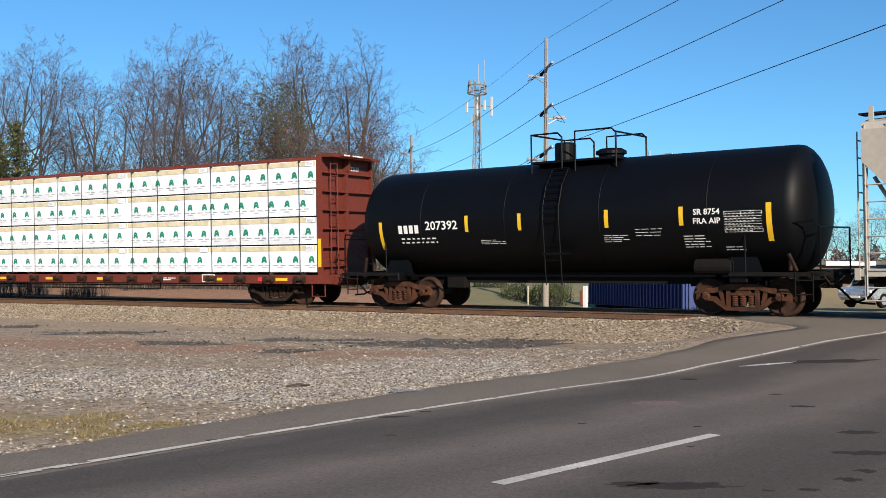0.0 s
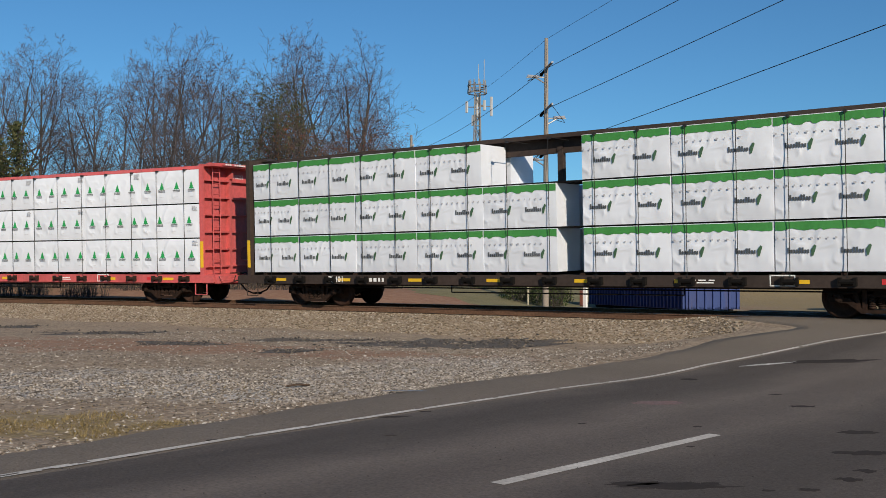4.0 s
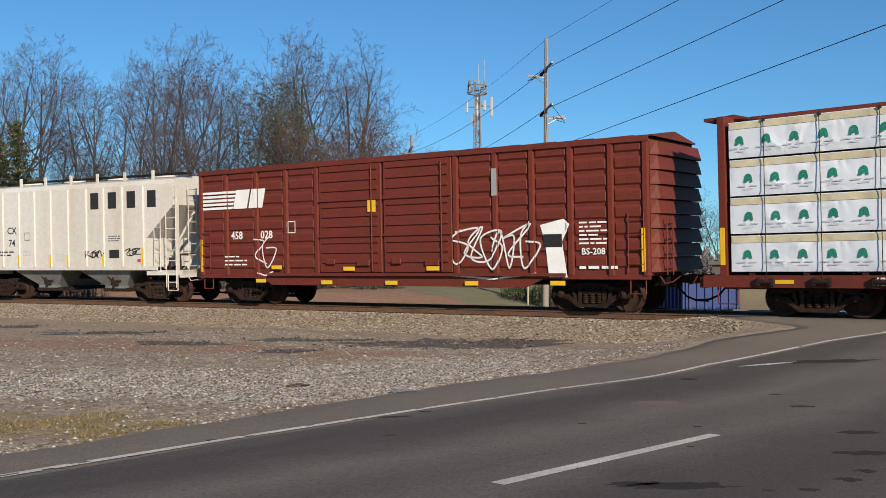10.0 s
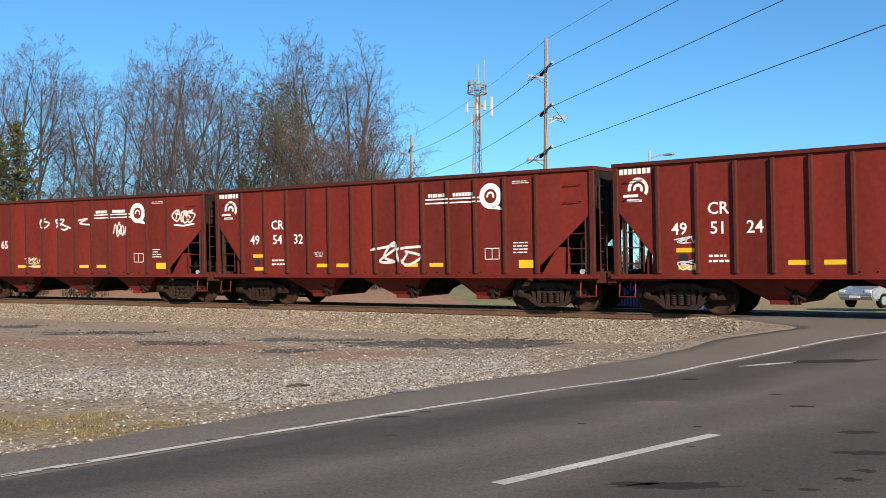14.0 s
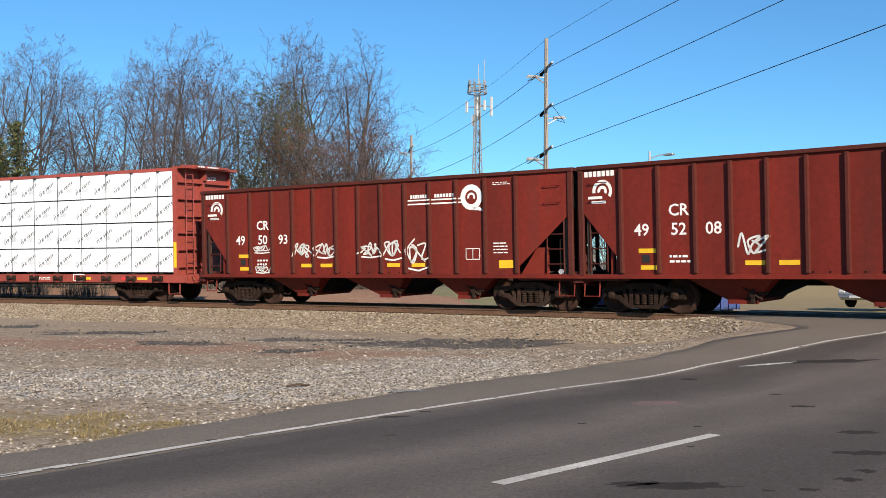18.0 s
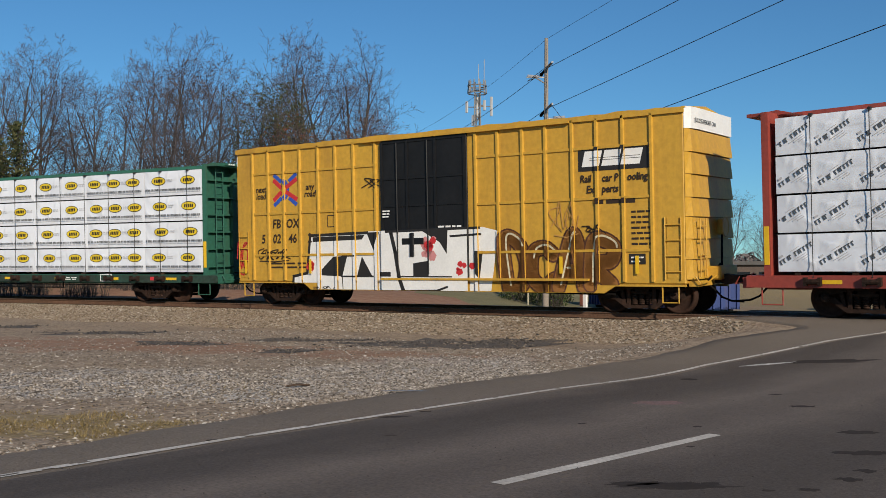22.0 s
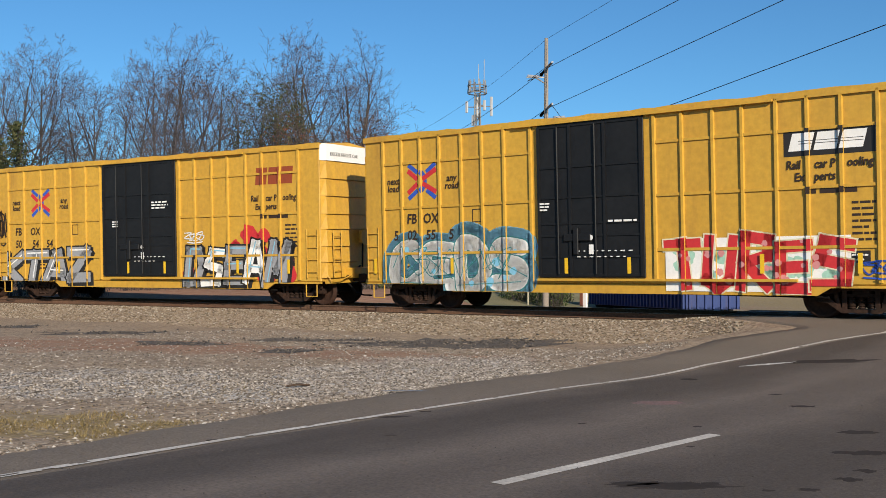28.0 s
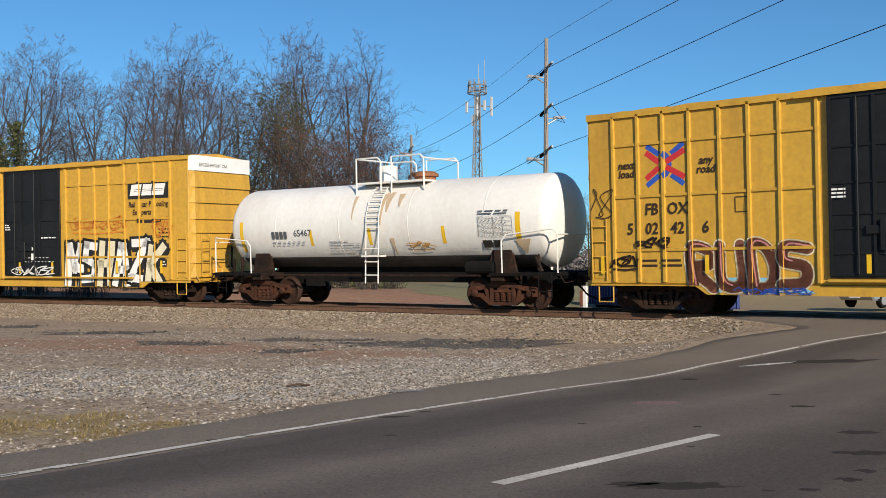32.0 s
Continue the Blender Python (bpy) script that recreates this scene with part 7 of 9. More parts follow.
def print_slant(c, w, h, rnd):
    """Rows of slim slanted lettering with fainter lines under it."""
    n = max(1, round(w / 1.02))
    ph = rnd.uniform(-0.12, 0.12)
    dark, faint = [], []
    ca, sa = math.cos(radians(31)), math.sin(radians(31))

    def on(x0, z0, u, v, du, dv):
        q = [(x0 + a * ca - b * sa, z0 + a * sa + b * ca) for a, b in ((u, v), (u + du, v), (u + du, v + dv), (u, v + dv))]
        return [q] if all(abs(px) < w / 2 - 0.02 and 0.02 < pz < h - 0.02 for px, pz in q) else []
    for i in range(n):
        x0, z0 = -w / 2 + w * (i + 0.5) / n + ph - 0.38, h * 0.17
        for u in (0.0, 0.09, 0.2, 0.25, 0.4, 0.49, 0.54, 0.63, 0.72, 0.81):
            dark += on(x0, z0, u, 0.0, 0.032, 0.11) + on(x0, z0, u + 0.032, 0.078, 0.028, 0.032)
        for k in range(3):
            faint += on(x0, z0, 0.3 + 0.1 * k, -0.06 - 0.05 * k, 0.34 - 0.08 * k, 0.016)
        faint += on(x0, z0, 0.05, 0.15, 0.1, 0.05) + on(x0, z0, 0.36, 0.15, 0.22, 0.014)
    c.add(dark, P_SLATE)
    c.add(faint, P_FAINT)


def text_row(x0, x1, z0, z1, rnd, word=(0.03, 0.09), gap=0.014):
    """A line of small print as dense bars."""
    out, x = [], x0
    while x < x1 - word[1]:
        d = rnd.uniform(*word)
        out.append(rect(x, x + d, z0, z1))
        x += d + gap * (3 if rnd.random() < 0.2 else 1)
    return out


def print_oval(c, w, h, rnd):
    n = max(1, round(w / 1.12))
    ph = rnd.uniform(-0.1, 0.1)
    rim, inn, bars, thin = [], [], [], []
    for i in range(n):
        x = -w / 2 + w * (i + 0.5) / n + ph
        z = h * 0.6
        if abs(x) < w / 2 - 0.36:
            rim.append(disc(x, z, 0.33, 0.155, 22))
            inn.append(disc(x, z, 0.305, 0.132, 22))
            for k in range(5):
                a = x - 0.205 + 0.084 * k
                bars += [[(a, z - 0.055), (a + 0.062, z - 0.055), (a + 0.085, z + 0.06), (a + 0.023, z + 0.06)]]
        if x + 0.72 < w / 2:
            thin += text_row(x + 0.4, x + 0.68, z + 0.03, z + 0.055, rnd, (0.02, 0.05)) + text_row(x + 0.4, x + 0.68, z - 0.03, z - 0.005, rnd, (0.02, 0.05))
    c.add(rim, INK)
    c.add(inn, P_LEMON)
    c.add(bars, INK)
    c.add(thin + text_row(-w / 2 + 0.05, w / 2 - 0.03, h * 0.13, h * 0.155, rnd, (0.02, 0.07)), P_FAINT)
    c.add(text_row(-w / 2 + 0.05, w / 2 - 0.03, h * 0.2, h * 0.275, rnd, (0.025, 0.06)), P_SLATE)


def centerbeam(s, spread, colour, label, rows, columns, pattern, number, seed, missing=(), load_top=4.66, straps=()):
    car = thing("centerbeam_car", label, "flat car", "lumber cars of the train")
    rnd = random.Random(seed)
    hx = 11.6
    part("deck", boxes((-hx, hx, -1.42, 1.42, 0.93, 1.0), (-hx, hx, -0.3, 0.3, 0.62, 0.93)), colour, car)
    for y in (-1.47, 1.41):
        part("side_sill", boxes((-hx, hx, y, y + 0.06, 0.72, 0.98), (-hx, hx, y - 0.015, y + 0.075, 0.72, 0.75)), GRIMY_GREEN if colour is GREEN else colour, car)
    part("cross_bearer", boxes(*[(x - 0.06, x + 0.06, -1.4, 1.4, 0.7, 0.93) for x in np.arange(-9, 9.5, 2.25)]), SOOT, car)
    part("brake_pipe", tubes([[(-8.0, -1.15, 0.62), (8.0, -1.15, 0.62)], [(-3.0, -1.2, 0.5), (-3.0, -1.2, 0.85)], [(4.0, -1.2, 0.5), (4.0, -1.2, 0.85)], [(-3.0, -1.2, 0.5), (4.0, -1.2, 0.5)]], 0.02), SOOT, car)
    part("centre_beam", boxes((-hx + 0.3, hx - 0.3, -0.36, 0.36, load_top + 0.1, load_top + 0.22), (-hx + 0.3, hx - 0.3, -0.05, 0.05, load_top - 0.3, load_top + 0.1)), colour, car)
    for x in np.arange(-10.0, 10.1, 2.5):
        part("beam_post", boxes((x - 0.08, x + 0.08, -0.09, 0.09, 1.0, load_top)), colour, car)
    for sg in (-1, 1):
        x0, x1 = sg * 11.0, sg * 11.55
        a, b = min(x0, x1), max(x0, x1)
        bulk = part("bulkhead", boxes((min(x0, x0 + sg * 0.06), max(x0, x0 + sg * 0.06), -1.36, 1.48, 0.75, load_top + 0.08)), colour, car)
        for ya, yb in ((-1.44, -1.36), (-0.06, 0.06), (1.48, 1.56)):
            lo, hi = sorted((x0, x0 + sg * 0.17)) if abs(ya) > 1 else sorted((x0 + sg * 0.06, x0 + sg * 0.2))
            part("bulkhead_post", boxes((lo, hi, ya, yb, 0.75, load_top + 0.16 if abs(ya) > 1 else load_top + 0.08)), colour, bulk)
        part("bulkhead_top", boxes((a, b, -1.36, 1.48, load_top + 0.08, load_top + 0.16)), colour, bulk)
        for k in range(6):
            z = 1.25 + k * 0.6
            e0, e1 = sorted((x0 + sg * 0.06, x0 + sg * 0.2))
            part("bulkhead_shelf", boxes((e0, e1, -1.36, -0.06, z, z + 0.05), (e0, e1, 0.06, 1.48, z, z + 0.05)), colour, bulk)
        part("bulkhead_cap", prism(bmesh.new(), [(sg * 10.6, load_top + 0.14), (sg * hx, load_top + 0.12), (sg * hx, load_top + 0.2), (sg * 11.0, load_top + 0.25)], -0.9, 0.9), colour, car)
        ladder(car, x0 + sg * 0.27, -0.85, 0.95, load_top + 0.08, 0.38, colour, True, 10)
        part("end_sill", boxes((min(x1, x1 + sg * 0.2), max(x1, x1 + sg * 0.2), -1.35, 1.35, 0.7, 0.95)), colour, car)
        part("corner_reflector", boxes((sg * 11.09 - 0.06, sg * 11.09 + 0.06, -1.455, -1.44, 1.25, 2.15)), REFLECT, car)
        part("brake_wheel", lathe(bmesh.new(), [(0.24, x1 + sg * 0.14), (0.27, x1 + sg * 0.16), (0.24, x1 + sg * 0.18), (0.2, x1 + sg * 0.16)], "x", 16, (0, 0.1, 1.7)), colour, car)
        stirrup(car, sg * 11.0, -1.4, 0.74, colour, 0.5)
        part("caution_marks", boxes(*[(min(sg * hx, sg * (hx + 0.006)), max(sg * hx, sg * (hx + 0.006)), y, y + 0.09, load_top + 0.135, load_top + 0.18) for y in (-0.75, -0.63, -0.51, -0.25, -0.13, 0.0, 0.12, 0.24)]), WHITE, car)
    # winches along the sill
    wm = bmesh.new()
    tube(wm, (-0.16, -0.05, 0), (0.16, -0.05, 0), 0.06, sides=8)
    box(wm, -0.2, -0.13, -0.1, 0.02, -0.09, 0.1)
    box(wm, 0.13, 0.2, -0.1, 0.02, -0.09, 0.1)
    wme = mesh_of(wm, "strap_winch", SOOT if colour is DARK_BROWN else STEEL)
    # the load, row by row on both sides of the beam
    z_lo = 1.06
    hgt = (load_top - z_lo) / rows
    part("bearer_strip", boxes(*[(x - 0.06, x + 0.06, -1.4, 1.4, 1.0, z_lo) for x in np.arange(-10.4, 10.6, 1.3)]), STEEL, car)
    gaps = []
    for r in range(rows):
        for k, (a, b) in enumerate(columns):
            if (r, k) in missing:
                continue
            jit = rnd.uniform(-0.25, 0.25) if 0 < k < len(columns) - 1 else 0
            jl = 0 if k == 0 or columns[k - 1][1] < a - 0.03 else rnd.uniform(-0.02, 0.02)
            w, z = b - a - 0.02, z_lo + r * hgt
            fit_h = hgt - 0.045
            me, skin = bundle_mesh(w, fit_h, 1.28, seed * 97 + r * 13 + k, WRAP)
            near = part("lumber_package", me, None, car, at=pose((a + b) / 2 + jl, -0.76 + rnd.uniform(-0.02, 0.015), z + 0.03, 0, 0, rnd.uniform(-0.15, 0.15)))
            c = Coat(0.0)
            c.spans = [(-w / 2 + i * 0.1, -w / 2 + (i + 1) * 0.1, 0.0) for i in range(int(w / 0.1) + 1)]
            pattern(c, w, fit_h, rnd)
            c.groups = [("wrap_print", bm, ms) for _, bm, ms in c.groups]
            for _, bm, _ in c.groups:
                for v in bm.verts:
                    v.co.y = 14 * (v.co.y + 0.0022) + skin(v.co.x, v.co.z)
            c.done(near)
            part("lumber_package", boxes((-w / 2, w / 2, -0.64, 0.64, 0, fit_h)), WRAP, car, at=((a + b) / 2, 0.76, z + 0.03))
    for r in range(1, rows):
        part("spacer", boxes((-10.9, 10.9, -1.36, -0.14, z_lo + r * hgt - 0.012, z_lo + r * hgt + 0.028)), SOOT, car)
    for x in straps:
        part("strap", boxes((x - 0.008, x + 0.008, -1.486, -1.476, 0.95, load_top + 0.02), (x - 0.008, x + 0.008, -1.476, -0.3, load_top + 0.0, load_top + 0.012)), INK, car)
        part("strap_winch", wme, None, car, at=(x, -1.49, 0.86))
        part("corner_guard", boxes((x - 0.035, x + 0.035, -1.484, -1.36, load_top - 0.05, load_top + 0.01)), INK, car)
    for i, x in enumerate(np.arange(-9.6, 9.7, 2.74)):
        part("reflector", boxes((x - 0.24, x + 0.24, -1.478, -1.472, 0.81, 0.9)), REFLECT, car)
    c = Coat(-1.472)
    lines_of_bars(c, -6.2, -5.2, 0.78, 0.92, 1, WHITE, seed, 0.8, (0.08, 0.14))
    lines_of_bars(c, 3.9, 5.0, 0.8, 0.92, 2, WHITE, seed + 1, 0.5)
    c.add(stroke([(6.2, 0.76), (6.75, 0.76), (6.75, 1.0), (6.2, 1.0), (6.2, 0.76)], 0.03), WHITE)
    c.add([rect(8.6, 8.8, 0.8, 0.92)], P_RED)
    c.done(car)
    sign(number, -7.2, -1.478, 0.86, 0.26, WHITE, car, bold=0.004)
    sign(number, 0, 0, 0, 0.2, WHITE, car, bold=0.003).matrix_basis = pose(11.066, 0.6, load_top - 0.2, 0, 0, 90)
    trucks(car, spread)
    ends_gear(car, hx + 0.2, colour)
    TRAIN.append((car, s, spread))
    return car


def cols(*xs):
    return list(zip(xs, xs[1:]))


# ---- open hopper cars ----
H_POSTS = [-5.75, -4.72, -3.75, -2.85, -1.98, -1.07, -0.19, 0.68, 1.56, 2.44, 3.36, 4.31, 5.3]
HOP_POST = post_mesh("side_post", 2.66, GRIMY_POST, 0.05, 0.09)


def bay_mesh(top, bottom, z_top, z_bot, material, w=1.25):
    bm = bmesh.new()
    lo = [bm.verts.new((x, y, z_bot)) for x, y in ((bottom[0], -w * 0.72), (bottom[1], -w * 0.72), (bottom[1], w * 0.72), (bottom[0], w * 0.72))]
    hi = [bm.verts.new((x, y, z_top)) for x, y in ((top[0], -w), (top[1], -w), (top[1], w), (top[0], w))]
    for i in range(4):
        j = (i + 1) % 4
        bm.faces.new((lo[i], lo[j], hi[j], hi[i]))
    bm.faces.new(lo[::-1])
    bm.faces.new(hi)
    box(bm, bottom[0] - 0.08, bottom[1] + 0.08, -w * 0.8, -w * 0.7, z_bot - 0.02, z_bot + 0.08)
    return mesh_of(bm, "discharge_bay", material)


def gate_gear():
    bm = boxes((-0.2, 0.16, -0.06, 0.0, 0.0, 0.1), (-0.1, 0.0, -0.1, 0.02, -0.1, 0.32), (0.06, 0.3, -0.08, 0.0, 0.1, 0.17), bevel=0.015)
    tube(bm, (-0.05, -0.12, 0.12), (-0.05, 0.05, 0.12), 0.08, sides=10)
    tube(bm, (0.2, -0.1, -0.02), (-0.3, -0.1, 0.3), 0.025, sides=6)
    return mesh_of(bm, "gate_gear", STEEL)


GATE_ME = gate_gear()
H_BAYS = [bay_mesh((-4.3, -1.9), (-3.1, -2.55), 1.0, 0.32, HOPPER), bay_mesh((-1.2, 1.3), (0.25, 0.8), 1.0, 0.32, HOPPER), bay_mesh((2.3, 4.5), (3.1, 3.6), 1.0, 0.32, HOPPER)]


def hopper(s, digits, label, scrawls, seed):
    car = thing("hopper_car", label, "hopper car", "open hopper cars of the train")
    z0, z1, w = 1.0, 3.8, 1.5
    side = [(-7.0, z1), (-7.0, 2.78), (-5.72, 1.25), (-5.72, z0), (5.36, z0), (5.36, 1.25), (7.0, 2.72), (7.0, z1)]
    part("side_sheet", prism(bmesh.new(), side, w - 0.02, w), HOPPER, car)
    for a, b in zip([-7.01] + H_POSTS, H_POSTS + [7.01]):
        part("side_panel", prism(bmesh.new(), clip_x(list(side), a, b), -w, -w + 0.02), HOPPER, car)
    for sg in (-1, 1):
        xb = -5.72 if sg < 0 else 5.36
        bm = bmesh.new()
        v = [bm.verts.new(p) for p in ((sg * 7.0, -w + 0.02, z1 - 0.02), (sg * 7.0, w - 0.02, z1 - 0.02), (sg * 7.0, w - 0.02, 2.75), (sg * 7.0, -w + 0.02, 2.75),
                                       (xb - sg * 1.6, w - 0.02, 0.95), (xb - sg * 1.6, -w + 0.02, 0.95))]
        bm.faces.new((v[0], v[1], v[2], v[3]))
        bm.faces.new((v[3], v[2], v[4], v[5]))
        bmesh.ops.solidify(bm, geom=list(bm.faces), thickness=0.02)
        # slope sheet darker than the body: coal dust and its underside's shade painted in
        part("slope_sheet", bm, DARK_BROWN, car, "slope sheet coloured dark for coal dust and underside shade")
        # end frame: sill, posts, braces and ladders
        a, b = sorted((xb - sg * 0.1, sg * 7.25))
        part("end_platform", boxes((a, b, -1.42, 1.42, 0.86, 1.02), (min(sg * 7.0, sg * 7.25), max(sg * 7.0, sg * 7.25), -1.45, 1.45, 0.8, 1.1)), GRIMY_POST, car)
        part("corner_post", boxes((sg * 6.93 - 0.07, sg * 6.93 + 0.07, -1.55, -1.45, 1.0, z1 - 0.05), bevel=0.01), GRIMY_POST, car)
        part("brake_rigging", tubes([[(sg * 6.3, -0.9, 1.02), (sg * 6.3, -0.9, 1.9), (sg * 6.62, -0.9, 2.2)], [(sg * 6.85, -0.2, 1.02), (sg * 6.55, -0.2, 2.1)], [(sg * 6.9, 0.6, 1.02), (sg * 6.4, -0.6, 1.9)]], 0.04), SOOT, car)
        part("tool_box", boxes((sg * 6.2 - 0.22, sg * 6.2 + 0.22, -0.2, 0.3, 1.02, 1.42), bevel=0.03), SOOT, car)
        for y in (-1.44, -0.5, 0.5, 1.38):
            part("end_post", boxes((sg * 6.75 - 0.05, sg * 6.75 + 0.05, y, y + 0.06, 1.0, z1 - 0.1 if abs(y) > 1 else 2.55)), DARK_BROWN, car)
        for y in (-1.4, 1.36):
            part("end_brace", boxes((sg * 6.1 - 0.04, sg * 6.1 + 0.04, y, y + 0.05, 1.0, 1.62)), HOPPER, car)
            part("knee_panel", prism(bmesh.new(), [(xb, 1.02), (xb + sg * 0.85, 1.02), (xb + sg * 0.85, 1.75), (xb + sg * 0.5, 1.75)] if sg > 0 else
                                     [(xb, 1.02), (xb, 1.3), (xb + sg * 0.25, 1.5), (xb + sg * 0.3, 1.02)], y, y + 0.03), HOPPER, car)
        ladder(car, sg * 6.45, -1.46, 1.1, 2.7, 0.5, GRIMY_POST, rungs=4, stand=0.0)
        ladder(car, sg * 7.1, -1.2, 1.1, z1 - 0.3, 0.4, GRIMY_POST, True, 7)
        for z in (2.95, 3.4):
            grab(car, sg * 6.4, -w, z, HOPPER)
        part("brake_cylinder", lathe(bmesh.new(), [(0.12, -0.35), (0.16, -0.33), (0.16, 0.3), (0.1, 0.33)], "x", 14, (sg * 6.35, 0.35, 1.25)), SOOT, car)
        part("side_rod", tubes([[(sg * 7.2, -1.35, 1.05), (sg * 7.28, -1.3, 0.75), (sg * 7.28, -0.8, 0.72)], [(sg * 6.95, -1.35, 0.9), (sg * 6.95, -1.4, 0.45), (sg * 6.5, -1.4, 0.45), (sg * 6.5, -1.35, 0.9)]], 0.022), HOPPER, car)
    part("air_reservoir", lathe(bmesh.new(), [(0.1, -0.35), (0.18, -0.3), (0.18, 0.3), (0.1, 0.35)], "x", 14, (6.2, -0.7, 1.3)), SOOT, car)
    part("valve_ring", lathe(bmesh.new(), [(0.05, -1.5), (0.07, -1.51), (0.07, -1.47), (0.05, -1.46)], "y", 16, (6.62, 0, 1.1)), P_GREY, car, "pale ring on the end sill")
    for y in (-w - 0.07, w - 0.05):
        part("top_chord", boxes((-7.02, 7.02, y, y + 0.12, z1 - 0.05, z1 + 0.05), bevel=0.01), GRIMY_POST, car)
    for x in (-7.02, 6.92):
        part("top_chord", boxes((x, x + 0.1, -w, w, z1 - 0.05, z1 + 0.05)), GRIMY_POST, car)
    part("floor_sheet", boxes((-4.2, 3.9, -w + 0.03, w - 0.03, 0.96, 1.06)), SOOT, car)
    part("side_sill", boxes((-7.1, 7.1, -1.54, -1.46, 0.92, 1.03)), HOPPER, car)
    part("centre_sill", boxes((-7.2, 7.2, -0.25, 0.25, 0.72, 1.0)), SOOT, car)
    for x in H_POSTS:
        part("side_post", HOP_POST, None, car, at=(x, -w, 1.06))
    for bay, x in zip(H_BAYS, (-2.75, 0.6, 3.4)):
        b = part("discharge_bay", bay, None, car)
        part("gate_gear", GATE_ME, None, b, at=(x + 0.25, -0.98, 0.42))
        # added near-black prism stands for the shaded underside between the bays
        part("inner_chute", prism(bmesh.new(), [(x - 1.75, 1.0), (x - 0.35, 0.4), (x + 0.25, 0.4), (x + 1.65, 1.0)], -0.7, 0.7), SOOT, car)
    c = Coat(-w, H_POSTS, 0.05, 0.09)
    # curved emblem at one end, round one with stripes at the other
    c.add(arc_band(-6.3, 3.18, 0.2, 0.29, -35, 190, 14) + arc_band(-6.3, 3.18, 0.06, 0.14, -35, 200, 10) + [rect(-6.72, -6.3, 2.98, 3.05), rect(-6.62, -6.2, 2.86, 2.93)], WHITE)
    glyphs(c, -6.82, -5.92, 3.56, 3.7, 7, WHITE)
    c.add([rect(1.65, 3.65, 3.16, 3.2), rect(1.65, 3.6, 3.05, 3.09)], WHITE)
    c.add(arc_band(3.85, 3.2, 0.2, 0.36, 0, 360, 18) + [[(3.9, 2.92), (4.12, 2.92), (4.26, 2.8), (3.9, 2.84)]] + arc_band(3.85, 3.2, 0.07, 0.13, -30, 200, 8), WHITE)
    glyphs(c, 1.75, 2.35, 3.24, 3.34, 7, WHITE)
    glyphs(c, 2.6, 3.3, 3.24, 3.34, 7, WHITE)
    lines_of_bars(c, 4.55, 5.1, 3.5, 3.6, 2, WHITE, seed, 0.4, (0.1, 0.25))
    lines_of_bars(c, -4.45, -3.9, 1.3, 1.55, 2, WHITE, seed + 1, 0.45, (0.1, 0.25))
    lines_of_bars(c, 4.55, 5.0, 1.6, 1.95, 4, WHITE, seed + 2, 0.35)
    c.add(stroke([(3.65, 1.45), (4.1, 1.45), (4.1, 1.75), (3.65, 1.75), (3.65, 1.45)], 0.02) + stroke([(3.875, 1.45), (3.875, 1.75)], 0.02), WHITE)
    yel = [(-5.05, 1.62), (-5.0, 1.2), (-2.3, 1.3), (-1.5, 1.3), (1.1, 1.3), (2.0, 1.3)]
    for x, z in yel:
        c.add([rect(x - 0.24, x + 0.24, z - 0.055, z + 0.055)], REFLECT)
    c.add([rect(4.72, 5.18, 1.2, 1.42)], REFLECT)
    c.add([rect(-5.2, -4.98, 1.32, 1.52)], INK)
    lines_of_bars(c, -1.0, 4.5, 1.06, 1.1, 1, SOOT, seed + 5, 0.8, (0.006, 0.01))
    scrawls(c)
    c.done(car)
    sign("CR", -4.2, -w - 0.003, 2.6, 0.41, WHITE, car, bold=0.006)
    for text, x in ((digits[:2], -5.2), (digits[2:4], -4.2), (digits[4:], -3.3)):
        sign(text, x, -w - 0.003, 2.13, 0.42, WHITE, car, bold=0.005)
    trucks(car, 10.85)
    ends_gear(car, 7.25, HOPPER)
    TRAIN.append((car, s, 10.85))


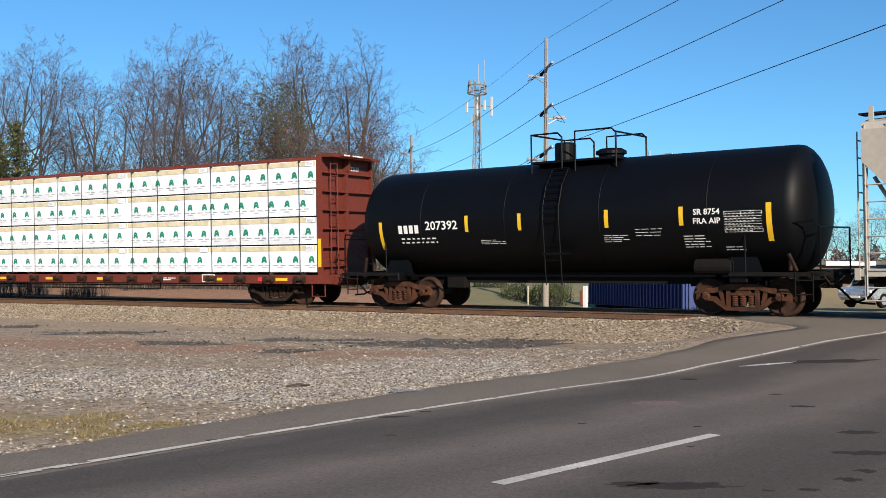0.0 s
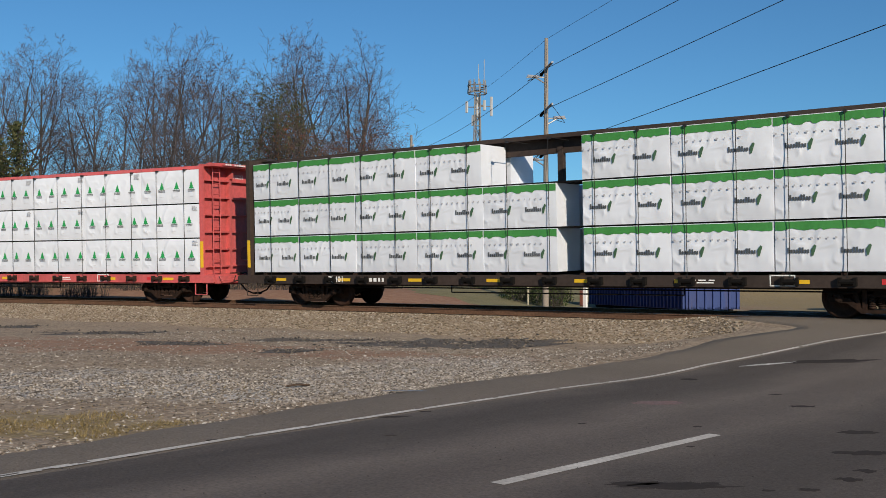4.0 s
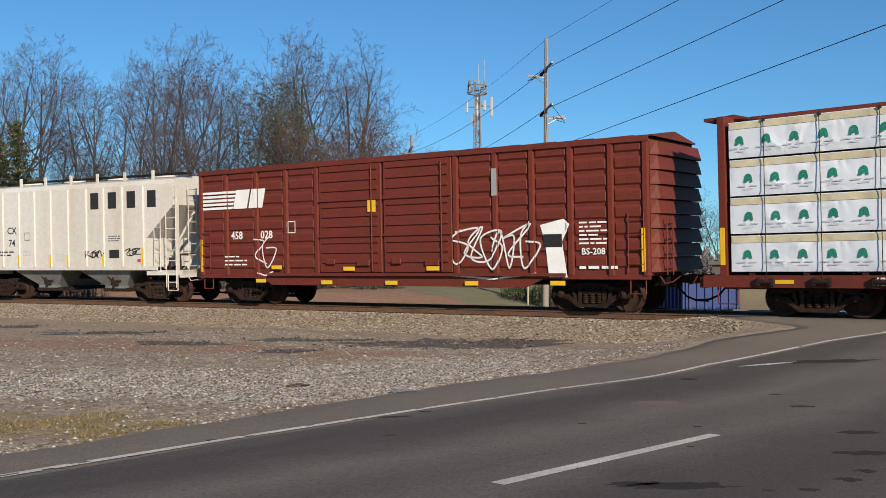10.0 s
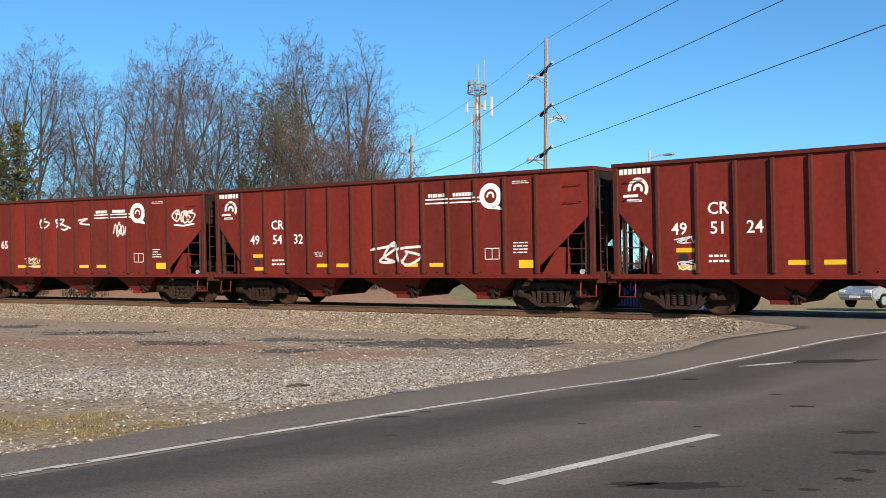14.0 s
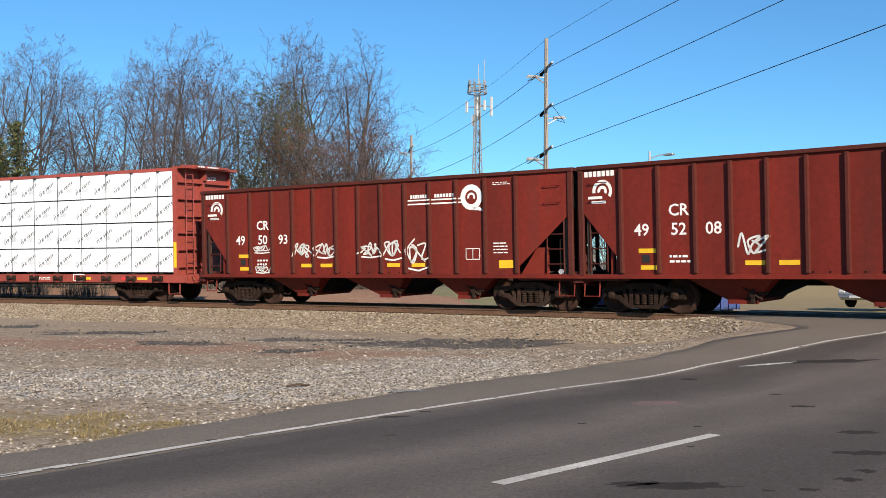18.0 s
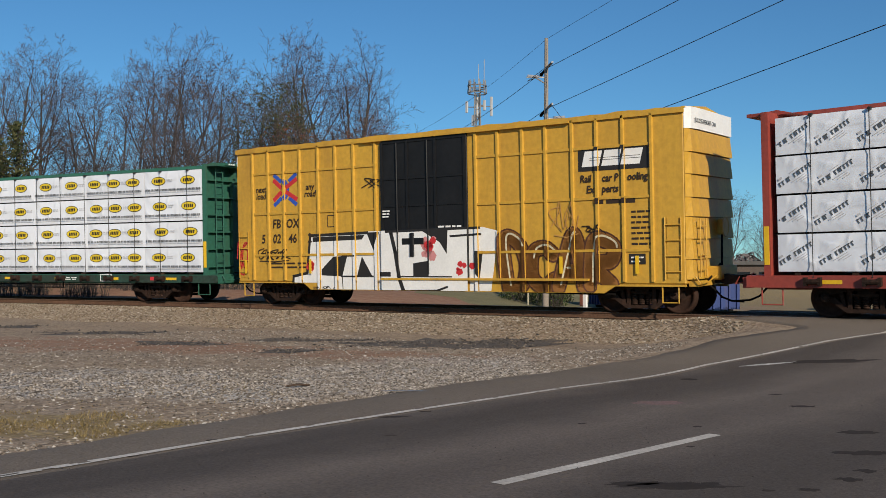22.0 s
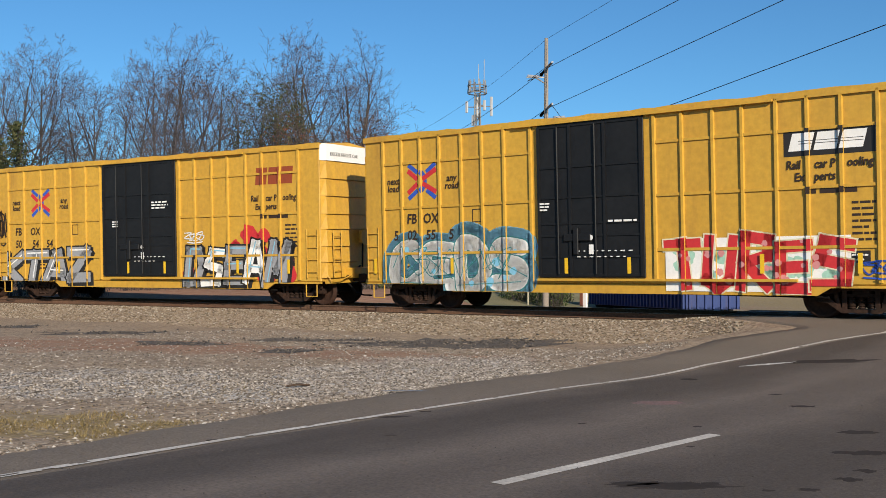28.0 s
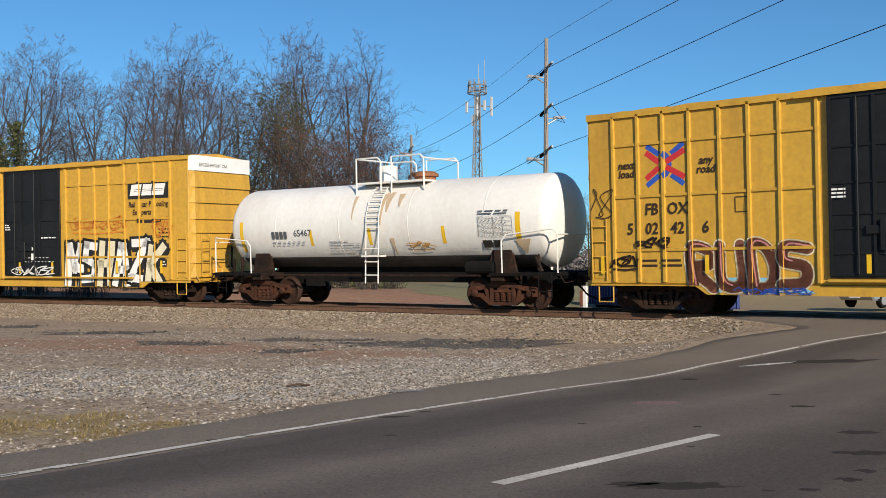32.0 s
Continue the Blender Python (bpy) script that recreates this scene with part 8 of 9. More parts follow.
# ---- covered hoppers ----
def covered_hopper(s, colour, label, marked=True):
    car = thing("covered_hopper", label, "hopper car")
    w = 1.48
    side = [(-5.75, 4.2), (-5.75, 3.5), (-4.6, 2.3), (-4.6, 1.26), (4.1, 1.26), (4.1, 2.3), (5.4, 3.45), (5.4, 4.2)]
    body = bmesh.new()
    prism(body, side, -w, w)
    part("body", body, colour, car)
    roof = bmesh.new()
    prof = [(-w, 4.2), (-w * 0.93, 4.36), (-w * 0.6, 4.48), (0, 4.53), (w * 0.6, 4.48), (w * 0.93, 4.36), (w, 4.2)]
    rows = [[roof.verts.new((x, y, z)) for y, z in prof] for x in (-5.75, 5.4)]
    for i in range(6):
        roof.faces.new((rows[0][i], rows[1][i], rows[1][i + 1], rows[0][i + 1]))
    for r in rows:
        roof.faces.new(r)
    part("roof", roof, colour, car)
    posts = [-4.5, -3.56, -2.62, -1.74, -0.83, 0.11, 1.08, 1.98, 2.93, 3.95]
    pm = post_mesh("side_post", 2.9, colour, 0.045, 0.05)
    for x in posts:
        part("side_post", pm, None, car, at=(x, -w, 1.28))
        part("reflector", boxes((x - 0.045, x + 0.045, -1.54, -1.531, 1.32, 1.95 if x in (-4.5, 3.95) else 1.75)), REFLECT, car) if x in (-4.5, -2.62, -0.83, 0.11, 1.98, 3.95) and marked else None
    # running boards on stands
    slat = mesh_of(boxes((-5.9, 5.6, -0.025, 0.025, 4.56, 4.6)), "board_slat", STEEL)
    for k in range(6):
        for y in (-1.125 + k * 0.08, 1.125 - k * 0.08):
            part("board_slat", slat, None, car, at=(0, y, 0))
    for x in np.arange(-5.6, 5.5, 1.4):
        part("board_stand", boxes((x - 0.05, x + 0.05, -1.24, -1.18, 4.2, 4.72)), colour, car)
    for x in (-3.6, -1.2, 1.2, 3.6):
        part("roof_hatch", lathe(bmesh.new(), [(0.36, 4.5), (0.4, 4.56), (0.36, 4.64), (0.1, 4.67)], "z", 16, (x, 0, 0)), colour, car)
    part("side_sill", boxes((-5.1, 4.6, -1.5, -1.44, 1.16, 1.3)), colour, car)
    part("centre_sill", boxes((-6.1, 6.0, -0.28, 0.28, 0.8, 1.15)), SOOT, car)
    grey = mat("grey_hopper_paint", (0.2, 0.2, 0.19), 0.6, dark=(0.1, 0.1, 0.1), big=0.8, fine=8, amount=0.8, bump=0.06, fine_mix=0.15)
    for top, bot in (((-3.4, -0.3), (-1.9, -1.0)), ((0.2, 3.3), (1.7, 2.6))):
        b = part("discharge_bay", bay_mesh(top, bot, 1.3, 0.5, grey, 1.4), None, car)
        part("gate_gear", GATE_ME, None, b, at=(sum(bot) / 2, -1.1, 0.62))
        part("gate_frame", boxes((bot[0] - 0.2, bot[1] + 0.2, -1.1, 1.1, 0.36, 0.5)), STEEL, b)
    for sg, xe, xs in ((-1, -5.95, -4.6), (1, 5.75, 4.1)):
        a, b = sorted((xs - sg * 0.05, xe))
        part("end_platform", boxes((a, b, -1.44, 1.44, 0.98, 1.14), (min(xe, xe - sg * 0.12), max(xe, xe - sg * 0.12), -1.46, 1.46, 0.9, 1.16)), colour, car)
        for y in (-1.42, 1.36):
            part("corner_post", boxes((xe - sg * 0.25 - 0.05, xe - sg * 0.25 + 0.05, y, y + 0.06, 1.1, 4.2)), colour, car)
        ladder(car, xe - sg * 0.5, -1.46, 0.55, 4.3, 0.46, colour, rungs=10, stand=0.0)
        ladder(car, xe - sg * 1.15, -1.46, 1.1, 2.9, 0.3, colour, rungs=4, stand=0.0)
        ladder(car, xe, -0.9, 1.1, 4.2, 0.42, colour, True, 8)
        part("slope_brace", tubes([[(xs, -0.6, 1.2), (xe - sg * 0.2, -0.6, 3.2)], [(xs, 0.6, 1.2), (xe - sg * 0.2, 0.6, 3.2)]], 0.05), colour, car)
        part("brake_gear", tubes([[(xe - sg * 0.7, -0.8, 1.2), (xe - sg * 0.7, -0.8, 1.7), (xe - sg * 0.4, -0.4, 1.7)], [(xe - sg * 0.9, -1.1, 1.15), (xe - sg * 0.9, -1.1, 1.6)]], 0.05), STEEL, car)
        stirrup(car, xe - sg * 0.45, -1.44, 1.0, colour, 0.45, 0.55)
    part("brake_wheel", lathe(bmesh.new(), [(0.24, 5.86), (0.27, 5.88), (0.24, 5.9), (0.2, 5.88)], "x", 16, (0, -0.3, 2.3)), colour, car)
    if marked:
        c = Coat(-w, posts, 0.045, 0.05)
        for i, x in enumerate((1.55, 2.45, 3.4, 4.4)):
            glyphs(c, x - 0.24, x + 0.3, 3.4, 4.0, 1, INK)
        c.add([rect(4.25, 4.4, 3.4, 4.0)], INK)
        lines_of_bars(c, -4.3, -2.8, 1.7, 1.95, 2, INK, 5, 0.4, (0.1, 0.2))
        lines_of_bars(c, -2.4, -1.9, 1.7, 1.95, 2, P_FAINT, 6, 0.4)
        lines_of_bars(c, 2.2, 2.8, 2.2, 2.45, 3, P_SLATE, 7, 0.4)
        lines_of_bars(c, -0.6, -0.05, 1.5, 1.8, 4, P_FAINT, 8, 0.35)
        c.add([rect(2.25, 2.75, 1.6, 1.9)], INK)
        c.add(stroke([(-2.3, 2.3), (-2.05, 2.3), (-2.05, 2.6), (-2.3, 2.6), (-2.3, 2.3)], 0.02), INK)
        c.add([rect(3.65, 3.82, 1.45, 1.56), rect(-4.35, -4.2, 1.5, 1.6)], P_RED)
        tag_scrawl(c, 1.15, 1.95, 1.6, 1.9, 4, INK, 71, 0.04)
        tag_scrawl(c, 3.15, 3.75, 1.65, 1.95, 3, INK, 72, 0.035)
        c.done(car)
        for text, x, z in (("GA", -4.0, 2.68), ("CX", -3.05, 2.68), ("79", -4.0, 2.2), ("74", -3.05, 2.2)):
            sign(text, x, -w - 0.003, z, 0.38, INK, car, bold=0.004)
    trucks(car, 8.3)
    ends_gear(car, 5.95, colour)
    TRAIN.append((car, s, 8.3))


# ---- tank cars ----
def tank_car(s, spread, colour, label, r, zc, half, shift, fitting, marks):
    car = thing("tank_car", label, "tank car", "tank cars of the train")
    hd = r * 0.42
    prof = []
    for i in range(9):
        a = math.pi / 2 * i / 8
        prof.append((max(0.02, r * math.sin(a)), -half + hd - hd * math.cos(a)))
    body = prof + [(r, -half + hd + (half - hd) * 2 * k / 12) for k in range(1, 12)] + [(q, -h) for q, h in prof[::-1]]
    bm = bmesh.new()
    lathe(bm, body, "x", 48, (shift, 0, zc))
    part("tank", bm, colour, car, smooth=True)
    for k in (-0.62, -0.2, 0.22, 0.64):
        part("weld_seam", lathe(bmesh.new(), [(r, k * half - 0.02), (r + 0.003, k * half - 0.008), (r + 0.003, k * half + 0.008), (r, k * half + 0.02)], "x", 48, (shift, 0, zc)), colour, car, smooth=True)
    dark = TANK_BLACK if colour is TANK_BLACK else STEEL
    for sg in (-1, 1):
        x = shift + sg * (half - 0.35)
        xe = sg * (spread / 2 + 1.9)
        a, b = sorted((sg * (spread / 2 - 1.6), xe))
        part("stub_sill", boxes((a, b, -0.3, 0.3, 0.68, 1.05)), SOOT, car)
        part("bolster", boxes((sg * spread / 2 - 0.22, sg * spread / 2 + 0.22, -1.35, 1.35, 0.82, 1.05), bevel=0.02), dark, car)
        part("saddle", prism(bmesh.new(), [(sg * spread / 2 - 0.5, 0.95), (sg * spread / 2 + 0.5, 0.95), (sg * spread / 2 + 0.28, zc - r * 0.55), (sg * spread / 2 - 0.28, zc - r * 0.55)], -1.05, -0.95), dark, car)
        part("saddle", prism(bmesh.new(), [(sg * spread / 2 - 0.5, 0.95), (sg * spread / 2 + 0.5, 0.95), (sg * spread / 2 + 0.28, zc - r * 0.55), (sg * spread / 2 - 0.28, zc - r * 0.55)], 0.95, 1.05), dark, car)
        a, b = sorted((sg * (spread / 2 - 0.2), xe + sg * 0.1))
        part("end_platform", boxes((a, b, -1.42, -0.9, 0.98, 1.06), (a, b, 0.9, 1.42, 0.98, 1.06), (min(xe - sg * 0.2, xe), max(xe - sg * 0.2, xe), -1.42, 1.42, 0.9, 1.08)), SOOT, car)
        part("end_handrail", tubes([[(sg * (spread / 2 + 0.2), -1.4, 1.05), (sg * (spread / 2 + 0.2), -1.42, 1.95), (sg * (spread / 2 + 0.35), -1.42, 2.12), (xe - sg * 0.1, -1.42, 2.25),
                                     (xe, -1.35, 2.1), (xe, -1.35, 1.05)], [(xe, -1.35, 2.1), (xe, 1.35, 2.1)], [(xe, 1.35, 2.1), (xe, 1.35, 1.05)]], 0.022), dark if colour is TANK_BLACK else TANK_WHITE, car)
        ladder(car, xe - sg * 0.35, -1.4, 0.4, 1.05, 0.4, SOOT, rungs=2, stand=0.02)
        part("brake_gear", tubes([[(xe - sg * 0.8, -0.9, 1.1), (xe - sg * 0.8, -0.9, 1.65), (xe - sg * 0.5, -0.5, 1.7)], [(xe - sg * 0.6, -1.1, 1.1), (xe - sg * 0.75, -1.2, 1.5)]], 0.05), STEEL, car)
    part("air_reservoir", lathe(bmesh.new(), [(0.12, -0.5), (0.2, -0.45), (0.2, 0.45), (0.12, 0.5)], "x", 14, (spread / 2 - 0.7, -1.0, 1.2)), SOOT, car)
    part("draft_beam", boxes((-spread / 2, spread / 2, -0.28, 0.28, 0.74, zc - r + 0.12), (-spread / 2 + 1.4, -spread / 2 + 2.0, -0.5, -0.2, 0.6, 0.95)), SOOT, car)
    part("side_pipe", tubes([[(-spread / 2 + 0.6, -1.25, 0.98), (spread / 2 - 0.6, -1.25, 0.98)]], 0.03), dark, car)
    # top platform with rails, valve dome and ladder
    px, zt = shift + fitting, zc + r
    rail = colour
    part("top_platform", boxes((px - 1.25, px + 1.3, -0.95, 0.95, zt - 0.08, zt - 0.02)), rail, car)
    for y in (-0.95, 0.95):
        paths = []
        for x0, x1 in ((px - 1.25, px - 0.3), (px + 0.1, px + 1.3)):
            paths += [[(x0, y, zt - 0.5), (x0, y, zt + 0.72), (x1 - 0.12, y, zt + 0.72), (x1, y, zt + 0.6), (x1, y, zt - 0.3)]]
        part("platform_rail", tubes(paths, 0.028), rail, car)
    part("platform_rail", tubes([[(px - 1.25, -0.95, zt + 0.72), (px - 1.25, 0.95, zt + 0.72)], [(px + 1.3, -0.95, zt + 0.62), (px + 1.3, 0.95, zt + 0.62)]], 0.028), rail, car)
    part("valve_housing", lathe(bmesh.new(), [(0.3, zt - 0.1), (0.3, zt + 0.48), (0.27, zt + 0.52), (0.02, zt + 0.54)], "z", 18, (px - 0.65, -0.1, 0)), rail, car, smooth=False)
    part("manway", lathe(bmesh.new(), [(0.34, zt - 0.1), (0.34, zt + 0.1), (0.42, zt + 0.12), (0.42, zt + 0.2), (0.3, zt + 0.27), (0.02, zt + 0.3)], "z", 18, (px + 0.7, 0, 0)), rail if colour is TANK_BLACK else mat("rusty_manway", (0.3, 0.12, 0.05), 0.8, big=3, fine=12, amount=0.6), car)
    pts = []
    for sx in (-0.24, 0.24):
        pts.append([(px - 0.3 + sx, -(r + 0.1) * math.sin(a), zc + (r + 0.1) * math.cos(a)) for a in (radians(40), radians(60), radians(80), radians(95))] + [(px - 0.3 + sx, -1.5, 0.75)])
    for k in range(9):
        a = radians(38 + k * 7.0)
        pts.append([(px - 0.54, -(r + 0.1) * math.sin(a), zc + (r + 0.1) * math.cos(a)), (px - 0.06, -(r + 0.1) * math.sin(a), zc + (r + 0.1) * math.cos(a))])
    for z in (1.0, 1.4, 1.8):
        pts.append([(px - 0.54, -1.52, z), (px - 0.06, -1.52, z)])
    part("side_ladder", tubes(pts, 0.02), rail, car)
    part("step_plate", boxes((px - 0.6, px + 0.15, -1.6, -1.35, 1.55, 1.6)), rail, car)
    part("outlet", boxes((px - 0.5, px + 0.3, -0.25, 0.25, zc - r - 0.25, zc - r + 0.1), bevel=0.04), SOOT, car)
    # markings wrap round the shell
    c = Coat(0.0)
    marks(c)
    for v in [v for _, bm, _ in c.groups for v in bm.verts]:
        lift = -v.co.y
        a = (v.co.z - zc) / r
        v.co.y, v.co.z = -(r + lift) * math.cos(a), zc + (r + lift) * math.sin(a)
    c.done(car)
    trucks(car, spread, RUSTY_SET)
    ends_gear(car, spread / 2 + 2.0, STEEL)
    TRAIN.append((car, s, spread))
    return car


def grid_panel(c, x0, x1, z0, z1, material):
    c.add([rect(x0, x1, z0 + (z1 - z0) * k / 8, z0 + (z1 - z0) * k / 8 + 0.008) for k in range(9)] + [rect(x, x + 0.01, z0, z1) for x in (x0, x0 + (x1 - x0) * 0.45, x0 + (x1 - x0) * 0.72, x1)], material)
    lines_of_bars(c, x0 + 0.03, x1, z0 + 0.015, z1, 8, material, 9, 0.2, (0.03, 0.07))


def tall(x0, x1, z0, z1):
    n = max(1, round((z1 - z0) / 0.09))
    return [rect(x0, x1, z0 + (z1 - z0) * k / n, z0 + (z1 - z0) * (k + 1) / n) for k in range(n)]


def black_marks(c):
    for x in (-2.42, -0.68, 1.92, 3.93):
        c.add(tall(x - 0.055, x + 0.055, 2.22, 2.68), REFLECT)
    c.add(tall(-5.6, -5.48, 1.72, 2.58) + tall(6.0, 6.13, 1.77, 2.7), REFLECT)
    glyphs(c, -4.87, -4.07, 2.22, 2.46, 4, WHITE, 0.0, 0.3)
    lines_of_bars(c, -4.8, -3.5, 1.9, 2.14, 2, WHITE, 1, 0.36, (0.05, 0.11))
    lines_of_bars(c, -2.0, -1.2, 1.84, 2.0, 3, WHITE, 2, 0.25)
    lines_of_bars(c, 1.8, 2.5, 1.82, 2.05, 4, WHITE, 3, 0.25)
    lines_of_bars(c, 2.7, 3.5, 1.97, 2.22, 3, WHITE, 4, 0.15)
    lines_of_bars(c, 3.95, 4.6, 1.62, 2.0, 5, WHITE, 5, 0.28)
    lines_of_bars(c, 4.95, 5.5, 1.52, 1.68, 2, WHITE, 6, 0.3)
    grid_panel(c, 5.0, 5.9, 2.02, 2.52, WHITE)


def white_marks(c):
    for x in (-2.25, 0.1, 2.8):
        c.add(tall(x - 0.06, x + 0.06, 1.9, 2.42), REFLECT)
    c.add(tall(-5.35, -5.2, 1.7, 2.75) + tall(5.2, 5.36, 1.75, 2.75), REFLECT)
    # the shade on the tank's down-facing belly is painted as a dark band
    belly_shade = mat("belly_shade_paint", (0.06, 0.052, 0.045), 0.8, dark=(0.12, 0.1, 0.085), big=1.2, fine=10, amount=0.7, bump=0.1, fine_mix=0.2)
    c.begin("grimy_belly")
    c.add(tall(-5.55, 5.65, 0.5, 1.45), belly_shade)
    stain = paint("rust_run", (0.5, 0.38, 0.26), 0.7)
    for x, top, low, wd in ((0.55, 3.55, 2.5, 0.1), (0.75, 3.6, 2.9, 0.16), (-0.55, 3.5, 2.7, 0.07), (1.2, 3.5, 3.05, 0.12), (0.95, 2.1, 1.5, 0.08), (5.4, 2.0, 1.55, 0.25)):
        n = 10
        c.begin("rust_streak")
        for k in range(n):
            za, zb = top + (low - top) * k / n, top + (low - top) * (k + 1) / n
            wa, wb = wd * (1 - 0.85 * k / n), wd * (1 - 0.85 * (k + 1) / n)
            c.add([[(x - wa, za), (x + wa, za), (x + wb, zb), (x - wb, zb)]], stain)
    glyphs(c, -3.9, -3.2, 2.18, 2.4, 4, P_SLATE)
    lines_of_bars(c, -3.9, -2.5, 1.95, 2.12, 2, P_FAINT, 1, 0.4, (0.06, 0.12))
    lines_of_bars(c, -1.5, -0.3, 1.6, 2.1, 6, P_FAINT, 2, 0.4)
    lines_of_bars(c, 2.9, 3.9, 1.6, 1.75, 3, P_FAINT, 3, 0.4)
    c.add([rect(4.1, 4.4, 1.75, 1.98), rect(4.45, 4.7, 1.75, 1.98)], INK)
    grid_panel(c, 4.0, 5.1, 2.1, 2.65, P_SLATE)
    lines_of_bars(c, 4.0, 5.1, 2.7, 2.85, 2, P_SLATE, 4, 0.4)
    tag_scrawl(c, 1.6, 2.4, 1.75, 2.0, 3, P_TAN, 81, 0.03)


# ---- the cars in train order, from the leading one back ----
def scr_124(c):
    tag_scrawl(c, -5.25, -4.8, 1.75, 1.95, 3, WHITE, 101, 0.03)
    tag_scrawl(c, -5.2, -4.85, 1.1, 1.4, 2, WHITE, 102, 0.03)


def scr_432(c):
    tag_scrawl(c, -0.1, 1.35, 1.25, 1.95, 3, WHITE, 103, 0.075)
    tag_scrawl(c, -2.6, -2.3, 1.6, 1.75, 3, P_FAINT, 104, 0.02)


def scr_165(c):
    for i, x in enumerate((-1.0, 0.1, 1.2)):
        tag_scrawl(c, x - 0.17, x + 0.17, 2.75, 3.15, 1, WHITE, 105 + i, 0.06)
    tag_scrawl(c, -2.0, -1.3, 1.35, 1.65, 4, P_CREAM, 108, 0.04)
    tag_scrawl(c, 2.75, 3.3, 2.3, 2.85, 3, WHITE, 109, 0.05)
    tag_scrawl(c, 5.6, 6.5, 2.8, 3.3, 4, WHITE, 110, 0.06)


def scr_208(c):
    tag_scrawl(c, -2.6, -2.05, 1.45, 1.95, 3, WHITE, 111, 0.05)
    tag_scrawl(c, 0.85, 1.4, 1.45, 2.0, 3, WHITE, 112, 0.055)


def scr_093(c):
    tag_scrawl(c, -2.75, -2.1, 1.6, 2.0, 4, WHITE, 113, 0.05)
    tag_scrawl(c, -1.85, -1.2, 1.6, 1.95, 4, WHITE, 114, 0.05)
    tag_scrawl(c, -0.1, 0.6, 1.6, 1.95, 4, WHITE, 115, 0.045)
    tag_scrawl(c, 0.8, 1.4, 1.55, 2.1, 3, WHITE, 116, 0.05)
    tag_scrawl(c, 1.65, 2.35, 1.3, 2.15, 3, WHITE, 117, 0.05)
    tag_scrawl(c, -4.55, -3.9, 1.75, 1.95, 4, WHITE, 118, 0.035)
    tag_scrawl(c, -4.5, -3.9, 1.1, 1.3, 4, WHITE, 119, 0.035)


STRAPS = [-10.0, -8.7, -7.4, -6.1, -4.8, -3.5, -2.2, -0.9, 0.4, 1.75, 2.95, 4.2, 5.45, 6.65, 7.9, 9.1, 10.35]
covered_hopper(170.8, mat("dusty_grey_paint", (0.42, 0.38, 0.33), 0.6, dark=(0.28, 0.24, 0.2), big=0.5, fine=9, amount=0.6, bump=0.05, streak=True, fine_mix=0.08),
               "dusty grey covered hopper car with end ladders", False)
t1 = tank_car(156.8, 10.5, TANK_BLACK, "glossy black tank car with yellow reflective stripes", 1.55, 2.57, 6.84, 0.19, 0.46, black_marks)
centerbeam(137.38, 18.0, BROWN, "brown centerbeam flat car stacked with white-wrapped lumber", 4, cols(-10.98, -7.96, -4.57, -1.02, 2.64, 6.49, 10.96), print_arch, "623169", 2, straps=STRAPS)
centerbeam(113.49, 17.0, DARK_BROWN, "sooty dark centerbeam car with green-banded lumber, one bundle missing", 3, cols(-10.85, -8.8, -6.41, -4.07, -1.74, 0.61) + cols(1.36, 3.8, 6.29, 8.69, 11.0),
           print_green, "72401", 3, missing=((2, 4),), straps=STRAPS)
centerbeam(88.95, 18.2, RED, "faded red centerbeam flat car with tree-printed lumber wrap", 3, cols(-10.9, -8.55, -5.64, -3.07, -0.05) + cols(0.21, 2.84, 5.54, 8.31, 11.0), print_tree, "106251", 4, straps=STRAPS)
centerbeam(65.25, 18.0, BROWN, "brown centerbeam flat car with tan-banded white lumber bundles", 4, cols(-10.9, -6.25, -1.31, 3.5, 8.51, 11.0), print_arch, "627727", 5, straps=STRAPS)
brown_boxcar(43.98)
covered_hopper(29.02, WHITE_CAR, "rust-stained white covered hopper car on grey discharge bays")
hopper(15.2, "495124", "oxide-red open hopper car with white numbers", scr_124, 11)
hopper(0.5, "495432", "oxide-red open hopper car with a large white scrawl", scr_432, 12)
hopper(-14.17, "495165", "oxide-red open hopper car with white letters sprayed along", scr_165, 13)
hopper(-28.95, "495208", "oxide-red open hopper car with two small white scrawls", scr_208, 14)
hopper(-43.28, "495093", "oxide-red open hopper car with a row of white scrawls", scr_093, 15)
centerbeam(-63.03, 18.0, DEEP_RED, "red centerbeam flat car stacked with slant-printed white lumber", 4, cols(-10.85, -7.1, -3.1, 1.45, 6.2, 11.05), print_slant, "26750", 6, straps=STRAPS)
boxcar(-83.87, "502462", 200, "yellow high-cube boxcar covered in white spray-paint", art_14)
centerbeam(-104.75, 17.0, GREEN, "green centerbeam flat car with yellow-oval lumber wrap", 4, cols(-10.86, -8.33, -5.72, -3.17, -0.22) + cols(-0.02, 2.76, 5.49, 8.33, 11.0), print_oval, "8841", 7, straps=STRAPS)
boxcar(-125.8, "502640", 300, "yellow high-cube boxcar with blue-haloed spray-paint", art_16)
boxcar(-143.45, "502555", 400, "yellow high-cube boxcar with teal and red spray-paint", art_17)
boxcar(-160.93, "505454", 500, "yellow high-cube boxcar with grey spray-paint on both halves", art_18, True)
boxcar(-178.87, "502426", 600, "yellow high-cube boxcar with brown and green spray-paint", art_19)
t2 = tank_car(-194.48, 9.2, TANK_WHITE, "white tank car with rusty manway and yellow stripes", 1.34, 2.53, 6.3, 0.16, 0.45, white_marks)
boxcar(-209.8, "502453", 700, "yellow high-cube boxcar with black and white spray-paint", art_21)
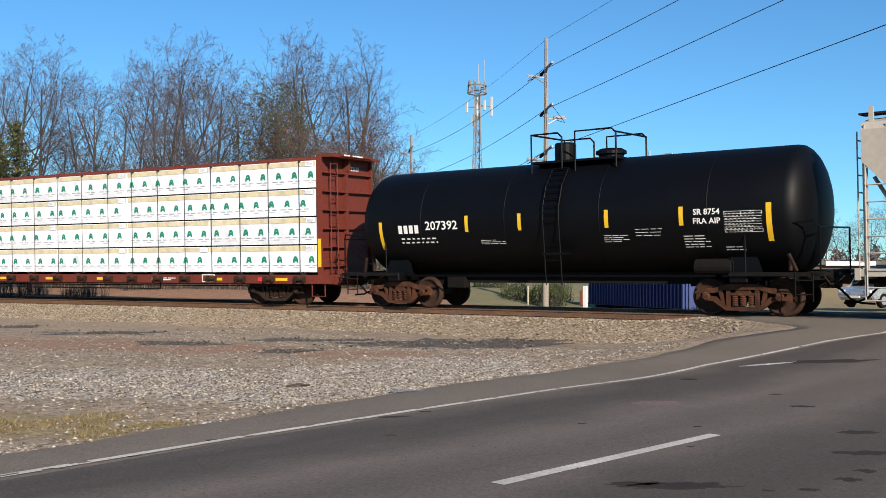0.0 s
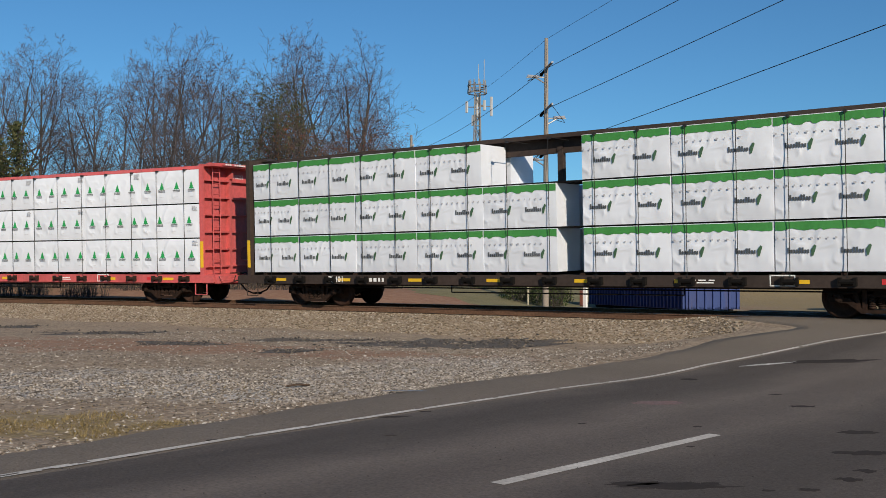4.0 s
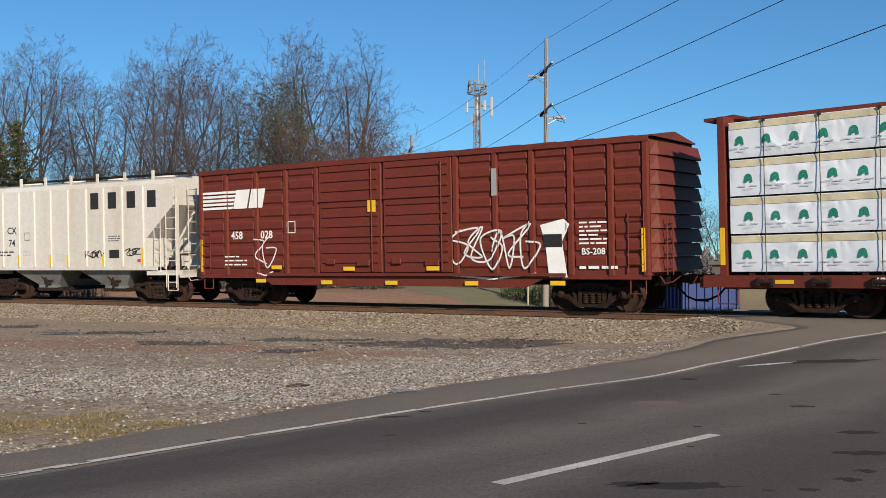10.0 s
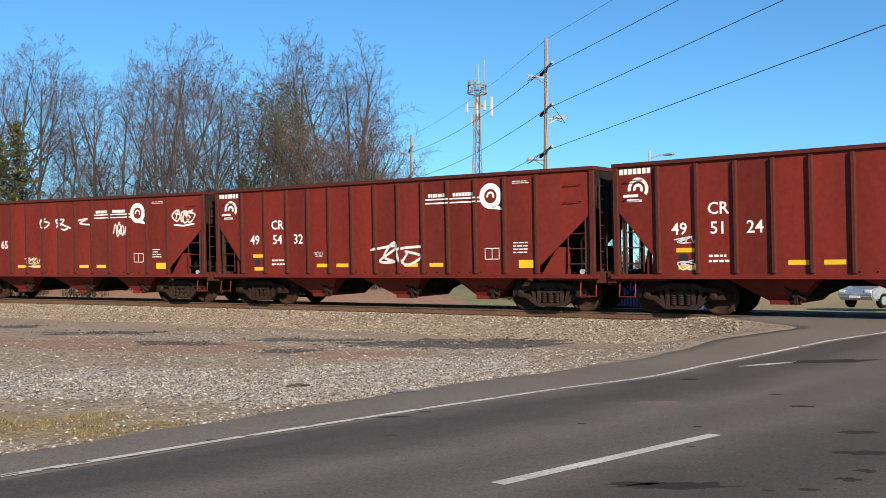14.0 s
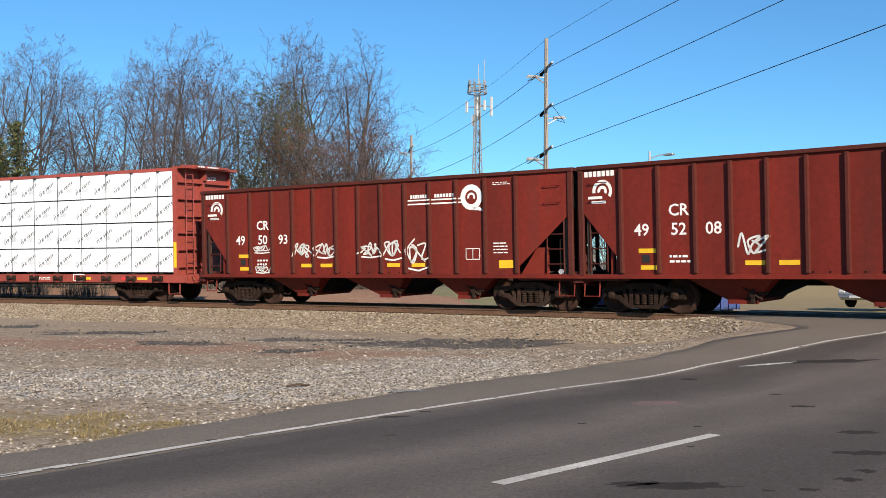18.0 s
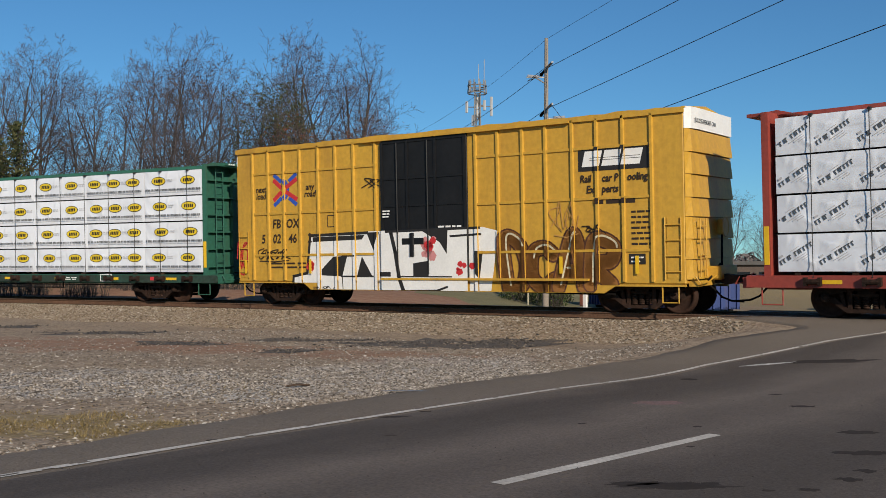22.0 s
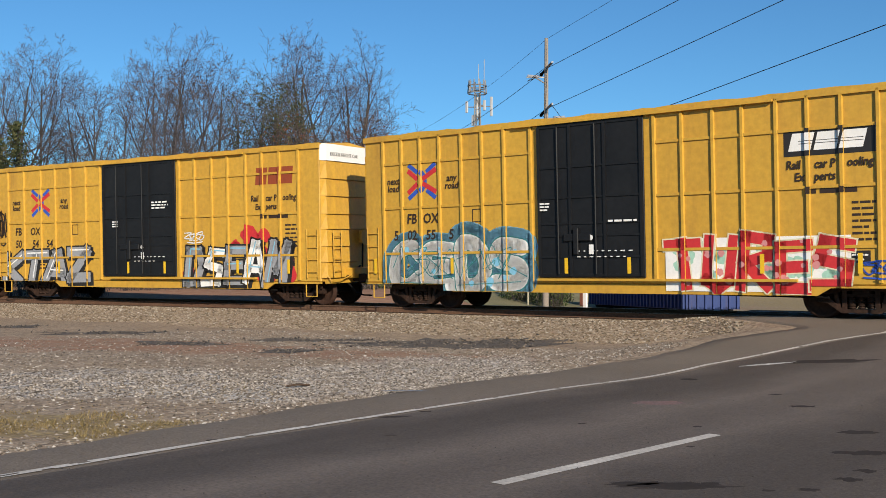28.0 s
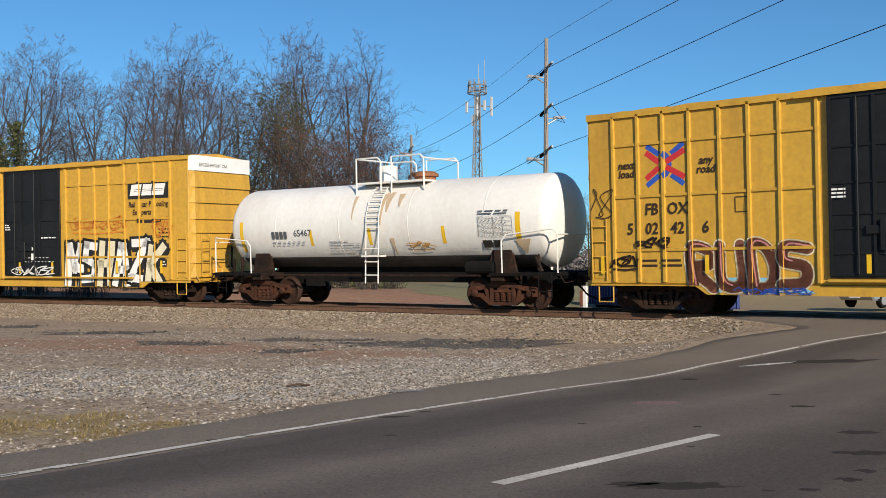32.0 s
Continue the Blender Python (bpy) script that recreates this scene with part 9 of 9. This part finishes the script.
sign("207392", -3.15, 0, 0, 0.35, WHITE, t1, bold=0.005, squeeze=1.1).matrix_basis = pose(-3.3, -1.55, 2.42, 6, 0, 0)
sign("SR 8754", 4.2, 0, 0, 0.2, WHITE, t1, bold=0.003).matrix_basis = pose(4.57, -1.557, 2.53, 1, 0, 0)
sign("FRA AIP", 4.2, 0, 0, 0.2, WHITE, t1, bold=0.003).matrix_basis = pose(4.57, -1.54, 2.31, 10, 0, 0)
sign("65467", -2.8, 0, 0, 0.3, P_SLATE, t2, bold=0.004).matrix_basis = pose(-2.6, -1.33, 2.32, 10, 0, 0)


# ---- motion: the whole train rolls past at about 39 km/h ----
SPEED = 10.7793


LEAD_T = (0, 3.5, 5.5, 7.0, 7.4, 10.0, 11.5, 13.0, 13.4, 14.5, 18.5, 22.6, 22.9, 26.0, 28.0, 29.1, 29.4, 30.0, 31.0, 32.0)
LEAD_S = (0.0, 0.05, 0.2, 0.2, -0.08, -0.13, 0.05, 0.18, -0.17, -0.15, -0.14, -0.12, 0.22, 0.26, 0.18, 0.27, -0.02, -0.08, 0.02, 0.08)


def travelled(t):
    """Way of the train: steady speed, with the small lead that it gains and loses."""
    return SPEED * (t - 16) + float(np.interp(t, LEAD_T, LEAD_S))


def car_pose(s, spread):
    a, b = beside(s - spread / 2, 0), beside(s + spread / 2, 0)
    d = b - a
    return Matrix.Translation((a + b) / 2) @ Euler((BANK, 0, math.atan2(d.y, d.x))).to_matrix().to_4x4()


def motions():
    steps = [i / 2 for i in range(65)]
    for car, s, spread in TRAIN:
        walk(car, [(t, car_pose(s + travelled(t), spread)) for t in steps])
        for axle in car.children_recursive:
            if axle.name.startswith("wheelset"):
                home = axle.matrix_basis.copy()
                turn = lambda i: home @ pose(0, 0, 0, 0, math.degrees((s + travelled(i / 30)) / 0.457) % 360, 0)
                seen = [i for i in range(961) if -48 < s + travelled(i / 30) < 12] or [0]
                rows = [(0.0, turn(seen[0]))] * (seen[0] > 0) + [(i / 30, turn(i)) for i in seen] + [(32.0, turn(seen[-1]))] * (seen[-1] < 960)
                walk(axle, rows)


motions()
